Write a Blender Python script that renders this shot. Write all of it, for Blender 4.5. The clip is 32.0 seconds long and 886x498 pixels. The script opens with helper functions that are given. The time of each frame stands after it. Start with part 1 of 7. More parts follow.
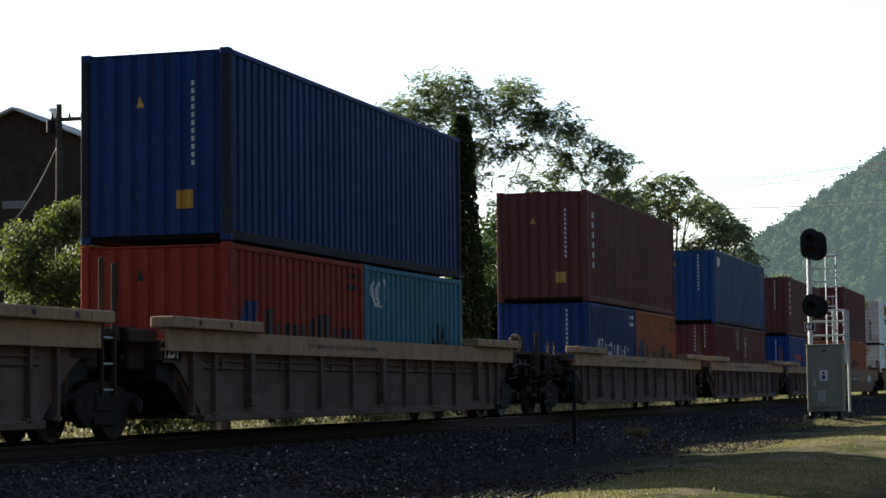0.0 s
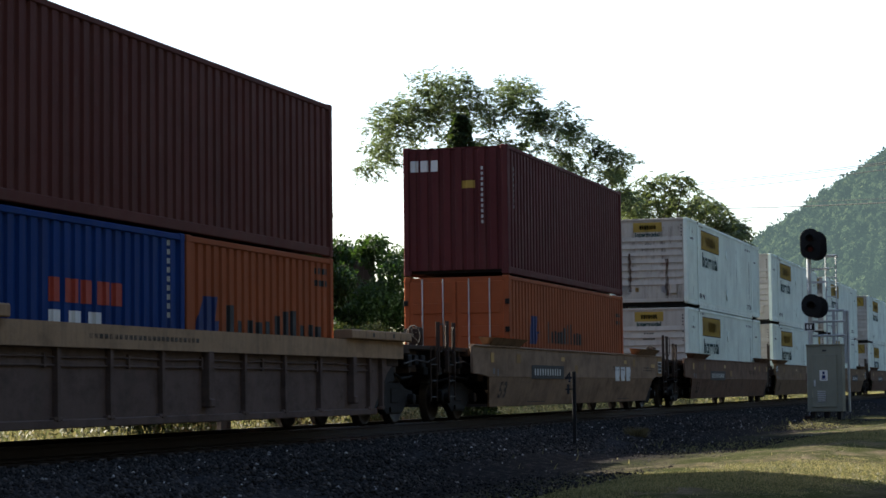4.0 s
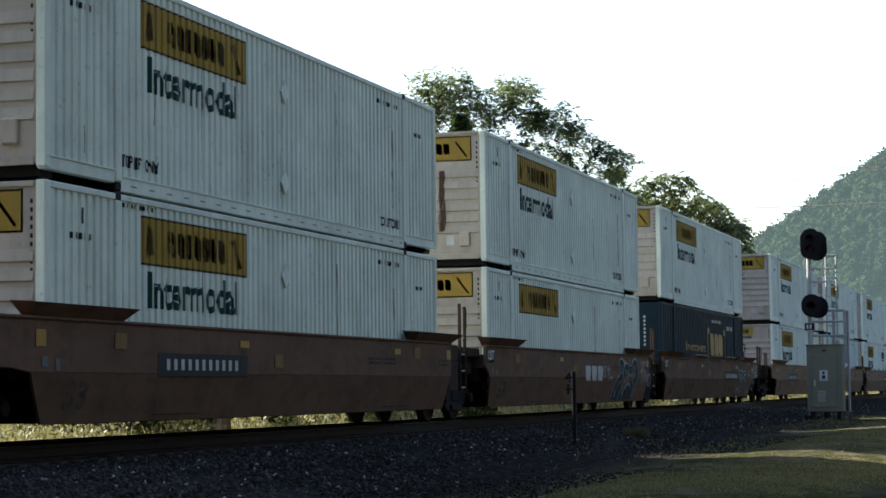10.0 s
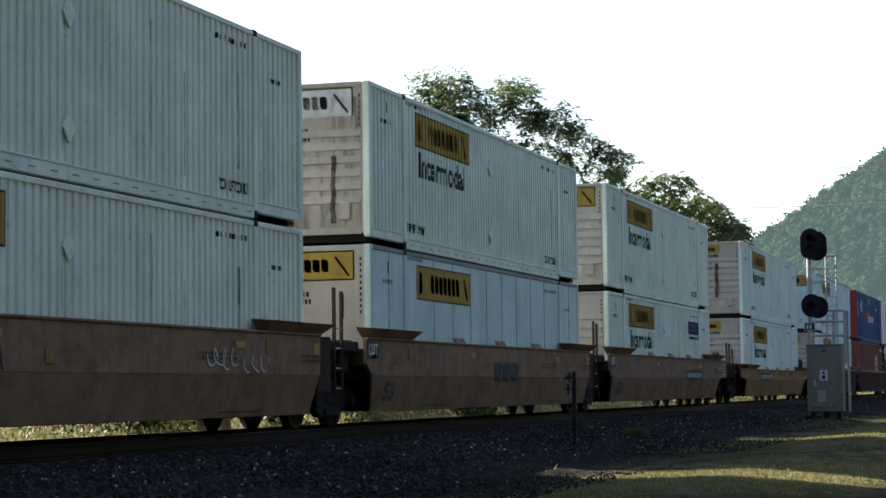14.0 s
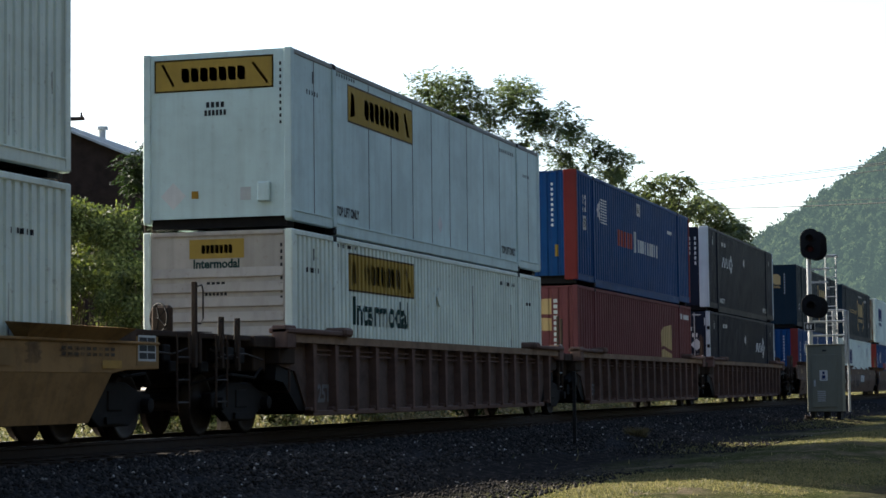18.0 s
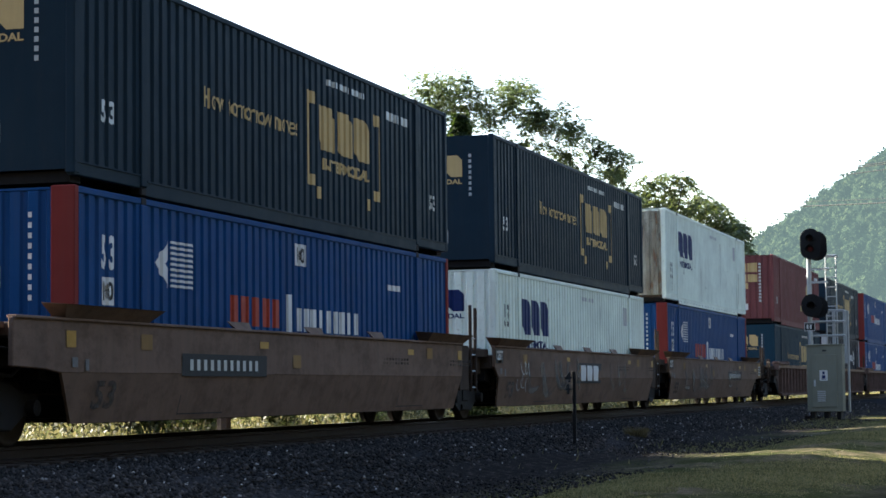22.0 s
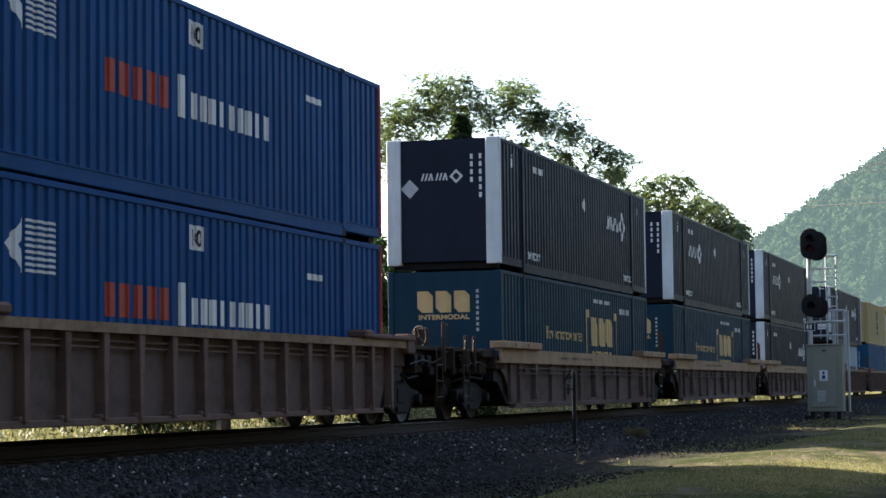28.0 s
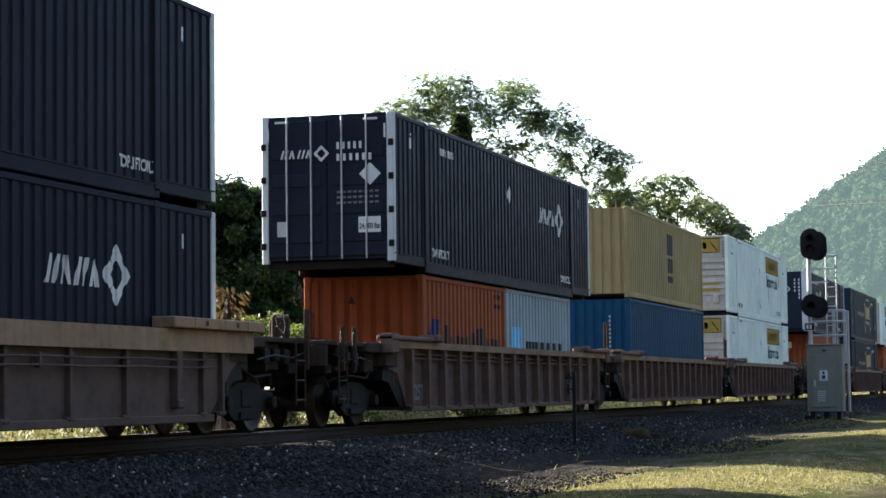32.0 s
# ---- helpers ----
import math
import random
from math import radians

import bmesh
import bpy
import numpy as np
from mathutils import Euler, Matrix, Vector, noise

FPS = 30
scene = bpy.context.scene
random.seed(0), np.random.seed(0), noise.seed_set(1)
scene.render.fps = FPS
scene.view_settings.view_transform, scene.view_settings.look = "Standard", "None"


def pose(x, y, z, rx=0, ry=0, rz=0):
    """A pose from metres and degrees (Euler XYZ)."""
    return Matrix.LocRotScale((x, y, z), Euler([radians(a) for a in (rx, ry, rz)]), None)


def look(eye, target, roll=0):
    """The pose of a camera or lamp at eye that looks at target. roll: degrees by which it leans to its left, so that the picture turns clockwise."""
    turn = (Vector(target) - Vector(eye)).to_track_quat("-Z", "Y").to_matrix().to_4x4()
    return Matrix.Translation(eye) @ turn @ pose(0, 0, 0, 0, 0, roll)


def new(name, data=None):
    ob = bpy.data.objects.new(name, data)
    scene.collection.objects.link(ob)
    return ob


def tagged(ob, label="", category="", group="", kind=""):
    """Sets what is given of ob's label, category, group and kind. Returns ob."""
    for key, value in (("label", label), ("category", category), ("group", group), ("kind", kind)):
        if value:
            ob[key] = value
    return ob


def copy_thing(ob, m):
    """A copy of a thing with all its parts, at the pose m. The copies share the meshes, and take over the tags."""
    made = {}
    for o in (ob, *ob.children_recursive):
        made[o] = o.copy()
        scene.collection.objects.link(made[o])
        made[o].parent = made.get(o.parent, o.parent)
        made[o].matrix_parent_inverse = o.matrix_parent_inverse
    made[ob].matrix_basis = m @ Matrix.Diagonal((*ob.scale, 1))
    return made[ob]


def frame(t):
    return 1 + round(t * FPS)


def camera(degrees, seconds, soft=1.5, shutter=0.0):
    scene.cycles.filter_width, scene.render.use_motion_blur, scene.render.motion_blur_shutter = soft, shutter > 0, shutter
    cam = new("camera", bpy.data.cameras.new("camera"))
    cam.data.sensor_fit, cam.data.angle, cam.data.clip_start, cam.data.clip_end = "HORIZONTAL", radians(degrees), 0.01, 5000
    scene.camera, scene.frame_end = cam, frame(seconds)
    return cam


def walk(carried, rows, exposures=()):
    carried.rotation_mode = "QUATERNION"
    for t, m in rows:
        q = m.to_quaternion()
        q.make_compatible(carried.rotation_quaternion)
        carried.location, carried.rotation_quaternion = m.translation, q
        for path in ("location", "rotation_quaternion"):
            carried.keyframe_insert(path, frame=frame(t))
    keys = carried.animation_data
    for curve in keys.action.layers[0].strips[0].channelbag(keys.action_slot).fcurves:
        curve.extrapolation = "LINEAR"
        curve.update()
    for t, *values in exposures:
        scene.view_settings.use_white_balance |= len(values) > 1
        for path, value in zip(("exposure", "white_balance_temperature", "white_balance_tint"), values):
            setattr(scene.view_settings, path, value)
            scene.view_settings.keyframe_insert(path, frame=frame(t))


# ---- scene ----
# camera: a long lens on a tripod beside the track, low above the railhead
EYE = Vector((0.0, -13.0774, 0.6319))
AIM = Vector((0.95499, 0.288735, 0.068014))
cam = camera(24.178, 32.0, soft=1.6)
walk(cam, [(0.0, look(EYE, EYE + AIM * 100, -0.644)), (32.0, look(EYE, EYE + AIM * 100, -0.644))],
     exposures=[(0.0, 1.67), (1.5, 1.7), (3.0, 1.84), (6.0, 1.57), (7.5, 1.95), (9.0, 1.95), (12.0, 1.85), (16.0, 1.85), (18.0, 1.67), (20.0, 2.22), (21.0, 2.57), (22.5, 2.52), (23.5, 2.27), (25.0, 2.16), (26.0, 2.61), (28.0, 2.51), (29.0, 2.46), (32.0, 2.61)])

# daylight: hazy sun behind the train
SUN_AZ, SUN_EL = radians(20), radians(27)
world = bpy.data.worlds.new("sky")
scene.world = world
world.use_nodes = True
wn = world.node_tree
bg = wn.nodes["Background"]
sky = wn.nodes.new("ShaderNodeTexSky")
sky.sky_type, sky.sun_disc = "NISHITA", False
sky.sun_elevation, sky.sun_rotation = SUN_EL, SUN_AZ
sky.altitude, sky.air_density, sky.dust_density, sky.ozone_density = 100, 1.0, 2.2, 2.0
wn.links.new(sky.outputs[0], bg.inputs[0])
bg.inputs[1].default_value = 0.11
sun = new("sun", bpy.data.lights.new("sun", "SUN"))
sun.data.energy, sun.data.angle, sun.data.color = 5.0, radians(0.6), (1.0, 0.93, 0.8)
to_sun = Vector((math.sin(SUN_AZ) * math.cos(SUN_EL), math.cos(SUN_AZ) * math.cos(SUN_EL), math.sin(SUN_EL)))
sun.matrix_world = look(to_sun * 300, (0, 0, 0))


# ---------------------------------------------------------------- materials
class Nodes:
    """A short way to write node trees."""

    def __init__(self, name):
        self.mat = bpy.data.materials.new(name)
        self.mat.use_nodes = True
        self.t = self.mat.node_tree
        self.out = self.t.nodes["Material Output"]
        self.bsdf = self.t.nodes["Principled BSDF"]

    def add(self, kind, **sets):
        n = self.t.nodes.new(kind)
        for k, v in sets.items():
            if k == "operation":
                n.operation = v
            elif k == "blend_type":
                n.blend_type = v
            elif k == "data_type":
                n.data_type = v
        return n

    def link(self, a, b):
        self.t.links.new(a, b)

    def coords(self, scale=(1, 1, 1), randomise=True):
        tc = self.add("ShaderNodeTexCoord")
        mp = self.add("ShaderNodeMapping")
        mp.inputs["Scale"].default_value = scale
        self.link(tc.outputs["Object"], mp.inputs["Vector"])
        if randomise:
            oi = self.add("ShaderNodeObjectInfo")
            mul = self.add("ShaderNodeMath", operation="MULTIPLY")
            mul.inputs[1].default_value = 37.0
            self.link(oi.outputs["Random"], mul.inputs[0])
            cb = self.add("ShaderNodeCombineXYZ")
            for i in range(3):
                self.link(mul.outputs[0], cb.inputs[i])
            self.link(cb.outputs[0], mp.inputs["Location"])
        return mp.outputs[0]

    def noise(self, vec, scale, detail=4, rough=0.6):
        n = self.add("ShaderNodeTexNoise")
        n.inputs["Scale"].default_value, n.inputs["Detail"].default_value = scale, detail
        n.inputs["Roughness"].default_value = rough
        self.link(vec, n.inputs["Vector"])
        return n.outputs["Fac"]

    def ramp(self, fac, stops):
        r = self.add("ShaderNodeValToRGB")
        e = r.color_ramp.elements
        while len(e) < len(stops):
            e.new(0.5)
        for el, (p, c) in zip(e, stops):
            el.position = p
            el.color = (c, c, c, 1) if isinstance(c, (int, float)) else (*c, 1)
        self.link(fac, r.inputs[0])
        return r.outputs["Color"]

    def mix(self, fac, a, b, kind="MIX"):
        m = self.add("ShaderNodeMix", data_type="RGBA", blend_type=kind)
        for sock, v in ((m.inputs["Factor"], fac), (m.inputs["A"], a), (m.inputs["B"], b)):
            pass
        ins = [m.inputs[0], m.inputs[6], m.inputs[7]]
        for sock, v in zip(ins, (fac, a, b)):
            if isinstance(v, (int, float)):
                sock.default_value = v
            elif isinstance(v, tuple):
                sock.default_value = (*v, 1)
            else:
                self.link(v, sock)
        return m.outputs[2]

    def bump(self, height, strength, dist):
        b = self.add("ShaderNodeBump")
        b.inputs["Strength"].default_value, b.inputs["Distance"].default_value = strength, dist
        self.link(height, b.inputs["Height"])
        self.link(b.outputs[0], self.bsdf.inputs["Normal"])

    def base(self, c):
        if isinstance(c, tuple):
            self.bsdf.inputs["Base Color"].default_value = (*c, 1)
        else:
            self.link(c, self.bsdf.inputs["Base Color"])


MATS = {}


def paint(name, col, rough=0.5, rust=0.25, dirt=0.3, metal=0.0, blotch=0.12):
    """Weathered paint on steel: fading, grime that runs down, rust specks."""
    if name in MATS:
        return MATS[name]
    n = Nodes(name)
    col = tuple(c * 0.82 for c in col)
    v = n.coords()
    fade = n.ramp(n.noise(v, 0.7, 3), [(0.3, tuple(c * 0.86 for c in col)), (0.75, tuple(min(1, c * 1.1) for c in col))])
    vs = n.coords((5.0, 5.0, 0.35))
    run = n.ramp(n.noise(vs, 1.3, 5), [(0.45, 0.0), (0.8, dirt)])
    c = n.mix(run, fade, (0.09, 0.075, 0.06))
    spots = n.ramp(n.noise(v, 9.0, 6, 0.7), [(0.60, 0.0), (0.72, rust)])
    c = n.mix(spots, c, (0.13, 0.05, 0.025))
    smear = n.ramp(n.noise(n.coords((1.0, 1.0, 1.6)), 1.7, 7, 0.72), [(0.46, 0.0), (0.68, blotch)])
    c = n.mix(smear, c, tuple(q * 0.3 + 0.008 for q in col))
    n.base(c)
    n.bsdf.inputs["Metallic"].default_value = metal
    rr = n.ramp(n.noise(v, 3.0, 4), [(0.3, rough * 0.8), (0.8, min(1, rough * 1.25))])
    n.link(rr, n.bsdf.inputs["Roughness"])
    n.bsdf.inputs["Specular IOR Level"].default_value = 0.01
    n.bump(n.noise(v, 14.0, 3), 0.12, 0.01)
    MATS[name] = n.mat
    return n.mat


def plain(name, col, rough=0.7, metal=0.0, grain=0.25, scale=6.0, bump=0.1, gloss=0.12):
    if name in MATS:
        return MATS[name]
    n = Nodes(name)
    v = n.coords()
    k = n.noise(v, scale, 5)
    n.base(n.ramp(k, [(0.25, tuple(c * (1 - grain) for c in col)), (0.8, tuple(min(1, c * (1 + grain)) for c in col))]))
    n.bsdf.inputs["Roughness"].default_value, n.bsdf.inputs["Metallic"].default_value = rough, metal
    n.bsdf.inputs["Specular IOR Level"].default_value = gloss
    n.bump(n.noise(v, scale * 4, 4), bump, 0.02)
    MATS[name] = n.mat
    return n.mat


def leafy(name, dark, light, glow):
    """Leaves: a matt face, and light that comes through them."""
    n = Nodes(name)
    g = n.add("ShaderNodeNewGeometry")
    oi = n.coords((1, 1, 1))
    big = n.noise(oi, 0.45, 3)
    mixv = n.add("ShaderNodeMath", operation="ADD")
    n.link(g.outputs["Random Per Island"], mixv.inputs[0])
    n.link(big, mixv.inputs[1])
    half = n.add("ShaderNodeMath", operation="MULTIPLY")
    half.inputs[1].default_value = 0.5
    n.link(mixv.outputs[0], half.inputs[0])
    c = n.ramp(half.outputs[0], [(0.2, dark), (0.8, light)])
    n.base(c)
    n.bsdf.inputs["Roughness"].default_value = 0.6
    n.bsdf.inputs["Specular IOR Level"].default_value = 0.25
    tr = n.add("ShaderNodeBsdfTranslucent")
    n.link(n.mix(1.0, c, glow, "MULTIPLY"), tr.inputs[0])
    ms = n.add("ShaderNodeMixShader")
    ms.inputs[0].default_value = 0.45
    n.link(n.bsdf.outputs[0], ms.inputs[1])
    n.link(tr.outputs[0], ms.inputs[2])
    n.link(ms.outputs[0], n.out.inputs[0])
    return n.mat


def stain(name, col, lo, hi, stretch=(4.5, 4.5, 0.55), edge=None, most=0.88):
    """A thin wash of rust or grime that breaks up into runs."""
    n = Nodes(name)
    v = n.coords(stretch)
    n.base(n.ramp(n.noise(n.coords(), 5.0, 4), [(0.3, tuple(c * 0.6 for c in col)), (0.8, tuple(c * 1.3 for c in col))]))
    n.bsdf.inputs["Roughness"].default_value = 0.9
    a = n.ramp(n.noise(v, 1.2, 6, 0.7), [(lo, 0.0), (hi, most)])
    if edge:
        # heavier towards one edge of the panel
        sep = n.add("ShaderNodeSeparateXYZ")
        tc = n.add("ShaderNodeTexCoord")
        n.link(tc.outputs["Object"], sep.inputs[0])
        rng = n.add("ShaderNodeMapRange")
        rng.inputs[1].default_value, rng.inputs[2].default_value = edge
        rng.inputs[3].default_value, rng.inputs[4].default_value = 0.25, 1.0
        n.link(sep.outputs[1], rng.inputs[0])
        a = n.mix(1.0, a, rng.outputs[0], "MULTIPLY")
    n.link(a, n.bsdf.inputs["Alpha"])
    return n.mat


def ground_material():
    """Dirt and fine gravel along the line, rough grass beyond a wavering edge."""
    n = Nodes("ground_soil_and_grass")
    v = n.coords((1, 1, 1), False)
    sep = n.add("ShaderNodeSeparateXYZ")
    n.link(v, sep.inputs[0])
    wob = n.noise(n.coords((0.12, 0.5, 1), False), 1.0, 5)
    ys = n.add("ShaderNodeMath", operation="MULTIPLY_ADD")
    ys.inputs[1].default_value, ys.inputs[2].default_value = 3.2, -1.6
    n.link(wob, ys.inputs[0])
    yy = n.add("ShaderNodeMath", operation="ADD")
    n.link(sep.outputs[1], yy.inputs[0])
    n.link(ys.outputs[0], yy.inputs[1])
    rng = n.add("ShaderNodeMapRange")
    rng.inputs[1].default_value, rng.inputs[2].default_value = -5.4, -6.9
    n.link(yy.outputs[0], rng.inputs[0])
    rng2 = n.add("ShaderNodeMapRange")
    rng2.inputs[1].default_value, rng2.inputs[2].default_value = 4.6, 6.0
    n.link(yy.outputs[0], rng2.inputs[0])
    both = n.add("ShaderNodeMath", operation="ADD")
    both.use_clamp = True
    gap = n.add("ShaderNodeMapRange")
    gap.inputs[1].default_value, gap.inputs[2].default_value = -10.5, -11.4
    gap.inputs[3].default_value, gap.inputs[4].default_value = 1.0, 0.0
    n.link(yy.outputs[0], gap.inputs[0])
    strip = n.add("ShaderNodeMath", operation="MULTIPLY")
    n.link(rng.outputs[0], strip.inputs[0])
    n.link(gap.outputs[0], strip.inputs[1])
    n.link(strip.outputs[0], both.inputs[0])
    n.link(rng2.outputs[0], both.inputs[1])
    soil = n.ramp(n.noise(v, 6.0, 8, 0.75), [(0.3, (0.014, 0.0135, 0.014)), (0.55, (0.035, 0.032, 0.03)), (0.8, (0.17, 0.14, 0.118))])
    grass = n.ramp(n.noise(v, 7.0, 10, 0.8), [(0.3, (0.022, 0.029, 0.012)), (0.55, (0.06, 0.067, 0.029)), (0.75, (0.24, 0.2, 0.11))])
    dry = n.ramp(n.noise(n.coords((0.5, 1.0, 1), False), 0.9, 5, 0.65), [(0.45, 0.0), (0.66, 0.75)])
    grass = n.mix(dry, grass, n.ramp(n.noise(v, 9.0, 6), [(0.3, (0.06, 0.045, 0.032)), (0.75, (0.3, 0.235, 0.17))]))
    n.base(n.mix(both.outputs[0], soil, grass))
    n.bsdf.inputs["Roughness"].default_value = 1.0
    n.bsdf.inputs["Specular IOR Level"].default_value = 0.0
    n.bump(n.noise(v, 26.0, 6, 0.75), 1.0, 0.07)
    return n.mat


def stone_material():
    n = Nodes("ballast_stone")
    g = n.add("ShaderNodeNewGeometry")
    c = n.ramp(g.outputs["Random Per Island"], [(0.0, (0.013, 0.013, 0.013)), (0.7, (0.034, 0.032, 0.0305)), (0.98, (0.07, 0.062, 0.057)), (1.0, (0.38, 0.36, 0.33))])
    n.base(c)
    n.bsdf.inputs["Roughness"].default_value = 0.95
    n.bsdf.inputs["Specular IOR Level"].default_value = 0.02
    return n.mat


def hill_material(name="hazed_far_woods", leaves=False):
    """Far wooded slope; its summer haze is a faint blue-green emission."""
    n = Nodes(name)
    v = n.coords((1, 1, 1), False)
    k = n.noise(v, 0.16, 8, 0.75)
    c = n.ramp(k, [(0.35, (0.006, 0.011, 0.008)), (0.52, (0.022, 0.034, 0.018)), (0.68, (0.055, 0.066, 0.03))])
    if leaves:
        g = n.add("ShaderNodeNewGeometry")
        c = n.mix(0.55, c, n.ramp(g.outputs["Random Per Island"], [(0.0, (0.01, 0.018, 0.012)), (0.6, (0.035, 0.05, 0.024)), (1.0, (0.085, 0.1, 0.045))]))
    n.base(c)
    n.bsdf.inputs["Roughness"].default_value = 1.0
    n.bsdf.inputs["Specular IOR Level"].default_value = 0.0
    if not leaves:
        n.bump(n.noise(v, 0.5, 6), 1.0, 3.0)
    # even glow put into the material in place of haze
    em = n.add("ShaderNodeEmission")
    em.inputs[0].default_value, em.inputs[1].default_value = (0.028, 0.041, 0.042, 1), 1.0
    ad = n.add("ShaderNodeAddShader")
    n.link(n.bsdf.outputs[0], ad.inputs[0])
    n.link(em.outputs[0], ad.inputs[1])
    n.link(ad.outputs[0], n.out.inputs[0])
    return n.mat


# covers the unseen slopes that are added to cut skylight
WOODS = plain("unseen_slope_woods", (0.031, 0.033, 0.026), 1.0, 0, 0.5, 0.2, 0.5)
GROUND, STONE, HILL = ground_material(), stone_material(), hill_material()
BALLAST = plain("ballast_bed", (0.027, 0.0265, 0.0275), 1.0, 0, 0.5, 14, 0.8, 0.0)
RAIL_STEEL = plain("rail_steel", (0.028, 0.02, 0.017), 0.7, 0.3, 0.3, 8)
RAIL_HEAD = plain("worn_rail_head", (0.3, 0.29, 0.28), 0.35, 0.9, 0.1, 8)
TIE_WOOD = plain("creosoted_wood", (0.05, 0.04, 0.033), 0.9, 0, 0.4, 9, 0.5)
BLACK_STEEL = plain("black_steel", (0.013, 0.012, 0.012), 0.75, 0.2, 0.3, 7)
WHEEL_STEEL = plain("wheel_steel", (0.035, 0.028, 0.024), 0.6, 0.5, 0.3, 8)
GALV = plain("galvanised_steel", (0.42, 0.44, 0.45), 0.5, 0.5, 0.15, 5)
ALU_BOX = paint("aluminium_grey_paint", (0.235, 0.238, 0.19), 0.5, 0.05, 0.2)
BARK = plain("bark", (0.07, 0.055, 0.042), 0.95, 0, 0.4, 7, 0.8)
BLACK_PAINT = plain("flat_black_paint", (0.012, 0.012, 0.013), 0.6, 0, 0.2, 8)
RED_LIGHT = Nodes("lit_red_signal_glass")
RED_LIGHT.base((0.03, 0.003, 0.003))
RED_LIGHT.bsdf.inputs["Emission Color"].default_value = (1.0, 0.05, 0.06, 1)
RED_LIGHT.bsdf.inputs["Emission Strength"].default_value = 0.0015
RED_LIGHT = RED_LIGHT.mat
RAIL_GREY = paint("dull_grey_rail_paint", (0.33, 0.34, 0.33), 0.5, 0.3, 0.3)
PLATE_GREY = plain("weathered_grey_plate", (0.15, 0.15, 0.15), 0.7, 0, 0.25, 8)
LENS = plain("dark_signal_glass", (0.03, 0.006, 0.006), 0.15, 0, 0.1, 8, 0.0)
WHITE = paint("white_marking", (0.78, 0.78, 0.76), 0.6, 0.05, 0.2)
INK = plain("black_marking", (0.02, 0.022, 0.025), 0.6, 0, 0.2, 8)
YELLOW = paint("yellow_marking", (0.46, 0.31, 0.075), 0.55, 0.08, 0.25)
CREAM = paint("cream_yellow_marking", (0.66, 0.47, 0.22), 0.55, 0.05, 0.25)
GREEN_INK = plain("dark_green_marking", (0.012, 0.045, 0.042), 0.6, 0, 0.2, 8)
BLUE_INK = plain("blue_marking", (0.012, 0.025, 0.1), 0.6, 0, 0.2, 8)
BROWN_INK = plain("dark_brown_marking", (0.06, 0.035, 0.015), 0.6, 0, 0.2, 8)
RED_INK = plain("faded_red_marking", (0.32, 0.05, 0.03), 0.6, 0, 0.2, 8)
SKYBLUE = plain("light_blue_marking", (0.18, 0.5, 0.78), 0.6, 0, 0.2, 8)
REFLECT = plain("amber_reflector", (0.34, 0.19, 0.03), 0.4, 0, 0.15, 8)
C = {
    "jb": paint("pale_grey_container_paint", (0.89, 0.98, 0.87), 0.45, 0.4, 0.2),
    "jb2": paint("white_container_paint", (0.66, 0.82, 0.80), 0.4, 0.2, 0.18),
    "navy": paint("navy_container_paint", (0.022, 0.05, 0.155), 0.45, 0.15, 0.2),
    "blue": paint("blue_container_paint", (0.02, 0.068, 0.175), 0.43, 0.12, 0.2),
    "stackblue": paint("deep_blue_container_paint", (0.016, 0.075, 0.215), 0.43, 0.12, 0.2),
    "deepblue": paint("strong_blue_container_paint", (0.012, 0.046, 0.185), 0.43, 0.12, 0.2),
    # dirty posts and rails; the bottom rail's shade is in the colour too
    "dirty_dark": paint("dirty_shaded_rail_paint", (0.03, 0.034, 0.045), 0.55, 0.25, 0.3),
    "rust": paint("brown_red_container_paint", (0.128, 0.048, 0.042), 0.51, 0.2, 0.25),
    "maroon": paint("maroon_container_paint", (0.115, 0.035, 0.037), 0.51, 0.2, 0.25),
    "brickred": paint("faded_red_container_paint", (0.205, 0.073, 0.074), 0.51, 0.12, 0.2),
    "orange": paint("orange_container_paint", (0.34, 0.097, 0.042), 0.51, 0.15, 0.2),
    "red": paint("red_container_paint", (0.27, 0.045, 0.03), 0.51, 0.15, 0.22),
}
C.update({
    "teal": paint("teal_container_paint", (0.05, 0.17, 0.25), 0.51, 0.12, 0.2),
    "seagrey": paint("pale_blue_container_paint", (0.27, 0.42, 0.47), 0.51, 0.15, 0.2),
    "csx": paint("dark_blue_green_container_paint", (0.02, 0.038, 0.056), 0.42, 0.06, 0.07),
    "csx2": paint("dark_teal_container_paint", (0.019, 0.05, 0.076), 0.43, 0.06, 0.07),
    "umax": paint("black_blue_container_paint", (0.023, 0.028, 0.043), 0.4, 0.04, 0.03, 0.0, 0.06),
    "yellow": paint("ochre_container_paint", (0.42, 0.32, 0.15), 0.51, 0.15, 0.25),
    # cream ends; the weaker light on them is also put into this darker value
    "jb_end": paint("cream_dimmed_end_paint", (0.54, 0.49, 0.425), 0.5, 0.3, 0.25),
    "darkblue": paint("dull_blue_container_paint", (0.016, 0.078, 0.155), 0.45, 0.12, 0.2),
    "palegrey": paint("pale_grey_blue_paint", (0.36, 0.44, 0.47), 0.51, 0.15, 0.2),
    "post": paint("orange_red_post_paint", (0.23, 0.042, 0.038), 0.5, 0.1, 0.2),
    "white_post": paint("white_post_paint", (0.68, 0.72, 0.72), 0.51, 0.12, 0.25),
})
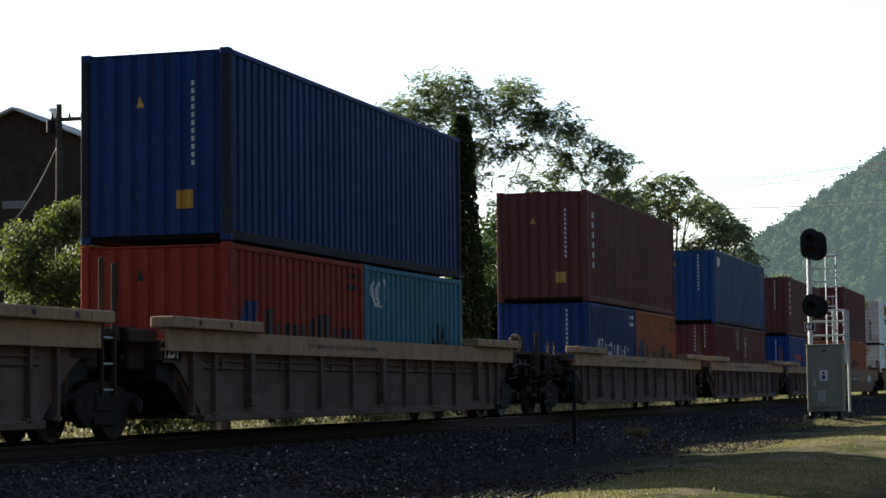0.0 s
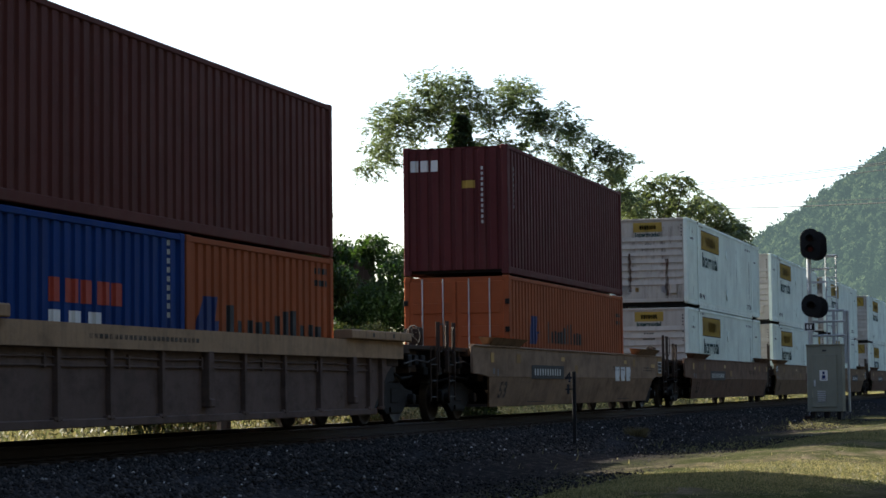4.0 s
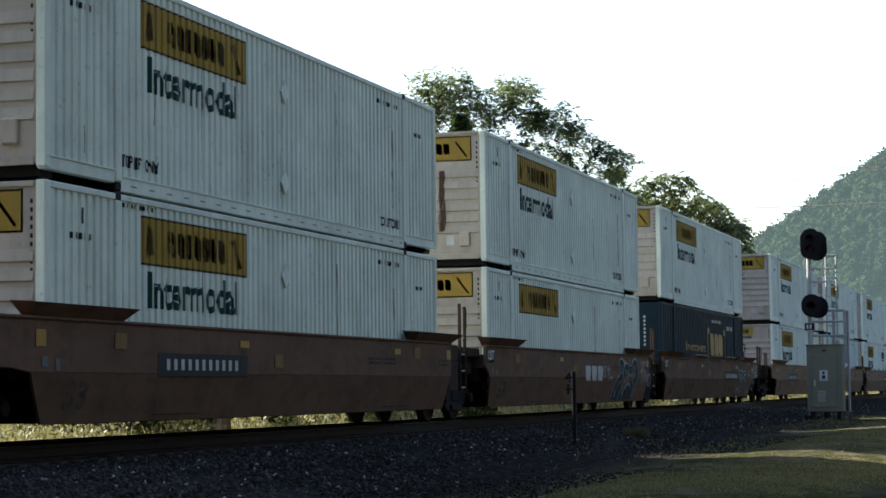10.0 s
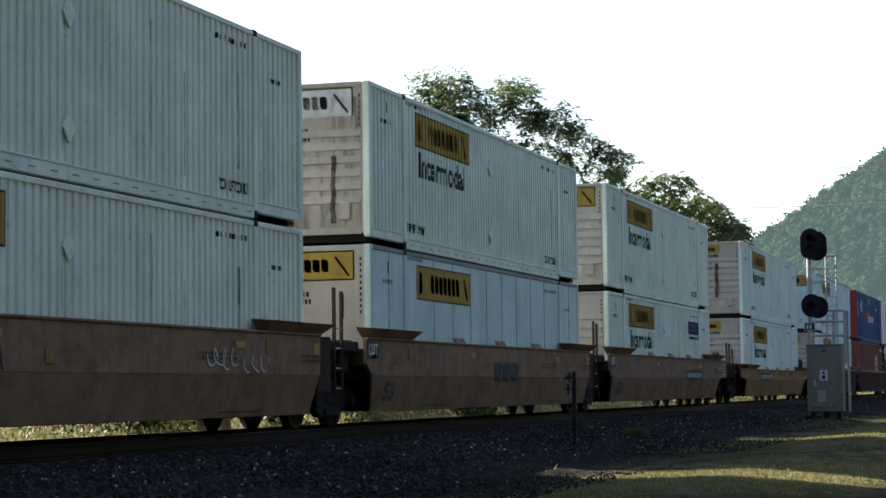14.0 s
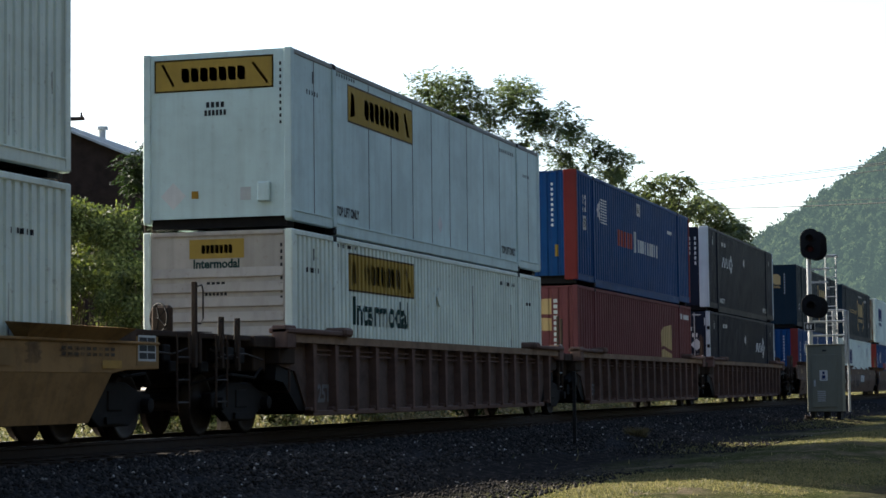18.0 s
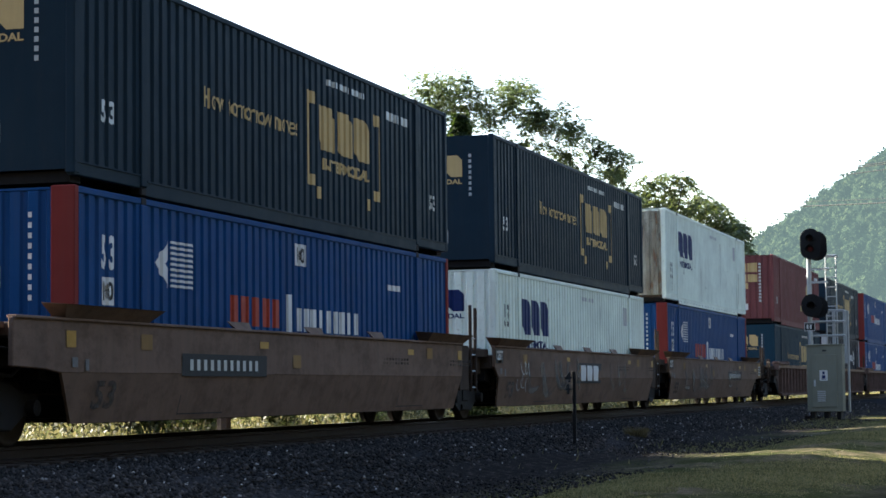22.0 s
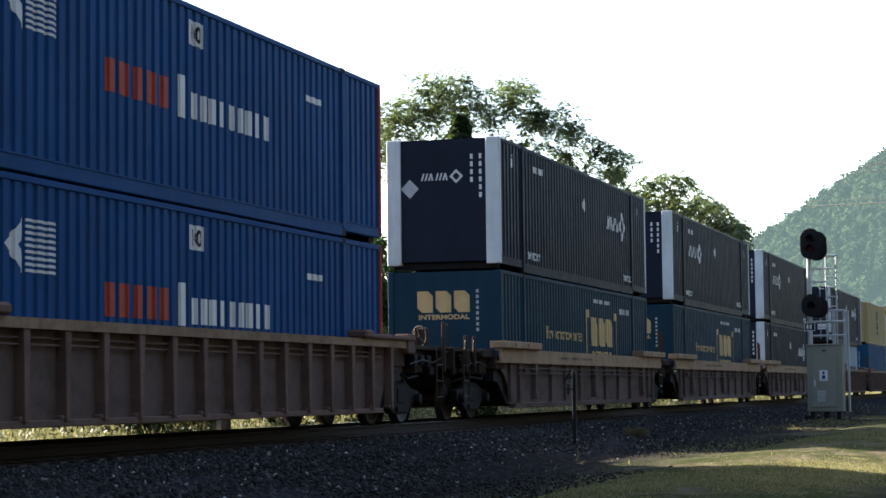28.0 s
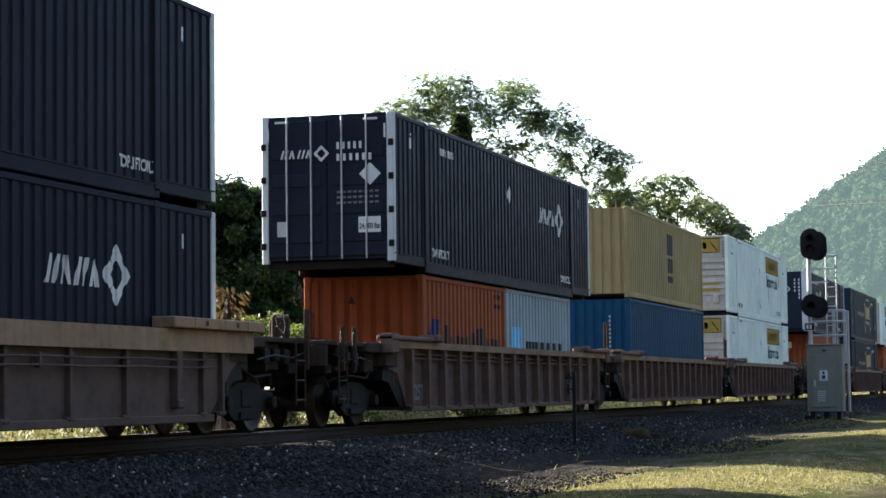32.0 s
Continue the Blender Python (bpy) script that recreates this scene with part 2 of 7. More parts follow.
WELL = {
    "tan": paint("tan_well_car_paint", (0.4, 0.268, 0.168), 0.65, 0.3, 0.45, 0.0, 0.45),
    "smooth": paint("yellow_brown_well_car_paint", (0.3, 0.203, 0.138), 0.65, 0.3, 0.45, 0.0, 0.6),
    "dark": paint("red_brown_well_car_paint", (0.195, 0.122, 0.086), 0.65, 0.3, 0.4, 0.0, 0.55),
    "bright": paint("yellow_ochre_well_car_paint", (0.36, 0.22, 0.1), 0.65, 0.3, 0.4, 0.0, 0.5),
    "worn": paint("worn_brown_well_car_paint", (0.235, 0.157, 0.1), 0.65, 0.3, 0.45, 0.0, 0.6),
    # much darker brown than the car sides
    "gear": paint("dark_brown_end_platform_paint", (0.058, 0.043, 0.036), 0.7, 0.3, 0.4),
    "grimy": paint("grimy_grey_brown_well_car_paint", (0.205, 0.14, 0.108), 0.65, 0.3, 0.45, 0.0, 0.6),
    # stained, and with the shade of the recesses put into the brown
    "web": paint("stained_shaded_web_paint", (0.15, 0.108, 0.095), 0.75, 0.3, 0.5, 0.0, 0.6),
    "ribbed": paint("brown_ribbed_well_car_paint", (0.185, 0.118, 0.098), 0.65, 0.3, 0.4, 0.0, 0.55),
}
LEAF_OPEN = leafy("feathery_leaves", (0.075, 0.1, 0.055), (0.18, 0.21, 0.115), (0.92, 1.0, 0.62))
LEAF_MID = leafy("layered_tree_leaves", (0.05, 0.072, 0.038), (0.165, 0.19, 0.09), (0.95, 1.0, 0.55))
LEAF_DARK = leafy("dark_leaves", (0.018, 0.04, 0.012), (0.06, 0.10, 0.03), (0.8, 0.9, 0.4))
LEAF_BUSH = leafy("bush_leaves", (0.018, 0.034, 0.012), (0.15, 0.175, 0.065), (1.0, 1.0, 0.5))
# darker copy of the dark leaves; the backlit tree's shade is painted in
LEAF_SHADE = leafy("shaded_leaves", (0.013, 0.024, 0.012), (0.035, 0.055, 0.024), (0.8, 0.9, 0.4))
LEAF_IVY = leafy("ivy_leaves", (0.012, 0.025, 0.008), (0.045, 0.07, 0.02), (0.8, 0.8, 0.4))
GRASS = leafy("grass_blades", (0.045, 0.058, 0.025), (0.26, 0.225, 0.125), (1.0, 1.0, 0.7))


# ---------------------------------------------------------------- mesh helpers
def mesh_of(verts, faces, name="mesh"):
    me = bpy.data.meshes.new(name)
    me.from_pydata(verts, [], faces)
    me.update()
    return me


def boxes(*items, bevel=0.0):
    """One mesh of axis-aligned blocks (x0, x1, y0, y1, z0, z1)."""
    bm = bmesh.new()
    for x0, x1, y0, y1, z0, z1 in items:
        r = bmesh.ops.create_cube(bm, size=1.0, matrix=Matrix.Translation(((x0 + x1) / 2, (y0 + y1) / 2, (z0 + z1) / 2)) @ Matrix.Diagonal((x1 - x0, y1 - y0, z1 - z0, 1)))
    if bevel:
        bmesh.ops.bevel(bm, geom=list(bm.edges), offset=bevel, segments=1, affect="EDGES")
    return finish(bm)


def finish(bm):
    me = bpy.data.meshes.new("mesh")
    bm.to_mesh(me)
    bm.free()
    return me


def prism(outline, y0, y1, bevel=0.0):
    """A plate: an outline in x and z, between two depths."""
    bm = bmesh.new()
    a = [bm.verts.new((x, y0, z)) for x, z in outline]
    b = [bm.verts.new((x, y1, z)) for x, z in outline]
    n = len(outline)
    bm.faces.new(a)
    bm.faces.new(b[::-1])
    for i in range(n):
        bm.faces.new((a[i], b[i], b[(i + 1) % n], a[(i + 1) % n]))
    bmesh.ops.recalc_face_normals(bm, faces=list(bm.faces))
    if bevel:
        bmesh.ops.bevel(bm, geom=list(bm.edges), offset=bevel, segments=1, affect="EDGES")
    return finish(bm)


def extrude_x(section, x0, x1):
    """A beam: a section in y and z, drawn along x."""
    n = len(section)
    v = [(x0, y, z) for y, z in section] + [(x1, y, z) for y, z in section]
    f = [(i, (i + 1) % n, n + (i + 1) % n, n + i) for i in range(n)] + [tuple(range(n))[::-1], tuple(range(n, 2 * n))]
    bm = bmesh.new()
    vs = [bm.verts.new(p) for p in v]
    for q in f:
        bm.faces.new([vs[i] for i in q])
    bmesh.ops.recalc_face_normals(bm, faces=list(bm.faces))
    return finish(bm)


def tube(points, r, sides=8, closed=False):
    """A round bar along a line of points."""
    verts, faces = [], []
    pts = [Vector(p) for p in points]
    for i, p in enumerate(pts):
        d = (pts[min(i + 1, len(pts) - 1)] - pts[max(i - 1, 0)]).normalized()
        a = d.orthogonal().normalized()
        b = d.cross(a)
        rr = r[i] if isinstance(r, (list, tuple)) else r
        for k in range(sides):
            w = 2 * math.pi * k / sides
            verts.append(tuple(p + a * (math.cos(w) * rr) + b * (math.sin(w) * rr)))
    for i in range(len(pts) - 1):
        for k in range(sides):
            k2 = (k + 1) % sides
            faces.append((i * sides + k, i * sides + k2, (i + 1) * sides + k2, (i + 1) * sides + k))
    faces.append(tuple(range(sides))[::-1])
    faces.append(tuple(range((len(pts) - 1) * sides, len(pts) * sides)))
    return mesh_of(verts, faces)


def lathe(profile, sides=24, axis="y"):
    """A turned shape: pairs of (place along the axis, radius)."""
    verts, faces = [], []
    for a, r in profile:
        for k in range(sides):
            w = 2 * math.pi * k / sides
            c, s = math.cos(w) * r, math.sin(w) * r
            verts.append({"y": (c, a, s), "x": (a, c, s), "z": (c, s, a)}[axis])
    for i in range(len(profile) - 1):
        for k in range(sides):
            k2 = (k + 1) % sides
            faces.append((i * sides + k, i * sides + k2, (i + 1) * sides + k2, (i + 1) * sides + k))
    faces.append(tuple(range(sides))[::-1])
    faces.append(tuple(range((len(profile) - 1) * sides, len(profile) * sides)))
    bm = bmesh.new()
    vs = [bm.verts.new(v) for v in verts]
    for f in faces:
        bm.faces.new([vs[i] for i in f])
    bmesh.ops.recalc_face_normals(bm, faces=list(bm.faces))
    return finish(bm)


def join(*meshes):
    verts, faces = [], []
    for me in meshes:
        o = len(verts)
        verts += [tuple(v.co) for v in me.vertices]
        faces += [tuple(o + i for i in p.vertices) for p in me.polygons]
    return mesh_of(verts, faces)


def moved(me, m):
    me = me.copy()
    me.transform(m)
    return me


def smooth(me):
    me.polygons.foreach_set("use_smooth", [True] * len(me.polygons))
    return me


CACHE = {}


def cached(key, make):
    if key not in CACHE:
        CACHE[key] = make()
    return CACHE[key]


def part(name, me, material, parent, label="", at=None):
    """Links a mesh as one object under a thing or a part, with its own material slot."""
    if isinstance(me, bmesh.types.BMesh):
        me = finish(me)
    if not me.materials:
        me.materials.append(None)
    name = name.replace("_bars", "_marking").replace("_blocks", "_marking")
    ob = new(name, me)
    ob.material_slots[0].link = "OBJECT"
    ob.material_slots[0].material = material
    ob.parent = parent
    if at is not None:
        ob.matrix_basis = at
    if label:
        tagged(ob, label)
    if name in SMALL_MARKS:
        tagged(ob, kind="stuff")
    return ob


SMALL_MARKS = {"chalk_tag", "dark_graffiti", "data_table", "slot_perforation", "number_marking", "plate_marking", "name_marking", "faded_marking", "sign_marking", "drip_marks", "drip_staining", "number_column", "name_bars", "small_print", "small_stencil", "stencil", "name_column", "plate_scroll", "plate_border", "sign_bars", "sign_line", "tag", "reflector_tape", "notice_bars", "faded_blocks", "name_blocks", "logo_bars", "script", "graffiti", "faded_graffiti", "dark_tag", "white_box", "size_number", "size_lettering", "lift_lettering"}


def thing(name, label, category, group="", at=(0, 0, 0), kind=""):
    ob = new(name)
    ob.empty_display_size = 0.2
    ob.location = at
    return tagged(ob, label, category, group, kind)


def solo(name, me, material, label, category, group="", kind="", at=None):
    ob = part(name, me, material, None, "", at)
    return tagged(ob, label, category, group, kind)


def words(text, height, width=None, bold=0.034):
    """Lettering as a flat mesh in x and z, centred, of that height and width."""
    def make():
        cu = bpy.data.curves.new("words", "FONT")
        cu.body, cu.align_x, cu.align_y = text, "CENTER", "CENTER"
        cu.size, cu.resolution_u, cu.offset = 1.0, 3, bold
        ob = bpy.data.objects.new("words", cu)
        scene.collection.objects.link(ob)
        bpy.context.view_layer.update()
        me = bpy.data.meshes.new_from_object(ob.evaluated_get(bpy.context.evaluated_depsgraph_get()))
        bpy.data.objects.remove(ob)
        bpy.data.curves.remove(cu)
        me.materials.clear()
        return me
    me = cached(("words", text, bold), make).copy()
    co = np.empty(len(me.vertices) * 3)
    me.vertices.foreach_get("co", co)
    co = co.reshape(-1, 3)
    lo, hi = co.min(0), co.max(0)
    c = (lo + hi) / 2
    sz = height / (hi[1] - lo[1])
    sx = width / (hi[0] - lo[0]) if width else sz
    res = np.zeros_like(co)
    res[:, 0], res[:, 2] = (co[:, 0] - c[0]) * sx, (co[:, 1] - c[1]) * sz
    me.vertices.foreach_set("co", res.ravel())
    me.update()
    return me


def flat(outline):
    """A thin marking, an outline in x and z facing -y."""
    return mesh_of([(x, 0, z) for x, z in outline], [tuple(range(len(outline)))])


def rect(x0, x1, z0, z1):
    return flat([(x0, z0), (x1, z0), (x1, z1), (x0, z1)])


def bars(x0, x1, z0, z1, n, fill=0.68, heights=(1.0,)):
    """A row of plain bars in place of small writing."""
    w = (x1 - x0) / n
    return join(*[rect(x0 + i * w, x0 + (i + fill) * w, z0, z0 + (z1 - z0) * heights[i % len(heights)]) for i in range(n)])


# ---------------------------------------------------------------- ground and track
def ground_z(x, y):
    """Height of the ground beside the track: bed, shoulder, lane, verge."""
    near = np.interp(-y, [0, 3.0, 4.2, 4.9, 6.0, 7.0, 8.5, 9.5, 10.5, 13.0, 40.0], [-0.32, -0.34, -0.52, -0.64, -0.67, -0.65, -0.58, -0.63, -0.71, -0.92, -1.0])
    near = near + np.interp(x, [36, 52, 80], [0.0, 0.09, 0.12]) * np.interp(-y, [5.5, 8.5, 12, 20], [0, 1, 0.6, 0])
    far = np.interp(y, [0, 3.0, 5.0, 9.0, 30.0, 120.0, 600.0], [-0.32, -0.33, -0.6, -0.7, 0.1, 2.0, 4.0])
    mound = 0.29 * np.exp(-((x - 67) / 5.0) ** 2 - ((y + 5.5) / 1.1) ** 2)
    return np.where(y < 0, near, far) + mound


def make_ground():
    xs = np.concatenate([np.linspace(-600, 10, 14), np.linspace(12, 120, 217), np.linspace(124, 400, 40), np.linspace(450, 3800, 16)])
    ys = np.concatenate([np.linspace(-900, -20, 12), np.linspace(-18, 18, 121), np.linspace(20, 120, 24), np.linspace(160, 1500, 12)])
    X, Y = np.meshgrid(xs, ys)
    Z = ground_z(X, Y)
    rng = np.random.RandomState(3)
    rough = (np.abs(Y) < 19) & (X > 11) & (X < 121)
    Z = Z + np.where(rough, rng.uniform(-0.018, 0.018, X.shape), 0) + 0.03 * np.sin(X * 0.31 + Y * 0.5) * rough
    nx, ny = len(xs), len(ys)
    verts = np.stack([X.ravel(), Y.ravel(), Z.ravel()], 1).tolist()
    faces = [(j * nx + i, j * nx + i + 1, (j + 1) * nx + i + 1, (j + 1) * nx + i) for j in range(ny - 1) for i in range(nx - 1)]
    return solo("ground", smooth(mesh_of(verts, faces)), GROUND, "dirt lane and rough grass ground beside the railway", "ground", kind="structure")


make_ground()


def bed_z(y):
    return np.interp(np.abs(y), [0, 1.5, 3.0, 4.0, 4.6, 5.3], [-0.22, -0.235, -0.28, -0.46, -0.61, -0.8])


def make_bed():
    ys = [-5.3, -4.6, -4.0, -3.5, -3.0, -2.2, -1.5, 0, 1.5, 2.2, 3.0, 3.5, 4.0, 4.6, 5.3]
    xs = np.concatenate([np.linspace(-600, -12, 40), np.linspace(-8, 700, 355)])
    rng = np.random.RandomState(5)
    verts = [(x, y + (rng.uniform(-0.1, 0.1) if abs(y) > 3.2 else 0), float(bed_z(y)) + rng.uniform(-0.015, 0.015)) for y in ys for x in xs]
    n = len(xs)
    faces = [(j * n + i, j * n + i + 1, (j + 1) * n + i + 1, (j + 1) * n + i) for j in range(len(ys) - 1) for i in range(n - 1)]
    solo("ballast_bed", smooth(mesh_of(verts, faces)), BALLAST, "dark crushed stone ballast bed under the track", "ballast", kind="structure")


make_bed()


def scatter_stones(name, label, count, xr, yr, size, seed, zfun, mat):
    """Loose angular stones, joined into one piece."""
    rng = np.random.RandomState(seed)
    base = np.array([(1, 0, 0), (-1, 0, 0), (0, 1, 0), (0, -1, 0), (0, 0, 1), (0, 0, -1)], float)
    tri = np.array([(0, 2, 4), (2, 1, 4), (1, 3, 4), (3, 0, 4), (2, 0, 5), (1, 2, 5), (3, 1, 5), (0, 3, 5)])
    u = rng.uniform(0, 1, count)
    x = xr[0] + (xr[1] - xr[0]) * u ** 1.7
    y = rng.uniform(yr[0], yr[1], count)
    s = rng.uniform(size[0], size[1], count)
    k = base[None] * rng.uniform(0.55, 1.2, (count, 6, 1)) + rng.uniform(-0.25, 0.25, (count, 6, 3))
    a = rng.uniform(0, 6.283, count)
    ca, sa = np.cos(a)[:, None], np.sin(a)[:, None]
    kx, ky = k[:, :, 0] * ca - k[:, :, 1] * sa, k[:, :, 0] * sa + k[:, :, 1] * ca
    v = np.stack([kx, ky, k[:, :, 2] * 0.8], 2) * s[:, None, None]
    v[:, :, 0] += x[:, None]
    v[:, :, 1] += y[:, None]
    v[:, :, 2] += (zfun(x, y) + s * 0.3)[:, None]
    f = (tri[None] + (np.arange(count) * 6)[:, None, None]).reshape(-1, 3)
    me = bpy.data.meshes.new("stones")
    me.vertices.add(count * 6)
    me.vertices.foreach_set("co", v.reshape(-1))
    me.loops.add(len(f) * 3)
    me.polygons.add(len(f))
    me.loops.foreach_set("vertex_index", f.reshape(-1).astype(np.int32))
    me.polygons.foreach_set("loop_start", np.arange(0, len(f) * 3, 3, dtype=np.int32))
    me.update(calc_edges=True)
    return solo(name, me, mat, label, "stones", kind="stuff")


scatter_stones("ballast_stones", "loose grey ballast stones on the track shoulder", 60000, (14, 110), (-4.8, -1.35), (0.018, 0.046), 11, lambda x, y: bed_z(y), STONE)
scatter_stones("lane_gravel", "scattered gravel on the dirt lane", 9000, (16, 80), (-6.9, -4.5), (0.01, 0.035), 12, ground_z, STONE)


def make_rails():
    sec = [(-0.07, -0.185), (0.07, -0.185), (0.07, -0.165), (0.012, -0.14), (0.012, -0.045), (0.036, -0.035), (0.036, -0.004), (0.03, 0.0), (-0.03, 0.0), (-0.036, -0.004), (-0.036, -0.035), (-0.012, -0.045), (-0.012, -0.14), (-0.07, -0.165)]
    for y in (-0.753, 0.753):
        r = solo("rail", extrude_x([(a + y, b) for a, b in sec], -600, 700), RAIL_STEEL, "rusty steel rail with a worn bright head", "rail", "rails of the track")
        part("worn_head", extrude_x([(y - 0.026, 0.0005), (y + 0.026, 0.0005), (y + 0.024, 0.003), (y - 0.024, 0.003)], -600, 700), RAIL_HEAD, r, "polished running surface")
    tie = boxes((-0.11, 0.11, -1.3, 1.3, -0.37, -0.187), bevel=0.012)
    plate = boxes((-0.1, 0.1, -0.18, 0.17, -0.188, -0.18))
    first = thing("railway_tie", "dark creosoted wooden tie under the rails", "tie", "ties of the track", (12, 0, 0))
    part("beam", tie, TIE_WOOD, first)
    for y in (-0.753, 0.753):
        part("tie_plate", plate, RAIL_STEEL, first, "rusty steel tie plate", Matrix.Translation((0, y, 0)))
    for i in range(1, 240):
        copy_thing(first, pose(12 + i * 0.52, 0, 0, 0, 0, random.uniform(-0.8, 0.8)))


make_rails()

# ---------------------------------------------------------------- containers
W53 = 2.59


class Folds:
    """The folded sheet of a container's wall: breaks along it and how deep it lies at each."""

    def __init__(self, x0, x1, pitch, depth, out=0.52, slope=0.1):
        n = max(1, round((x1 - x0) / pitch))
        p = (x1 - x0) / n
        a, s = p * out, p * slope
        pts = []
        for i in range(n):
            b = x0 + i * p
            pts += [(b, 0.0), (b + a, 0.0), (b + a + s, depth), (b + p - s, depth)]
        pts.append((x1, 0.0))
        self.pts = pts
        self.xs = [q[0] for q in pts]
        self.ds = [q[1] for q in pts]

    def sheet(self, z0, z1, y):
        v = [(x, y + d, z0) for x, d in self.pts] + [(x, y + d, z1) for x, d in self.pts]
        n = len(self.pts)
        return mesh_of(v, [(i, i + 1, n + i + 1, n + i) for i in range(n - 1)])

    def drape(self, me, y):
        """Lays a flat marking onto the folds."""
        bm = bmesh.new()
        bm.from_mesh(me)
        lo, hi = min(v.co.x for v in bm.verts), max(v.co.x for v in bm.verts)
        for x in self.xs:
            if lo < x < hi:
                bmesh.ops.bisect_plane(bm, geom=list(bm.verts) + list(bm.edges) + list(bm.faces), dist=1e-5, plane_co=(x, 0, 0), plane_no=(1, 0, 0))
        for v in bm.verts:
            v.co.y = y - 0.006 + float(np.interp(v.co.x, self.xs, self.ds))
        return finish(bm)


class Level:
    """A smooth wall."""

    def sheet(self, z0, z1, y, x0=0, x1=0):
        return mesh_of([(x0, y, z0), (x1, y, z0), (x1, y, z1), (x0, y, z1)], [(0, 1, 2, 3)])

    def drape(self, me, y):
        me = me.copy()
        for v in me.vertices:
            v.co.y = y - 0.006
        return me


def side_folds(L, pitch=0.278, depth=0.034):
    # the close-pitched walls have steeper folds
    shape = (0.5, 0.08) if pitch < 0.25 else (0.52, 0.1)
    return cached(("folds", L, pitch, depth), lambda: Folds(-L / 2 + 0.16, L / 2 - 0.16, pitch, depth, *shape))


def end_folds(W):
    return cached(("efolds", W), lambda: Folds(-W / 2 + 0.14, W / 2 - 0.14, 0.27, 0.035))


def at(me, x, z):
    return moved(me, Matrix.Translation((x, 0, z)))


# the end of a container is drawn as a wall that faces -y and is then turned to face -x
END_TURN = Matrix(((0, 1, 0, 0), (-1, 0, 0, 0), (0, 0, 1, 0), (0, 0, 0, 1)))


def container(spec, x, z, group="containers on the train"):
    """A shipping container in parts; its origin is the middle of its underside."""
    L, W, H, col, name = spec["L"], spec["W"], spec["H"], C[spec["col"]], spec.get("name", "shipping_container")
    long = L > 15
    key = (L, W, H)
    ob = thing(name, spec["label"], "container", group, (x, 0, z))
    yb = -W / 2
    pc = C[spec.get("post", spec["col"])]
    lift = 0.1 if long else 0.0
    pw = spec.get("post_w", 0.16)

    def rail_low():
        if long:
            items = [(-6.0, 6.0, yb, yb + 0.12, 0.0, 0.2), (-L / 2 + 0.02, -6.14, yb + 0.01, yb + 0.12, 0.1, 0.27), (6.14, L / 2 - 0.02, yb + 0.01, yb + 0.12, 0.1, 0.27)]
        else:
            items = [(-L / 2 + 0.1, L / 2 - 0.1, yb + 0.01, yb + 0.1, 0.02, 0.17)]
        return boxes(*items, bevel=0.012)
    low = cached(("low", key), rail_low)
    top = cached(("top", key), lambda: boxes((-L / 2 + 0.1, L / 2 - 0.1, yb + 0.004, yb + 0.09, H - 0.1, H - 0.012), bevel=0.012))
    half = Matrix.Rotation(math.pi, 4, "Z")
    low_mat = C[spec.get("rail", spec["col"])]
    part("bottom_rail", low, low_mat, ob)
    part("bottom_rail", low, low_mat, ob, at=half)
    rail_mat = RAIL_GREY if spec.get("side") == "flat" else col
    part("top_rail", top, rail_mat, ob)
    part("top_rail", top, rail_mat, ob, at=half)
    if long:
        ledge = cached(("ledge", key), lambda: boxes((-5.97, 5.97, yb - 0.012, yb + 0.02, 0.19, 0.215), (-L / 2 + 0.03, -6.16, yb - 0.004, yb + 0.02, 0.262, 0.282), (6.16, L / 2 - 0.03, yb - 0.004, yb + 0.02, 0.262, 0.282)))
        part("rail_ledge", ledge, col, ob)
        slots = cached(("slots", key), lambda: moved(join(*[rect(-5.7 + i * 0.57, -5.52 + i * 0.57, 0.08, 0.1) for i in range(21)]), Matrix.Translation((0, yb - 0.004, 0))))
        if spec["col"] == "jb":
            part("slot_perforation", slots, RAIL_GREY, ob, "row of small slots in the bottom rail")
    part("roof", cached(("roof", key), lambda: boxes((-L / 2 + 0.05, L / 2 - 0.05, yb + 0.06, -yb - 0.06, H - 0.05, H - 0.02))), col, ob)
    part("floor", cached(("floor", key), lambda: boxes((-L / 2 + 0.1, L / 2 - 0.1, yb + 0.06, -yb - 0.06, lift + 0.06, lift + 0.17), *([(L / 2 - 0.4, L / 2 - 0.1, yb + 0.12, -yb - 0.12, 0.02, lift + 0.08), (-L / 2 + 0.1, -L / 2 + 0.4, yb + 0.12, -yb - 0.12, 0.02, lift + 0.08)] if long else []))), BLACK_STEEL, ob, "dark underframe")
    # corner posts
    post = cached(("post", key), lambda: boxes((-L / 2, -L / 2 + 0.15, yb, yb + 0.13, lift + 0.02, H - 0.01), bevel=0.015))
    wide = cached(("widepost", key, pw), lambda: boxes((-L / 2 - 0.004, -L / 2 + 0.12, yb - 0.003, yb + pw, lift + 0.01, H - 0.004), bevel=0.015))
    mir = Matrix.Scale(-1, 4, (0, 1, 0))
    postm = cached(("postm", key), lambda: moved(post, mir))
    part("corner_post", wide if pw > 0.2 else post, pc, ob)
    part("corner_post", cached(("widem", key, pw), lambda: moved(wide, mir)) if pw > 0.2 else postm, pc, ob)
    part("corner_post", post, C[spec.get("rear", spec.get("post", spec["col"]))], ob, at=half)
    part("corner_post", postm, pc, ob, at=half)
    # corner castings
    cast = cached("casting", lambda: boxes((-0.089, 0.089, -0.081, 0.081, -0.059, 0.059), bevel=0.018))
    cx = 6.06 if long else L / 2 - 0.086
    cmat = C[spec["col"]] if spec.get("cast") == "col" else BLACK_STEEL
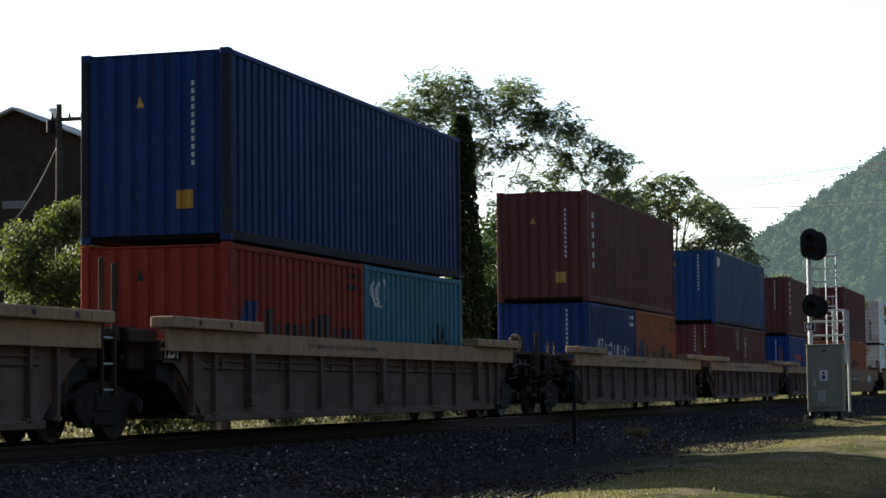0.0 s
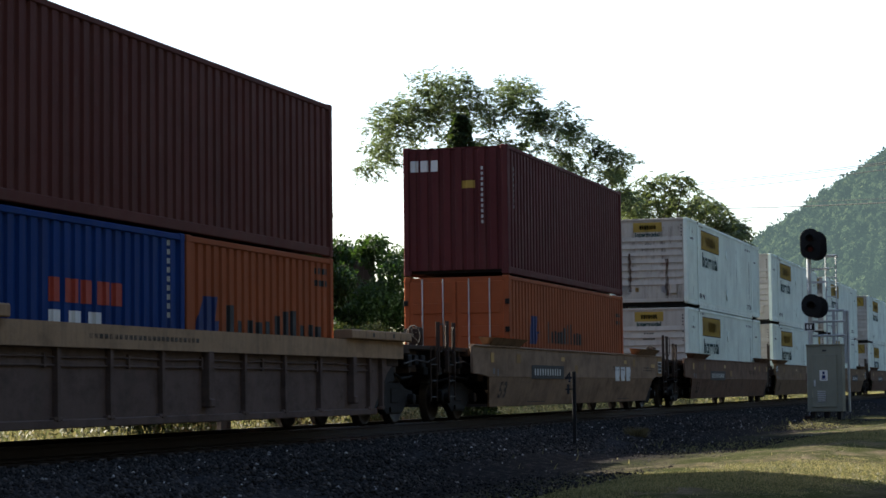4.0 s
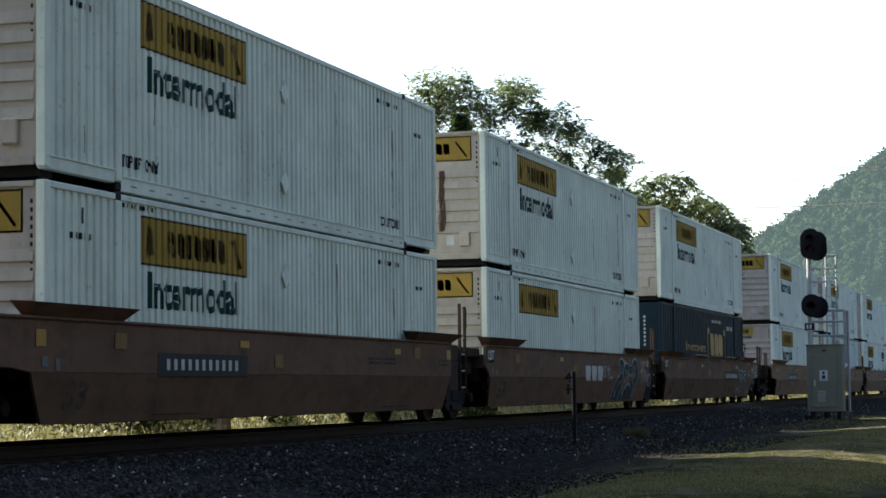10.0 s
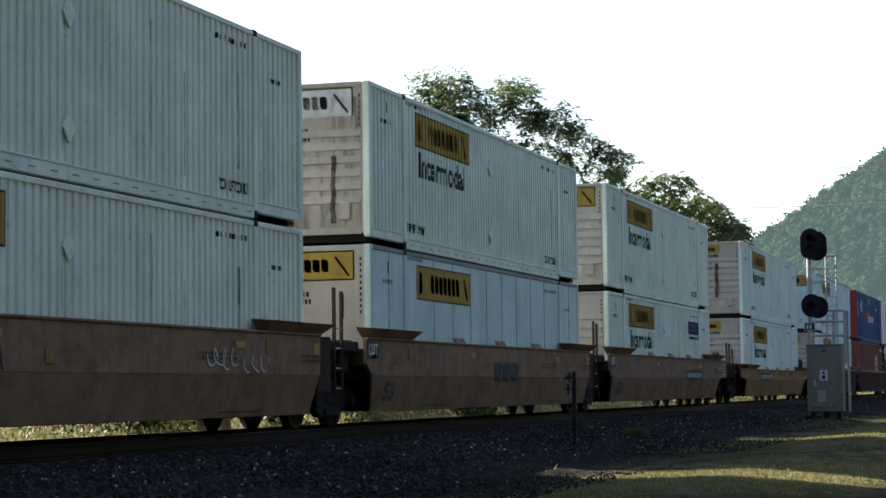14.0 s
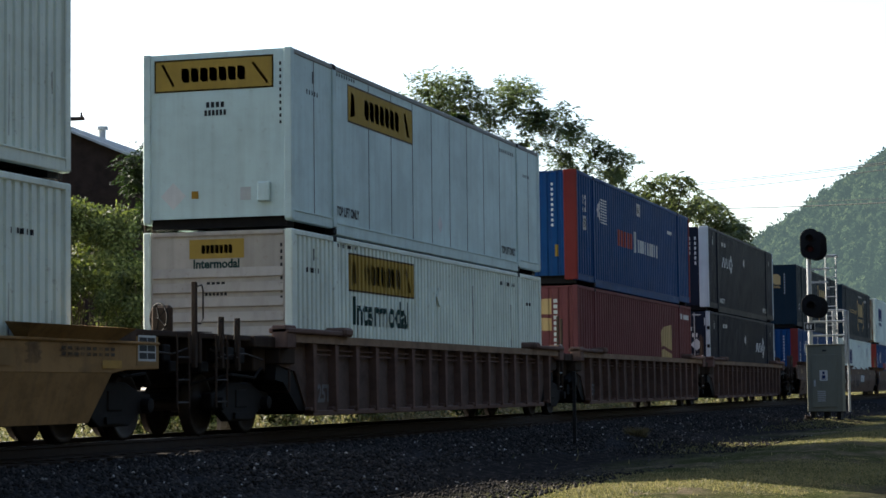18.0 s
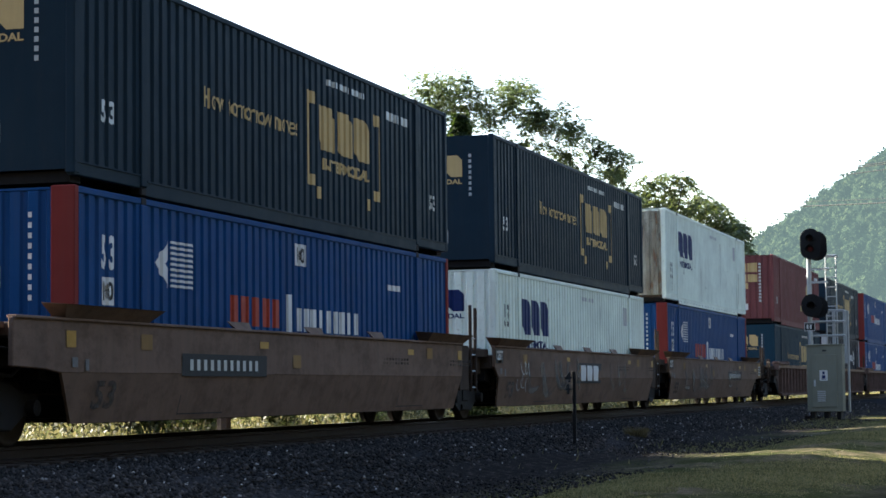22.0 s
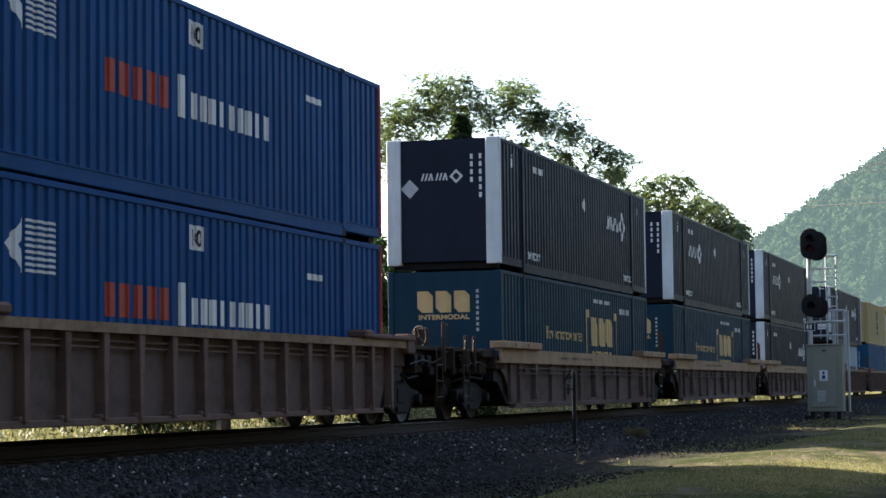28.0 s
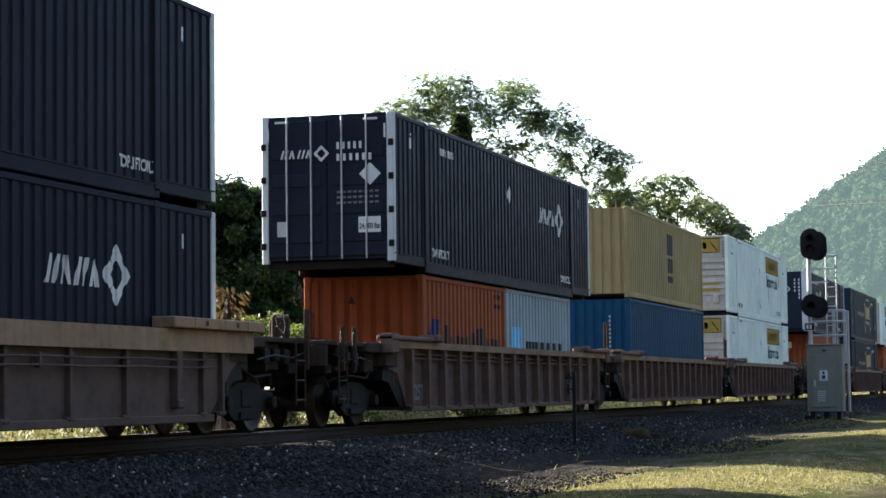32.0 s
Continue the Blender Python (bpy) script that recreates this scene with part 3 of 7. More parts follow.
    for sx in (-1, 1):
        for sy in (-1, 1):
            for zz in (0.06, H - 0.056):
                part("corner_casting", cast, cmat, ob, "worn steel corner casting", at=Matrix.Translation((sx * cx, sy * (W / 2 - 0.078), zz)))
    if long:
        lp = cached(("liftpost", key), lambda: boxes((-0.09, 0.09, yb - 0.014, yb + 0.1, 0.12, H - 0.1), bevel=0.014))
        for sx in (-1, 1):
            part("lifting_post", lp, col, ob, at=Matrix.Translation((sx * 6.06, 0, 0)))
            part("lifting_post", lp, col, ob, at=Matrix.Translation((sx * 6.06, 0, 0)) @ half)
    # side walls
    z0, z1 = (0.19 if long else 0.16), H - 0.09
    folds = side_folds(L, spec.get("pitch", 0.278), spec.get("depth", 0.034))
    ys = yb + 0.02
    if spec.get("side") == "flat":
        wall = cached(("flatside", key), lambda: boxes((-L / 2 + 0.1, L / 2 - 0.1, ys, ys + 0.03, z0, z1)))
        seam = cached(("seam", key), lambda: boxes((-0.008, 0.008, ys - 0.006, ys + 0.004, z0 + 0.02, z1 - 0.02)))
        draper = Level()
    else:
        wall = cached(("side", key, spec.get("pitch", 0.278), spec.get("depth", 0.034)), lambda: folds.sheet(z0, z1, ys))
        draper = folds
    sp = part("side_panel", wall, col, ob, "ribbed steel wall" if spec.get("side") != "flat" else "smooth panelled wall")
    part("side_panel", wall, col, ob, at=half)
    if spec.get("side") == "flat":
        for sx_ in (-7.0, -4.22, -2.95, -1.66, -0.44, 0.78, 2.02, 3.28, 4.56, 7.05):
            part("seam", seam, PLATE_GREY, sp, "thin riveted joint", at=Matrix.Translation((sx_, 0, 0)))
    if spec.get("placards"):
        for pz in spec["placards"]:
            holder = cached(("holder", ys), lambda: prism([(-0.17, 0), (0, -0.19), (0.17, 0), (0, 0.19)], ys - 0.03, ys - 0.004))
            part("placard_holder", holder, col, sp, "pale diamond placard holder", at=Matrix.Translation((-0.08, 0, pz)))
    for nm, me, mat, lab in spec.get("side_marks", ()):
        part(nm, cached(("drape", id(me), L, W, spec.get("side", ""), spec.get("pitch", 0.278), spec.get("depth", 0.034)), lambda: draper.drape(me, ys)), mat, ob, lab)
    # front end
    ek = spec.get("end", "folded")
    ye = -L / 2 + 0.035
    m_end = END_TURN
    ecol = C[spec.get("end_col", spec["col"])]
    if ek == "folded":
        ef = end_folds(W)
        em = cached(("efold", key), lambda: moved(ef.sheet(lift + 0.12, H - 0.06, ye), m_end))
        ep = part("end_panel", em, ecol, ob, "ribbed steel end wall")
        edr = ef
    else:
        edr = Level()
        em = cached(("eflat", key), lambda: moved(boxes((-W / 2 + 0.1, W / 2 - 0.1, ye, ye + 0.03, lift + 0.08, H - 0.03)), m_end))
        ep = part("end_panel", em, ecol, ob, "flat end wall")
    if ek == "ribs":
        n = spec.get("ribs", 7)
        rm = cached(("hrib", W), lambda: moved(extrude_x([(0.002, -0.015), (-0.028, 0.0), (-0.026, 0.02), (0.002, 0.16)], -W / 2 + 0.17, W / 2 - 0.17), Matrix.Translation((0, ye, 0))))
        rm2 = cached(("hrib2", W, L), lambda: moved(rm, m_end))
        for i in range(n):
            part("rib", rm2, ecol, ep, at=Matrix.Translation((0, 0, spec.get("rib0", 0.77) + i * 0.238)))
        hm = cached(("header", W, L, H), lambda: moved(boxes((-W / 2 + 0.16, W / 2 - 0.16, ye - 0.03, ye + 0.0, H - 0.09, H - 0.02), bevel=0.008), m_end))
        part("end_header", hm, ecol, ep)
        hs = cached(("endsill", W, L, H), lambda: moved(boxes((-W / 2 + 0.16, W / 2 - 0.16, ye - 0.025, ye, lift + 0.05, lift + 0.16), bevel=0.008), m_end))
        part("end_sill", hs, ecol, ep)
    if ek == "doors":
        for sx in (-1, 1):
            dm = cached(("door", W, L, H, sx), lambda: moved(boxes((min(0.015 * sx, sx * (W / 2 - 0.13)), max(0.015 * sx, sx * (W / 2 - 0.13)), ye - 0.03, ye, lift + 0.14, H - 0.12), bevel=0.01), m_end))
            d = part("door", dm, col, ob, "closed container door")
            for i in range(4):
                fm = cached(("doorfold", W, L, H, sx), lambda: moved(boxes((min(0.12 * sx, sx * (W / 2 - 0.2)), max(0.12 * sx, sx * (W / 2 - 0.2)), ye - 0.048, ye - 0.029, 0.5, 0.74), bevel=0.01), m_end))
                part("door_fold", fm, col, d, at=Matrix.Translation((0, 0, i * 0.52)))
            for k in (0.3, 0.78):
                rod = cached(("rod", W, L, H), lambda: tube([(0, 0, lift + 0.08), (0, 0, H - 0.06)], 0.017, 6))
                part("lock_rod", rod, GALV, d, "galvanised lock rod", at=Matrix.Translation((-L / 2 - 0.035, -sx * k, 0)))
            for i in range(4):
                hg = cached(("hinge", W, L), lambda: boxes((-0.02, 0.02, -0.05, 0.05, -0.06, 0.06), bevel=0.008))
                part("hinge", hg, BLACK_STEEL, d, at=Matrix.Translation((-L / 2 - 0.01, -sx * (W / 2 - 0.04), 0.45 + i * 0.62)))
    for nm, me, mat, lab in spec.get("end_marks", ()):
        off = 0.052 if ek == "doors" else (0.026 if ek == "ribs" and nm == "rust_run" else 0.0)
        part(nm, cached(("edrape", id(me), L, W, ek, off), lambda: moved(edr.drape(me, ye - off), m_end)), mat, ob, lab)
    for u, zz in spec.get("boxes", ()):
        bm_ = cached(("vent", L, u, zz), lambda: moved(boxes((u - 0.11, u + 0.11, ye - 0.07, ye, zz - 0.16, zz + 0.16), bevel=0.02), m_end))
        part("document_box", bm_, ecol, ob, "small end box")
    part("rear_panel", cached(("rear", key), lambda: boxes((L / 2 - 0.06, L / 2 - 0.03, yb + 0.1, -yb - 0.1, lift + 0.08, H - 0.03))), col, ob)
    return ob


def ring_mark(cx, cz, r):
    """Four slanted plates round a square gap."""
    a, b = r, r * 0.42
    quads = []
    for k in range(4):
        w = k * math.pi / 2
        c, s = math.cos(w), math.sin(w)
        pts = [(a, 0), (a * 0.5 + 0.01, a * 0.46), (b * 0.55, b * 0.55 + 0.02), (b + 0.02, 0.0)]
        quads.append(flat([(cx + c * p - s * q, cz + s * p + c * q) for p, q in pts]))
        quads.append(flat([(cx + c * p + s * q, cz + s * p - c * q) for p, q in pts][::-1]))
    return join(*quads)


def lozenge(cx, cz, w, h):
    return flat([(cx - w / 2, cz), (cx, cz - h / 2), (cx + w / 2, cz), (cx, cz + h / 2)])


def blocks(x0, x1, z0, z1, n):
    """Heavy plain shapes with two cut corners, one for each sign of a logo."""
    w = (x1 - x0) / n
    out = []
    h = z1 - z0
    for i in range(n):
        a, b = x0 + i * w, x0 + (i + 0.84) * w
        c = min(0.22 * h, 0.26 * w)
        out.append(flat([(a + c, z0), (b, z0), (b, z1 - c), (b - c, z1), (a, z1), (a, z0 + c)]))
    return join(*out)


def slants(x0, x1, z0, z1, n):
    """Thin leaning strokes, in place of an angular name."""
    w = (x1 - x0) / n
    t = w * 0.22
    out = []
    for i in range(n):
        for k, lean in ((0.0, 0.3), (0.5, 0.3 - 0.5 * (i % 2))):
            a = x0 + (i + k) * w
            out.append(flat([(a, z0), (a + t, z0), (a + t + w * lean, z1), (a + w * lean, z1)]))
    return join(*out)


def streak(u, z0, z1, w, seed):
    rng = random.Random(seed)
    n = 9
    left = [(u - w * rng.uniform(0.2, 0.6), z0 + (z1 - z0) * i / n) for i in range(n + 1)]
    right = [(u + w * rng.uniform(0.2, 0.6), z0 + (z1 - z0) * i / n) for i in range(n + 1)]
    return flat(left + right[::-1])


RUST = stain("rust_run", (0.15, 0.066, 0.03), 0.48, 0.7, (4.0, 4.0, 0.42), (0.9, -0.9))
WASH = stain("rust_wash", (0.22, 0.125, 0.065), 0.22, 0.66, (2.6, 2.6, 0.5), (0.4, -0.95))
GRIME = stain("grime_run", (0.30, 0.26, 0.21), 0.4, 0.7)
DARK_RUST = stain("dark_rust_run", (0.075, 0.035, 0.02), 0.3, 0.55, (6.0, 6.0, 1.2), None, 0.92)
TOPLIFT = words("TOP LIFT ONLY", 0.17, 1.15)

# markings that several containers share; x and z from the middle of the underside
JB_PLATE = rect(-5.31, -1.68, 2.03, 2.63)
JB_EDGE = join(rect(-5.31, -1.68, 2.0, 2.03), rect(-5.31, -1.68, 2.63, 2.66), rect(-5.34, -5.31, 2.0, 2.66), rect(-1.68, -1.65, 2.0, 2.66))
JB_BARS = blocks(-4.45, -2.45, 2.15, 2.5, 7)
JB_SCROLL = join(flat([(-5.2, 2.1), (-4.95, 2.15), (-5.0, 2.5), (-5.15, 2.55)]), flat([(-2.2, 2.5), (-2.1, 2.56), (-1.85, 2.12), (-2.0, 2.1)]))
JB_WORD = at(words("Intermodal", 0.5, 3.12), -3.55, 1.67)
JB_SMALL = join(bars(4.6, 5.8, 2.55, 2.63, 8, 0.45), bars(-7.35, -6.75, 2.22, 2.3, 5, 0.4), bars(-7.08, -7.0, 2.42, 2.62, 1), bars(-5.9, -4.9, 2.72, 2.78, 8, 0.45), bars(6.6, 7.2, 2.18, 2.25, 5, 0.4))
JB_LIFT = join(at(TOPLIFT, -5.35, 0.42), at(TOPLIFT, 5.25, 0.42))
JB_DIAMOND = lozenge(0.08, 0.62, 0.34, 0.36)
JB_DRIPS = join(*[streak(-7.0 + i * 0.83 + (i * 7 % 5) * 0.12, 0.4 + (i * 3 % 4) * 0.3, 0.75 + (i * 5 % 7) * 0.28, 0.035, i) for i in range(18)])
JE_PLATE_S, JE_BARS_S = rect(-0.49, 0.46, 2.44, 2.75), blocks(-0.28, 0.27, 2.52, 2.66, 7)
JE_WORD = at(words("Intermodal", 0.15, 0.8), -0.02, 2.355)
JE_PLATE_L, JE_BARS_L = rect(-1.1, 0.98, 2.25, 2.78), blocks(-0.62, 0.52, 2.4, 2.63, 7)
JE_EDGE = join(rect(-1.1, 0.98, 2.25, 2.275), rect(-1.1, 0.98, 2.755, 2.78), rect(-1.1, -1.075, 2.275, 2.755), rect(0.955, 0.98, 2.275, 2.755))
JE_SCROLL = join(flat([(0.6, 2.66), (0.64, 2.68), (0.9, 2.34), (0.86, 2.32)]), flat([(-0.98, 2.7), (-0.94, 2.72), (-0.74, 2.36), (-0.78, 2.34)]))
JE_NUM = join(bars(-0.19, 0.15, 1.97, 2.06, 4), bars(-0.22, 0.18, 1.84, 1.93, 6))
JE_COL = join(*[rect(1.08, 1.115, 2.6 - i * 0.105, 2.655 - i * 0.105) for i in range(10)])
JE_DIAMOND = lozenge(-0.77, 0.55, 0.44, 0.44)
JE_TAGS = rect(-0.45, -0.33, 0.5, 0.62)
JE_GREY = rect(0.40, 0.58, 0.45, 0.66)
JE_STREAKS = {1: (streak(0.32, 0.75, 2.05, 0.17, 61), streak(-0.7, 1.1, 1.9, 0.07, 62)), 2: (streak(0.6, 0.35, 1.55, 0.12, 63), streak(-0.62, 0.5, 1.75, 0.12, 64))}
JE_RUN2 = rect(-1.12, 1.12, 0.22, 2.6)


JB_REAR = [at(q, 7.0, 0) for q in (JB_PLATE, JB_BARS, JB_EDGE, JB_SCROLL, JB_WORD)]
JE_LOW_PLATE = join(rect(-1.0, -0.1, 0.75, 1.15), rect(0.15, 0.98, 0.75, 1.15))


def jb_rear():
    """The white container whose name plate sits near its rear end."""
    d = jb("l", 0)
    d["side_marks"] = [(nm, JB_REAR[i], mat, lab) for i, (nm, me, mat, lab) in enumerate(d["side_marks"][:5])] + d["side_marks"][5:]
    d["end_marks"] = d["end_marks"] + [("lower_plate", JE_LOW_PLATE, YELLOW, "pair of yellow plates")]
    d["label"] = "pale ribbed container with yellow plates at its rear"
    return d


def jb(end="s", run=1, flat_side=False, word=True, edge=True, tint="jb", extra=()):
    side = [("yellow_plate", JB_PLATE, YELLOW, "yellow name plate with dark border"), ("plate_bars", JB_BARS, INK, ""), ("plate_border", JB_EDGE, BROWN_INK, ""), ("plate_scroll", JB_SCROLL, BROWN_INK, "")]
    if word:
        side.append(("lettering", JB_WORD, GREEN_INK, "dark green lettering"))
    side += [("number_bars", JB_SMALL, INK, ""), ("lift_lettering", JB_LIFT, INK, "")]
    if flat_side:
        side.append(("placard", JB_DIAMOND, WHITE, "white diamond placard"))
    else:
        side.append(("drip_staining", JB_DRIPS, GRIME, "grimy drip marks"))
    side += list(extra)
    es = []
    if end == "s":
        es += [("yellow_plate", JE_PLATE_S, YELLOW, ""), ("plate_bars", JE_BARS_S, INK, ""), ("lettering", JE_WORD, GREEN_INK, "")]
    else:
        es += [("yellow_plate", JE_PLATE_L, WHITE if end == "w" else YELLOW, ""), ("plate_bars", JE_BARS_L, INK, ""), ("plate_border", JE_EDGE, BROWN_INK, ""), ("plate_scroll", JE_SCROLL, BROWN_INK, "")]
    es += [("number_bars", JE_NUM, INK, ""), ("number_column", JE_COL, INK, ""), ("placard", JE_DIAMOND, WHITE, "pale diamond placard"), ("tag", JE_TAGS, REFLECT, ""), ("data_plate", JE_GREY, GALV, "")]
    if run:
        if run == 2:
            es.append(("rust_wash", JE_RUN2, RUST, "thin brown rust staining"))
        es += [("rust_run", q, DARK_RUST, "dark rust run") for q in JE_STREAKS[run]]
    lab = "%s container with a yellow name plate%s" % ("smooth white" if flat_side else "pale grey ribbed", " and green lettering" if word else "")
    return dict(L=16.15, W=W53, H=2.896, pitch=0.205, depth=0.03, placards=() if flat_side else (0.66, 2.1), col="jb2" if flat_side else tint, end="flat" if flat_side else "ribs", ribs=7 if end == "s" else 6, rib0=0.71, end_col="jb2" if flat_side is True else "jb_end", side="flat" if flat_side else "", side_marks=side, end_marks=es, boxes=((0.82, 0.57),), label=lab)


UM_DIAMOND = lozenge(0.2, 2.05, 0.30, 0.40)
UM_NUM = bars(-5.07, -4.03, 2.38, 2.52, 6)
UM_LIFT = join(at(TOPLIFT, -5.07, 0.42), at(TOPLIFT, 5.5, 0.42))
UM_LOGO_R = join(slants(2.89, 4.45, 1.64, 2.0, 4), ring_mark(4.85, 1.82, 0.40))
UM_LOGO_F = join(slants(-4.93, -3.4, 1.64, 2.0, 4), ring_mark(-3.0, 1.82, 0.40))
UE_LOGO = join(slants(-0.51, 0.15, 1.97, 2.13, 4), ring_mark(0.30, 2.05, 0.155))
UE_NUM = join(*[rect(0.62, 0.68, 2.42 - i * 0.17, 2.53 - i * 0.17) for i in range(4)], *[rect(0.82, 0.88, 2.42 - i * 0.17, 2.53 - i * 0.17) for i in range(6)])
UE_DIAMOND = lozenge(-0.77, 1.8, 0.42, 0.42)
SMALL5 = join(rect(-7.05, -6.93, 2.3, 2.5), rect(-7.0, -6.88, 2.55, 2.6), rect(6.9, 7.02, 2.3, 2.5))


def umax(logo="r", end="flat"):
    es = [("logo", UE_LOGO, WHITE, "white angular logo"), ("number_column", UE_NUM, WHITE, ""), ("placard", UE_DIAMOND, GALV, "")]
    if end == "doors":
        es = [("logo", at(UE_LOGO, -0.4, 0.1), WHITE, "white angular logo"), ("number_bars", join(bars(0.2, 0.75, 2.22, 2.35, 5, 0.45), bars(0.2, 0.95, 2.0, 2.13, 6, 0.45)), WHITE, ""), ("placard", lozenge(0.85, 1.74, 0.42, 0.42), WHITE, "white diamond placard"),
              ("small_print", join(*[bars(0.2, 1.05, 1.2 + i * 0.1, 1.24 + i * 0.1, 8) for i in range(3)]), PLATE_GREY, ""), ("label", rect(0.62, 1.05, 0.66, 0.95), WHITE, "white weight label"), ("lettering", at(words("24,000 lbs", 0.13, 0.4), 0.835, 0.77), INK, ""), ("box_plate", rect(-0.98, -0.78, 0.62, 0.9), GALV, ""),
              ("reflector", join(rect(-1.02, -0.75, 2.74, 2.78), rect(0.72, 1.0, 2.74, 2.78), rect(-1.18, -1.14, 2.4, 2.66), rect(1.12, 1.16, 2.4, 2.66)), WHITE, "")]
    return dict(L=16.15, W=W53, H=2.896, col="umax", depth=0.026, end=end, post="white_post" if end != "doors" else "white_post", post_w=0.32 if end != "doors" else 0.16, rear="white_post",
                side_marks=[("logo", UM_LOGO_R if logo == "r" else UM_LOGO_F, WHITE, "white angular logo"), ("placard", UM_DIAMOND, WHITE, "white diamond placard"), ("number_bars", UM_NUM, WHITE, ""), ("lift_lettering", UM_LIFT, WHITE, ""), ("tag", SMALL5, GALV, "")],
                end_marks=es, label="black ribbed fifty-three foot container with white corner posts")


CS_WORD = at(words("How tomorrow moves", 0.30, 3.8, 0.005), -2.1, 1.62)
CS_LOGO = blocks(0.77, 3.46, 1.38, 2.12, 3)
CS_SUB = at(words("INTERMODAL", 0.2, 2.35), 2.13, 1.15)
CS_BR_L = join(rect(0.2, 0.3, 0.75, 2.3), rect(0.3, 0.62, 2.1, 2.3), rect(0.3, 0.62, 0.75, 0.93), rect(0.68, 0.9, 0.55, 0.75))
CS_BR_R = join(rect(3.86, 3.96, 0.75, 2.3), rect(3.55, 3.86, 2.1, 2.3), rect(3.55, 3.86, 0.75, 0.93), rect(3.2, 3.42, 0.55, 0.75))
CS_NUM = join(bars(1.2, 3.2, 2.5, 2.6, 10), bars(4.3, 5.6, 2.3, 2.45, 6))
CS_53 = join(at(words("53", 0.3, 0.42), -7.1, 1.0), at(words("53", 0.3, 0.42), 7.1, 1.0))
CE_LOGO, CE_SUB = blocks(-0.62, 0.64, 1.98, 2.45, 3), at(words("INTERMODAL", 0.11, 1.16), -0.01, 1.88)
CE_LABEL, CE_LB = rect(-0.24, 0.24, 0.55, 0.82), at(words("24,000 lbs", 0.1, 0.4), 0, 0.66)
CE_COL = join(*[rect(0.72, 0.78, 2.4 - i * 0.12, 2.47 - i * 0.12) for i in range(8)])


def csx(col="csx"):
    return dict(L=16.15, W=W53, H=2.896, col=col, end="flat", side_marks=[("lettering", CS_WORD, CREAM, "cream lettering"), ("logo", CS_LOGO, CREAM, "cream block logo"), ("logo_lettering", CS_SUB, CREAM, ""), ("bracket", CS_BR_L, CREAM, "cream square bracket"), ("bracket", CS_BR_R, CREAM, "cream square bracket"), ("number_bars", CS_NUM, GALV, ""), ("size_lettering", CS_53, GALV, "")],
                end_marks=[("logo", CE_LOGO, CREAM, "cream block logo"), ("logo_lettering", CE_SUB, CREAM, ""), ("label", CE_LABEL, WHITE, "white weight label"), ("label_lettering", CE_LB, INK, ""), ("number_column", CE_COL, GALV, "")],
                label="dark blue-green ribbed container with cream block logo")


CW_LOGO = blocks(-5.71, -3.2, 1.52, 2.32, 3)
CW_SUB = at(words("INTERMODAL", 0.2, 2.2), -4.5, 1.3)
CW_RUN = rect(-1.14, 1.14, 0.14, 2.8)


def csx_white(run=True):
    es = [("logo", CE_LOGO, BLUE_INK, "blue block logo"), ("logo_lettering", CE_SUB, BLUE_INK, ""), ("size_lettering", at(words("53", 0.42, 0.55), -0.5, 1.75), INK, "")]
    if run:
        es = es[:2] + [("rust_wash", CW_RUN, WASH, "broad brown rust staining")]
    return dict(L=16.15, W=W53, H=2.896, col="jb", end="folded", side_marks=[("logo", CW_LOGO, BLUE_INK, "dark blue block logo"), ("logo_lettering", CW_SUB, BLUE_INK, ""), ("size_lettering", at(words("53", 0.5, 0.42), -7.1, 1.0 if run else 1.9), INK, ""), ("number_bars", join(bars(0.2, 1.6, 2.5, 2.6, 9), bars(5.2, 5.8, 2.0, 2.5, 3)), GALV, ""), ("drip_staining", JB_DRIPS, GRIME, "")],
                end_marks=es, label="white ribbed container with dark blue block logo")


ST_GLOBE = join(flat([(-5.68, 2.05), (-5.2, 1.72), (-5.2, 1.95), (-5.35, 2.05), (-5.2, 2.15), (-5.2, 2.38)]), *[rect(-5.15, -4.34, 1.74 + i * 0.075, 1.775 + i * 0.075) for i in range(9)])
ST_RED = bars(-3.07, -0.94, 1.28, 1.72, 5, 0.7)
ST_WHITE = join(rect(-0.72, -0.46, 1.22, 1.82), bars(-0.33, 2.77, 1.25, 1.62, 9, 0.62))
ST_BOX = join(rect(-0.4, 0.13, 2.3, 2.65), rect(-7.28, -6.92, 1.42, 1.78), rect(4.3, 5.0, 2.1, 2.2))
ST_10 = join(at(words("10", 0.25, 0.3), -7.1, 1.6), at(words("10", 0.25, 0.36), -0.13, 2.47))
ST_END10 = at(words("10", 0.2, 0.3), -0.02, 1.76)
ST_53 = at(words("53", 0.45, 0.4), -7.1, 2.1)


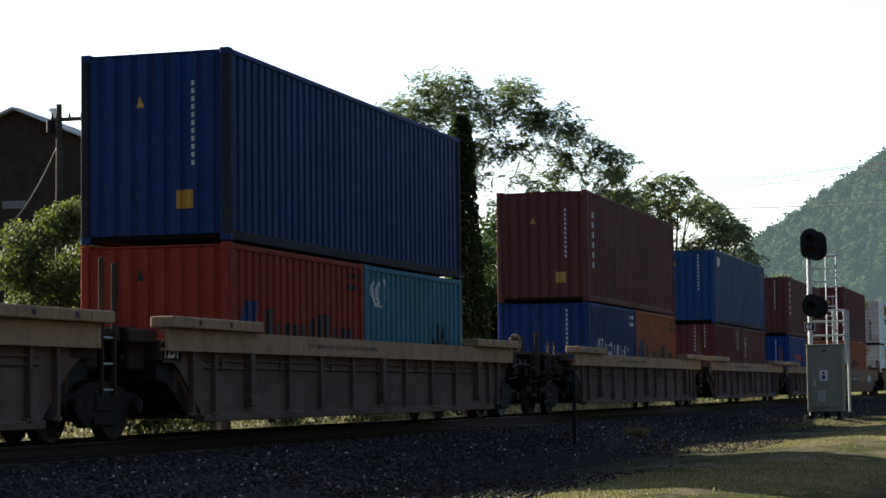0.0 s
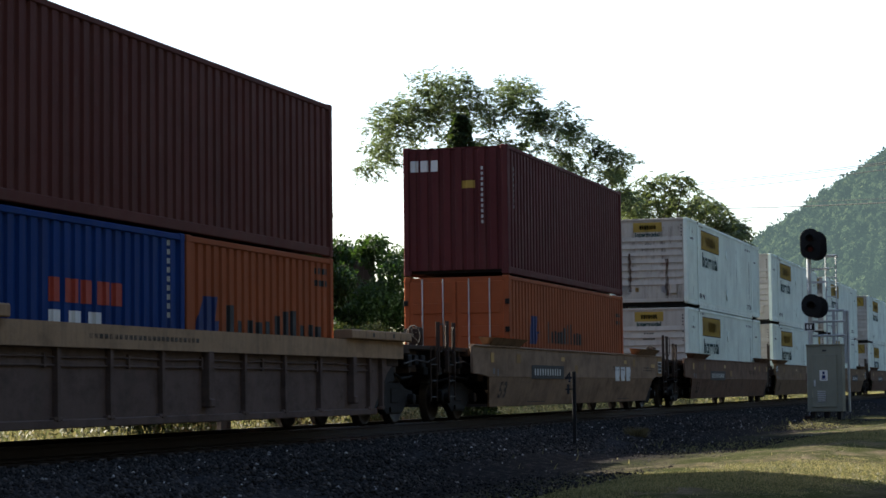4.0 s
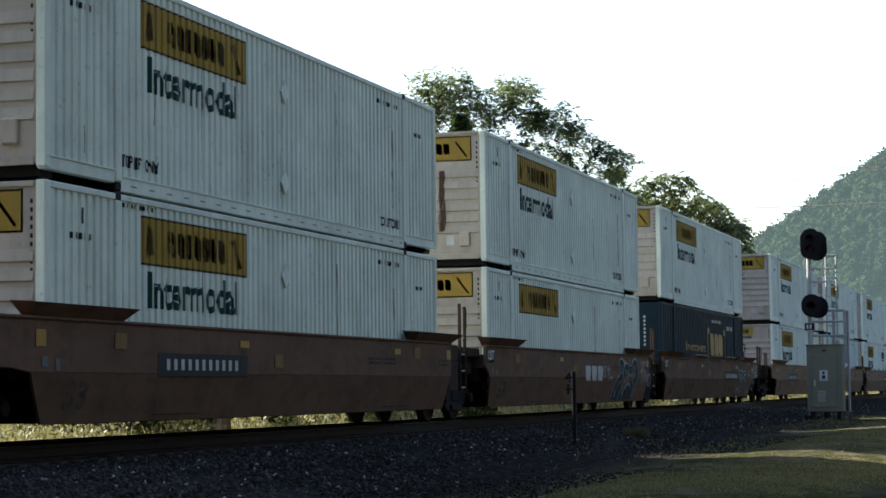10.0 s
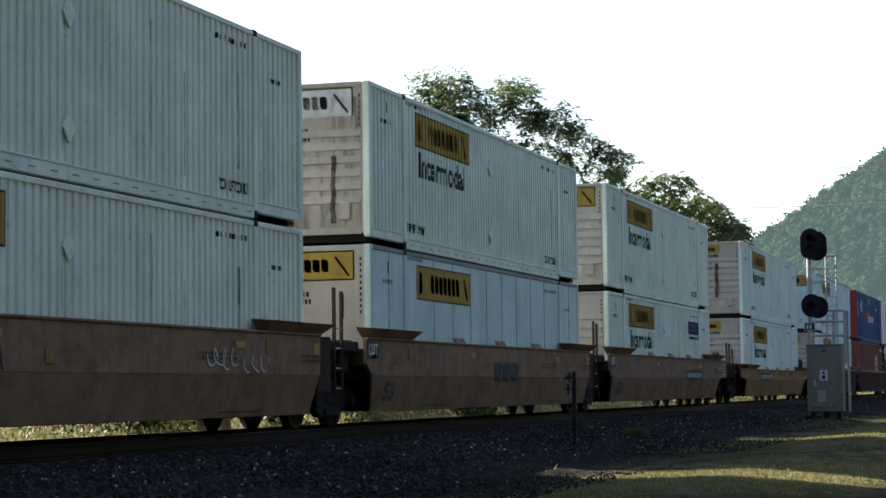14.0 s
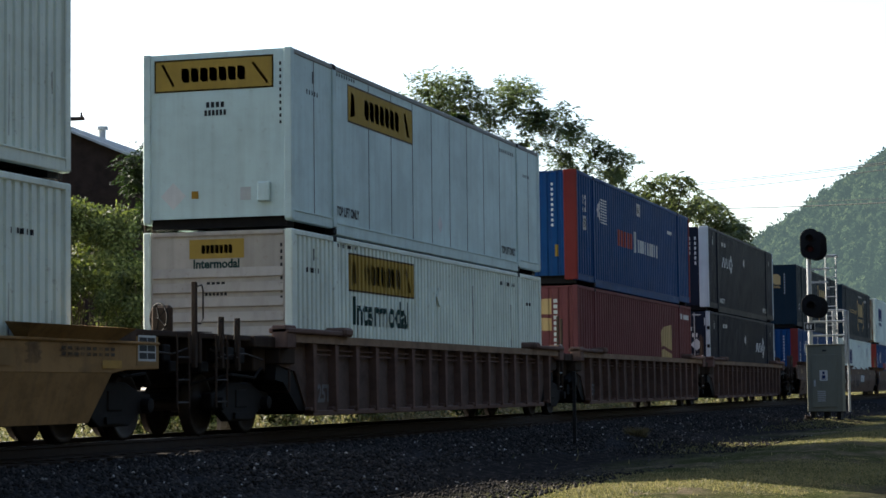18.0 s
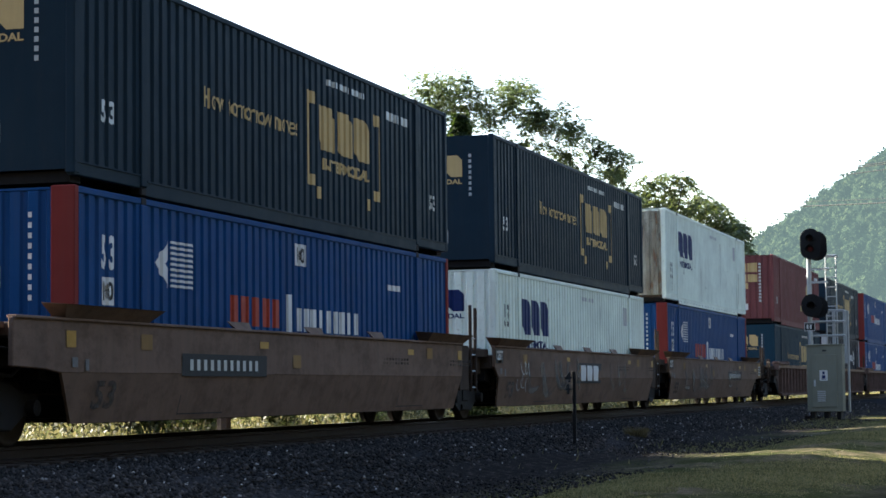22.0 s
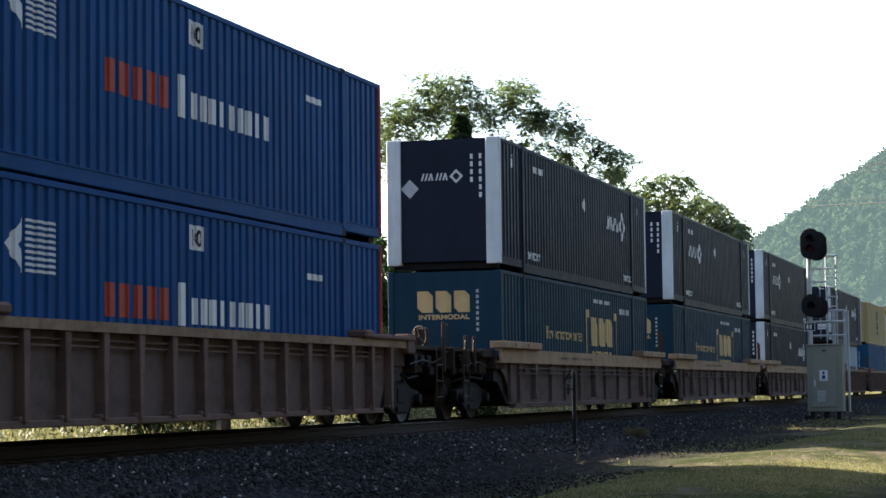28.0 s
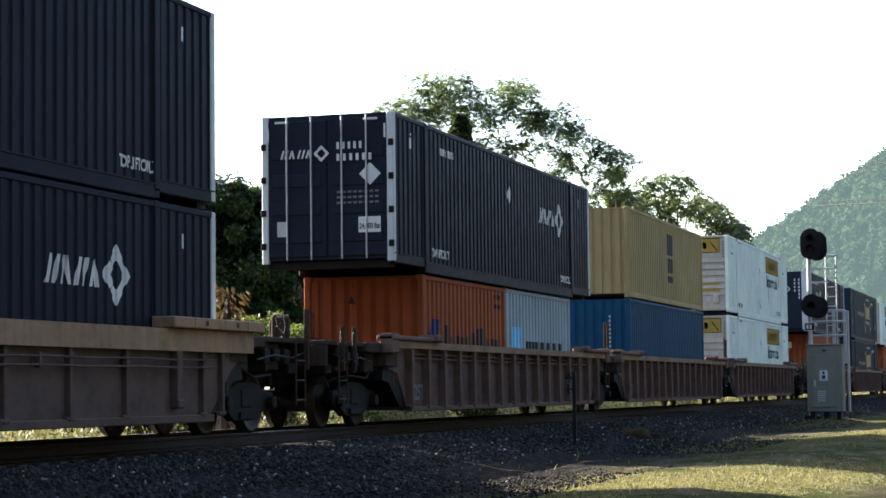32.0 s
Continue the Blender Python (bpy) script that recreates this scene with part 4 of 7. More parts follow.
def stack(cast=""):
    return dict(L=16.15, W=W53, H=2.896, col="stackblue", end="folded", post="post", post_w=0.33, rear="post",
                side_marks=[("globe_logo", ST_GLOBE, WHITE, "white striped globe logo"), ("faded_blocks", ST_RED, RED_INK, "faded red name blocks"), ("name_blocks", ST_WHITE, WHITE, "white name blocks"), ("white_box", ST_BOX, WHITE, ""), ("size_lettering", ST_53, WHITE, ""), ("size_number", ST_10, INK, "")],
                end_marks=[("size_lettering", at(words("53", 0.34, 0.44), -0.05, 2.22), WHITE, ""), ("white_box", rect(-0.3, 0.25, 1.62, 1.9), WHITE, ""), ("size_number", ST_END10, INK, ""), ("number_column", join(*[rect(0.63, 0.69, 2.5 - i * 0.13, 2.57 - i * 0.13) for i in range(9)]), WHITE, ""), ("label", rect(-0.2, 0.3, 0.75, 0.95), WHITE, ""), ("tag", join(rect(-0.15, 0.1, 0.5, 0.68), rect(0.72, 0.8, 0.7, 1.0)), REFLECT, "")],
                label="deep blue ribbed container with orange-red corner posts")


RW_LOGO = join(flat([(2.95, 1.95), (3.35, 2.1), (3.35, 1.55), (3.05, 1.5)]), flat([(3.45, 2.12), (4.7, 2.22), (4.7, 1.42), (3.45, 1.55)]), flat([(3.05, 1.42), (3.35, 1.45), (3.35, 0.95), (3.2, 1.0)]), flat([(3.45, 1.45), (4.7, 1.32), (4.7, 0.72), (4.05, 0.72), (3.45, 0.98)]))
RW_SMALL = blocks(0.83, 1.63, 0.8, 1.05, 3)
RW_BOX = join(rect(6.29, 6.6, 2.45, 2.62), bars(6.8, 7.8, 2.45, 2.6, 4))
RE_LOGO = join(flat([(-0.75, 2.3), (-0.4, 2.42), (-0.4, 2.2), (-0.75, 2.15)]), flat([(-0.32, 2.44), (0.15, 2.54), (0.15, 2.17), (-0.32, 2.2)]), flat([(0.2, 2.54), (0.6, 2.56), (0.6, 2.16), (0.2, 2.17)]), flat([(-0.68, 2.08), (-0.4, 2.1), (-0.4, 1.88), (-0.68, 1.98)]), flat([(-0.32, 2.1), (0.15, 2.08), (0.15, 1.75), (-0.32, 1.85)]), flat([(0.2, 2.08), (0.6, 2.06), (0.6, 1.75), (0.2, 1.75)]))


def redwin():
    return dict(L=16.15, W=W53, H=2.896, col="brickred", end="folded", side_marks=[("window_logo", RW_LOGO, CREAM, "cream four-pane logo"), ("small_logo", RW_SMALL, CREAM, ""), ("number_bars", RW_BOX, WHITE, ""), ("size_lettering", CS_53, GALV, "")],
                end_marks=[("window_logo", RE_LOGO, CREAM, "cream six-pane logo"), ("small_logo", blocks(-0.26, 0.24, 1.46, 1.72, 3), CREAM, ""), ("number_column", join(*[rect(0.66, 0.76, 2.45 - i * 0.14, 2.54 - i * 0.14) for i in range(12)]), GALV, ""), ("label", rect(-0.28, 0.2, 0.58, 0.84), WHITE, "")],
                label="faded red ribbed container with cream pane logo")


def iso(col, L=12.19, side=(), end=(), label="", kind="folded", H=2.591):
    return dict(L=L, W=2.438, H=H, col=col, end=kind, pitch=0.28, side_marks=list(side), end_marks=list(end), label=label, cast="col")


def col_marks(u, z1, n, w=0.05, step=0.125):
    return join(*[rect(u - w / 2, u + w / 2, z1 - i * step, z1 - i * step + step * 0.6) for i in range(n)])


E_NUM = col_marks(0.62, 2.35, 11, 0.05, 0.12)
E_TRI = flat([(-0.33, 2.05), (-0.17, 2.05), (-0.25, 2.22)])
E_YEL = rect(0.35, 0.62, 0.5, 0.78)
S_BIG = col_marks(-5.35, 2.2, 6, 0.12, 0.26)
S_NUM = col_marks(-5.5, 2.35, 8, 0.05, 0.12)
HL_LOGO = flat([(0.35, 1.1), (0.95, 1.1), (1.25, 1.4), (1.0, 1.4), (1.1, 1.75), (0.6, 1.75), (0.4, 1.45)])
HL_BARS = bars(1.7, 5.3, 1.15, 1.55, 11, 0.6, (1.25, 0.7, 0.75, 0.7, 0.75, 1.0, 1.2))
NUM20 = join(bars(2.2, 2.8, 2.3, 2.4, 5), bars(2.2, 2.8, 2.1, 2.2, 4))


def smooth_line(pts):
    """A curve through a few points."""
    fine = []
    for a, b, c_, d in zip([pts[0]] + pts[:-2], pts[:-1], pts[1:], pts[2:] + [pts[-1]]):
        for k in range(5):
            t = k / 5
            f = [0.5 * ((2 * q) + (r - p) * t + (2 * p - 5 * q + 4 * r - s) * t * t + (3 * q - p - 3 * r + s) * t ** 3) for p, q, r, s in zip(a, b, c_, d)]
            fine.append(f)
    return fine + [list(pts[-1])]


def stroke(*pts, w=0.016):
    """A sprayed line of even width through a few points (x, z)."""
    fine = smooth_line(list(pts))
    sides = []
    for i, p in enumerate(fine):
        q, r = fine[max(i - 1, 0)], fine[min(i + 1, len(fine) - 1)]
        dx, dz = r[0] - q[0], r[1] - q[1]
        n = max(math.hypot(dx, dz), 1e-6)
        sides.append((p[0] - dz / n * w, p[1] + dx / n * w, p[0] + dz / n * w, p[1] - dx / n * w))
    return join(*[flat([(a[0], a[1]), (a[2], a[3]), (b[2], b[3]), (b[0], b[1])]) for a, b in zip(sides[:-1], sides[1:])])


def oval(x, z, rx, rz, w=0.014, turns=14):
    return stroke(*[(x + rx * math.cos(i * 2 * math.pi / turns), z + rz * math.sin(i * 2 * math.pi / turns)) for i in range(turns + 1)], w=w)


def cross(x, z, r=0.08):
    return join(stroke((x - r, z - r), (x + r, z + r), w=0.013), stroke((x - r, z + r), (x + r, z - r), w=0.013))


def tags(x0, x1, z0, z1, rows, seed):
    """Rows of small sprayed letters that cannot be read."""
    rng = random.Random(seed)
    h = (z1 - z0) / rows
    out = []
    for r in range(rows):
        x = x0
        while x < x1 - 0.08:
            g = rng.uniform(0.12, 0.2)
            z = z0 + r * h + rng.uniform(-0.03, 0.03)
            if rng.random() < 0.4:
                out.append(oval(x + g * 0.45, z + h * 0.42, g * 0.38, h * 0.36, 0.011, 8))
            else:
                out.append(stroke(*[(x + g * rng.uniform(0, 0.9), z + h * k) for k in (0.05, 0.4, 0.6, 0.88)], w=0.011))
                out.append(stroke(*[(x + g * k, z + h * rng.uniform(0.1, 0.85)) for k in (0.0, 0.5, 0.95)], w=0.011))
            x += g
    return join(*out)


def scribble(x0, z0, n, h, step, seed, w=0.035):
    """A painted hand-drawn line."""
    rng = random.Random(seed)
    pts, x, ang = [], x0, 0.0
    for i in range(n * 2):
        x += step * rng.uniform(0.25, 0.7)
        ang += rng.uniform(0.9, 1.9)
        r = h * rng.uniform(0.25, 0.5)
        pts.append((x + 0.8 * r * math.cos(ang), z0 + h * 0.5 + r * math.sin(ang)))
    fine = smooth_line(pts)
    quads = [flat([(p[0] - w, p[1] - w), (p[0] + w, p[1] + w), (q[0] + w, q[1] + w), (q[0] - w, q[1] - w)]) for p, q in zip(fine[:-1], fine[1:])]
    return join(*quads)


def boxes20(a, b):
    """Two twenty-foot boxes end to end."""
    return [(a, -3.06), (b, 3.06)]


STD_END = [("number_column", E_NUM, GALV, ""), ("warning_triangle", E_TRI, YELLOW, "")]
hapag20 = iso("orange", 6.06, [("logo", at(HL_LOGO, -3.0, 0), BLUE_INK, "dark blue logo"), ("name_bars", at(bars(1.5, 5.6, 1.15, 1.55, 11, 0.6, (1.25, 0.7, 0.75, 0.7, 0.75, 1.0, 1.2)), -3.0, 0), INK, ""), ("number_bars", NUM20, INK, "")], [("warning_triangle", E_TRI, INK, "")], "orange twenty foot container with blue logo")
hapag_red = dict(hapag20, col="red", label="red twenty foot container with dark name bars")
safm20 = iso("navy", 6.06, [("script", join(scribble(-2.2, 1.15, 7, 0.55, 0.2, 3), scribble(-0.7, 1.1, 16, 0.5, 0.2, 7)), WHITE, "white hand-drawn script"), ("number_bars", NUM20, WHITE, "")], STD_END[:1], "navy blue twenty foot container with white script")
teal20 = iso("teal", 6.06, [("script", scribble(-2.6, 1.8, 6, 0.6, 0.12, 9, 0.03), WHITE, ""), ("dark_tag", scribble(1.0, 1.2, 7, 0.5, 0.16, 5, 0.05), INK, "")], [], "teal twenty foot container beside a red one")
blue20 = iso("deepblue", 6.06, [("faded_name", bars(-1.0, 1.2, 1.5, 1.8, 5, 0.8), RED_INK, ""), ("white_mark", bars(-1.0, 0.6, 1.1, 1.4, 3, 0.7), WHITE, ""), ("number_column", col_marks(2.55, 2.4, 9), GALV, "")], STD_END[:1], "blue twenty foot container with faded red name")
grey20 = iso("palegrey", 6.06, [("star_box", rect(-2.5, -1.7, 1.1, 1.75), SKYBLUE, "light blue square logo"), ("name_bars", bars(-1.2, 2.4, 1.05, 1.45, 6, 0.75), INK, "")], [], "pale grey-blue twenty foot container with dark name bars")
navy40 = dict(iso("navy", 12.19, [], STD_END + [("label", E_YEL, REFLECT, "")], "navy blue forty foot container, dull paint", H=2.896), rail="dirty_dark", post="dirty_dark")
brown40 = iso("rust", 12.19, [("name_column", S_BIG, GALV, "")], STD_END + [("label", E_YEL, YELLOW, "yellow label")], "brown-red forty foot container", H=2.896)
brown40b = iso("rust", 12.19, [("name_column", S_BIG, WHITE, "")], STD_END[:1], "brown-red forty foot container with white letter column")
blue40 = dict(iso("blue", 12.19, [("patch", flat([(-5.5, 2.0), (-5.0, 2.05), (-4.9, 2.3), (-5.4, 2.35)]), WHITE, "white sticker patch"), ("number_column", col_marks(5.5, 2.2, 8), GALV, "")], STD_END, "bright blue forty foot container"), rail="dirty_dark")
maroon40 = iso("maroon", 12.19, [("number_column", S_NUM, GALV, "")], [("logo_bars", bars(-1.05, -0.35, 2.35, 2.6, 3, 0.75), WHITE, ""), ("label", rect(0.15, 0.45, 1.95, 2.12), YELLOW, ""), ("number_column", E_NUM, GALV, "")], "dark maroon forty foot container", H=2.896)
brown20a = iso("maroon", 6.06, [("number_column", join(col_marks(1.5, 2.5, 8), col_marks(2.0, 2.5, 7)), GALV, "")], [("number_column", join(col_marks(0.45, 2.5, 8), col_marks(0.8, 2.5, 7)), GALV, "")], "maroon twenty foot container")
brown20b = iso("rust", 6.06, [("name_letter", at(words("G", 0.37, 0.31), -2.35, 2.045), GALV, "white stencilled letter"), ("name_letter", at(words("O", 0.37, 0.31), -2.35, 1.635), GALV, "white stencilled letter"), ("name_bar", rect(-2.51, -2.46, 1.1, 1.42), GALV, "part of a white letter"), ("number_bars", col_marks(2.4, 2.3, 6), GALV, "")], [], "brown twenty foot container with white letter column")
hapag40 = iso("orange", 12.19, [("logo", at(HL_LOGO, -4.6, 0.3), BLUE_INK, "dark blue logo"), ("name_bars", at(HL_BARS, -4.2, 0.3), INK, ""), ("number_bars", at(NUM20, 3, 0), INK, "")], [], "orange forty foot container with closed doors", "doors", 2.896)
ochre40 = iso("yellow", 12.19, [("name_column", join(rect(-0.25, 0.75, 1.55, 2.2), rect(-0.1, 0.7, 1.0, 1.45), rect(-0.1, 0.7, 0.7, 0.9)), INK, "dark name blocks")], [], "ochre yellow forty foot container")
blue40b = iso("darkblue", 12.19, [], STD_END[:1], "blue forty foot container under an ochre one", H=2.896)
orange40 = iso("orange", 12.19, [("logo", at(HL_LOGO, -4.6, 0.3), BLUE_INK, "")], [("label", rect(-0.2, 0.2, 2.2, 2.5), WHITE, "")], "orange forty foot container below a black one", H=2.896)
uline = [("navy_sign", rect(4.04, 6.0, 2.0, 2.42), BLUE_INK, "navy advert sign"), ("sign_bars", bars(4.35, 5.75, 2.1, 2.33, 5, 0.75), WHITE, ""), ("sign_line", bars(4.1, 5.95, 1.84, 1.93, 13, 0.7), BLUE_INK, "")]

# ---------------------------------------------------------------- well cars
HALF = 9.875


def wheel_pair():
    """Two flanged wheels on an axle, turning about y."""
    pr = [(0.0, 0.08), (0.62, 0.09), (0.66, 0.16), (0.68, 0.2), (0.70, 0.36), (0.675, 0.39), (0.675, 0.49), (0.70, 0.49), (0.715, 0.462), (0.80, 0.455), (0.81, 0.40), (0.775, 0.37), (0.755, 0.2), (0.80, 0.14), (0.82, 0.085), (1.02, 0.08), (1.02, 0.01)]
    full = [(-a, r) for a, r in pr[::-1]] + pr[1:]
    return lathe(full, 28)


def side_frame():
    o = [(-1.12, 0.62), (-1.12, 0.42), (-0.98, 0.36), (-0.75, 0.36), (-0.45, 0.2), (0.45, 0.2), (0.75, 0.36), (0.98, 0.36), (1.12, 0.42), (1.12, 0.62), (0.75, 0.66), (0.35, 0.78), (-0.35, 0.78), (-0.75, 0.66)]
    return prism(o, -1.08, -0.93, 0.015)


def build_trucks(parent, x):
    """A freight truck under one end of a car."""
    fr = cached("frame", side_frame)
    frm = cached("framem", lambda: moved(fr, Matrix.Rotation(math.pi, 4, "Z")))
    here = Matrix.Translation((x, 0, 0))
    bol = cached("bolster", lambda: join(boxes((-0.22, 0.22, -1.1, 1.1, 0.4, 0.68), (-0.35, 0.35, -0.3, 0.3, 0.66, 0.8), bevel=0.02), boxes((-0.3, 0.3, -1.12, -1.04, 0.24, 0.33), (-0.3, 0.3, 1.04, 1.12, 0.24, 0.33))))
    tr = part("truck", bol, BLACK_STEEL, parent, "black cast-steel freight truck", here)
    part("side_frame", fr, BLACK_STEEL, tr)
    part("side_frame", frm, BLACK_STEEL, tr)
    ws = cached("wheelset", lambda: smooth(wheel_pair()))
    cap = cached("cap", lambda: lathe([(-1.2, 0.05), (-1.19, 0.1), (-1.04, 0.11), (-1.04, 0.01)], 12))
    spring = cached("spring", lambda: join(*[lathe([(0.33, 0.06), (0.42, 0.06)] + [(0.33 + 0.02 * i, 0.05 + 0.015 * (i % 2)) for i in range(4)], 8, "z") for _ in range(1)]))
    for dx in (-0.89, 0.89):
        w = part("wheelset", ws, WHEEL_STEEL, tr, "steel wheel pair on its axle", Matrix.Translation((dx, 0, 0.457)))
        w["spin"] = 1
        part("bearing_cap", cap, BLACK_STEEL, tr, "", Matrix.Translation((dx, 0, 0.47)))
    part("spring_nest", cached("springs", lambda: join(*[moved(lathe([(0.32, 0.055), (0.345, 0.07), (0.37, 0.055), (0.395, 0.07), (0.42, 0.055)], 8, "z"), Matrix.Translation((k * 0.13, -1.0, 0))) for k in (-1, 0, 1)])), RAIL_STEEL, tr)
    return tr


def mirrored_x(me):
    me = me.copy()
    me.transform(Matrix.Scale(-1, 4, (1, 0, 0)))
    me.flip_normals()
    return me


def mirrored_y(me):
    me = me.copy()
    me.transform(Matrix.Scale(-1, 4, (0, 1, 0)))
    me.flip_normals()
    return me


SLOPE = 0.26  # how far the lower wall leans in, for each metre down


def slant_panel(xl, xr, bl, br):
    """The lower wall of a smooth-sided car, leaning in towards the rail."""
    v = [(xl, -1.495, 0.89), (xr, -1.495, 0.89), (br, -1.495 + 0.62 * SLOPE, 0.27), (bl, -1.495 + 0.62 * SLOPE, 0.27)]
    w = [(x, y + 0.04, z) for x, y, z in v]
    return mesh_of(v + w, [(3, 2, 1, 0), (4, 5, 6, 7), (0, 1, 5, 4), (1, 2, 6, 5), (2, 3, 7, 6), (3, 0, 4, 7)])


def flared_pad(x0, x1, z):
    """A container guide whose face leans out over the wall, with slanted ends."""
    lo = [(x0 + 0.28, -1.505, z), (x1 - 0.2, -1.505, z), (x1 - 0.2, -1.36, z), (x0 + 0.28, -1.36, z)]
    hi = [(x0, -1.67, z + 0.17), (x1, -1.67, z + 0.17), (x1, -1.33, z + 0.19), (x0, -1.33, z + 0.19)]
    lip = [(x0 - 0.01, -1.685, z + 0.172), (x1 + 0.01, -1.685, z + 0.172), (x1, -1.33, z + 0.2), (x0, -1.33, z + 0.2)]
    f = [(3, 2, 1, 0)]
    for k in (0, 4):
        f += [(k + i, k + (i + 1) % 4, k + 4 + (i + 1) % 4, k + 4 + i) for i in range(4)]
    return mesh_of(lo + hi + lip, f + [(8, 9, 10, 11)])


def ladder(n=4, z0=0.55, z1=2.3, w=0.36):
    rails = [boxes((-0.025, 0.025, -0.03, 0.03, z0, z1), bevel=0.008), boxes((w - 0.025, w + 0.025, -0.03, 0.03, z0, z1 - 0.05), bevel=0.008), tube([(w + 0.03, 0, z1 - 0.5), (w + 0.1, 0, z1 - 0.5), (w + 0.1, 0, z1 - 0.1), (w + 0.03, 0, z1 - 0.1)], 0.014, 6)]
    return rails, [tube([(0, 0, z0 + 0.08 + i * 0.33), (w, 0, z0 + 0.08 + i * 0.33)], 0.014, 6) for i in range(n)]


FAINT_INK = stain("worn_black_stencil", (0.05, 0.045, 0.04), 0.35, 0.55, (3, 3, 3), None, 0.8)


def well_car(kind, x, first, last, label, mat_key=None, plate=0, marks=()):
    """One unit of an articulated well car; its origin is on the railhead at the middle of the well."""
    paint_ = WELL[mat_key or kind]
    ob = thing("well_car", label, "railway car", "well cars of the train", (x, 0, 0))
    flip = lambda m, key: cached(("my", key), lambda: mirrored_y(m))

    def both(name, key, make, mat, label_=""):
        m = cached(key, make)
        a = part(name, m, mat, ob, label_)
        part(name, flip(m, key), mat, ob)
        return a
    drop = 0.25 if mat_key == "bright" else 0.0  # one car has lower sides
    tall_brake = kind == "smooth" and mat_key in ("dark", "grimy")  # some cars carry a large tank at the brake end
    if kind == "smooth":
        # the wall runs on over the truck at a coupled end and stops short of it at a shared one
        xl, xr = (-10.0 if first else -8.92), (10.2 if last else 8.3)
        left = [(xl, 1.53 - drop), (xl, 0.96), (-9.2, 0.93), (-8.8, 0.885)] if first else [(xl, 1.53 - drop), (xl, 1.1), (-8.62, 0.885)]
        right = [(8.8, 0.885), (9.2, 0.93), (xr, 0.95), (xr, 1.53 - drop)] if last else [(8.24, 0.885), (xr, 1.1), (xr, 1.53 - drop)]
        sill = both("side_wall", ("sm_up", drop, first, last), lambda: prism(left + right, -1.5, -1.43, 0.012), paint_, "flat steel side wall")
        both("lower_wall", ("sm_low", first, last), lambda: slant_panel(left[-1][0], right[0][0], -8.25, 8.45 if last else 8.16), paint_, "inward-sloping lower side wall")
        both("top_lip", ("sm_lip", drop, first, last), lambda: boxes((xl + 0.03, xr - 0.03, -1.53, -1.40, 1.515 - drop, 1.555 - drop), bevel=0.01), paint_)
        if not last:
            both("end_post", "sm_endpost", lambda: boxes((8.31, 8.95, -1.44, -1.36, 0.62, 1.52), bevel=0.012), WELL["gear"], "dark end plate set back from the wall")
        pad = flared_pad(-9.0, -6.2, 1.535 - drop)
    elif kind == "tan":
        both("top_chord", "tn_top", lambda: join(extrude_x([(-1.52, 1.20), (-1.52, 1.50), (-1.38, 1.50), (-1.38, 1.46), (-1.47, 1.46), (-1.47, 1.24), (-1.38, 1.24), (-1.38, 1.20)], -8.95, 8.95)), paint_, "deep tan top chord")
        sill = both("side_wall", "tn_wall", lambda: prism([(-8.9, 1.21), (-8.35, 0.95), (-7.55, 0.3), (7.55, 0.3), (8.35, 0.95), (8.9, 1.21)], -1.41, -1.37), WELL["web"], "stained lower side wall")
        both("bottom_chord", "tn_bot", lambda: boxes((-7.6, 7.6, -1.47, -1.3, 0.22, 0.33), bevel=0.012), WELL["web"])
        py = -1.505 if x > 0 else -1.43
        for pz in (1.09, 0.985):
            both("pipe", ("tn_pipe", py, pz), lambda: tube([(-7.5 + i * 1.25, py, pz - 0.012 * (i % 2)) for i in range(13)], 0.014, 6), WELL["web"], "thin brake pipe")
        clip = cached(("tn_clip", py), lambda: boxes((-0.03, 0.03, py - 0.02, py + 0.06, 0.95, 1.13), bevel=0.006))
        for rx in (-6.9, -4.6, -2.3, 0.05, 2.33, 4.67, 6.3):
            part("pipe_clip", clip, WELL["web"], ob, at=Matrix.Translation((rx, 0, 0)))
        rib = cached("tn_rib", lambda: join(prism([(-0.035, 0.3), (0.035, 0.3), (0.05, 1.21), (-0.05, 1.21)], -1.485, -1.40, 0.008), boxes((-0.11, 0.11, -1.48, -1.4, 0.31, 0.36), bevel=0.012)))
        big = cached("tn_bigrib", lambda: join(boxes((-0.09, 0.09, -1.53, -1.4, 0.5, 1.21), bevel=0.012), boxes((-0.09, 0.09, -1.55, -1.4, 0.42, 0.55), bevel=0.02)))
        for rx in (-8.0, -7.22, -4.31, -2.88, -1.32, 1.57, 3.19, 4.76, 7.22, 7.9):
            part("rib", rib, WELL["web"], ob, at=Matrix.Translation((rx, 0, 0)))
            part("rib", flip(rib, "tn_rib"), WELL["web"], ob, at=Matrix.Translation((rx, 0, 0)))
        for rx in (-5.93, 0.19, 6.3):
            part("post_bracket", big, WELL["web"], ob, at=Matrix.Translation((rx, 0, 0)))
        pad = join(*[boxes((a, b, -1.62, -1.28, 1.51, 1.665), bevel=0.015) for a, b in ((-9.0, -8.35), (-8.34, -7.5), (-7.49, -6.45), (-6.44, -5.75))])
    else:
        both("top_chord", "rb_top", lambda: extrude_x([(-1.52, 1.40), (-1.52, 1.53), (-1.36, 1.53), (-1.36, 1.49), (-1.48, 1.49), (-1.48, 1.40)], -8.95, 8.95), WELL["smooth"], "dusty brown top chord")
        sill = both("side_wall", "rb_wall", lambda: prism([(-8.9, 1.42), (-8.9, 1.05), (-8.15, 0.95), (-7.6, 0.28), (7.6, 0.28), (8.15, 0.95), (8.9, 1.05), (8.9, 1.42)], -1.36, -1.32), WELL["web"], "brown recessed side wall")
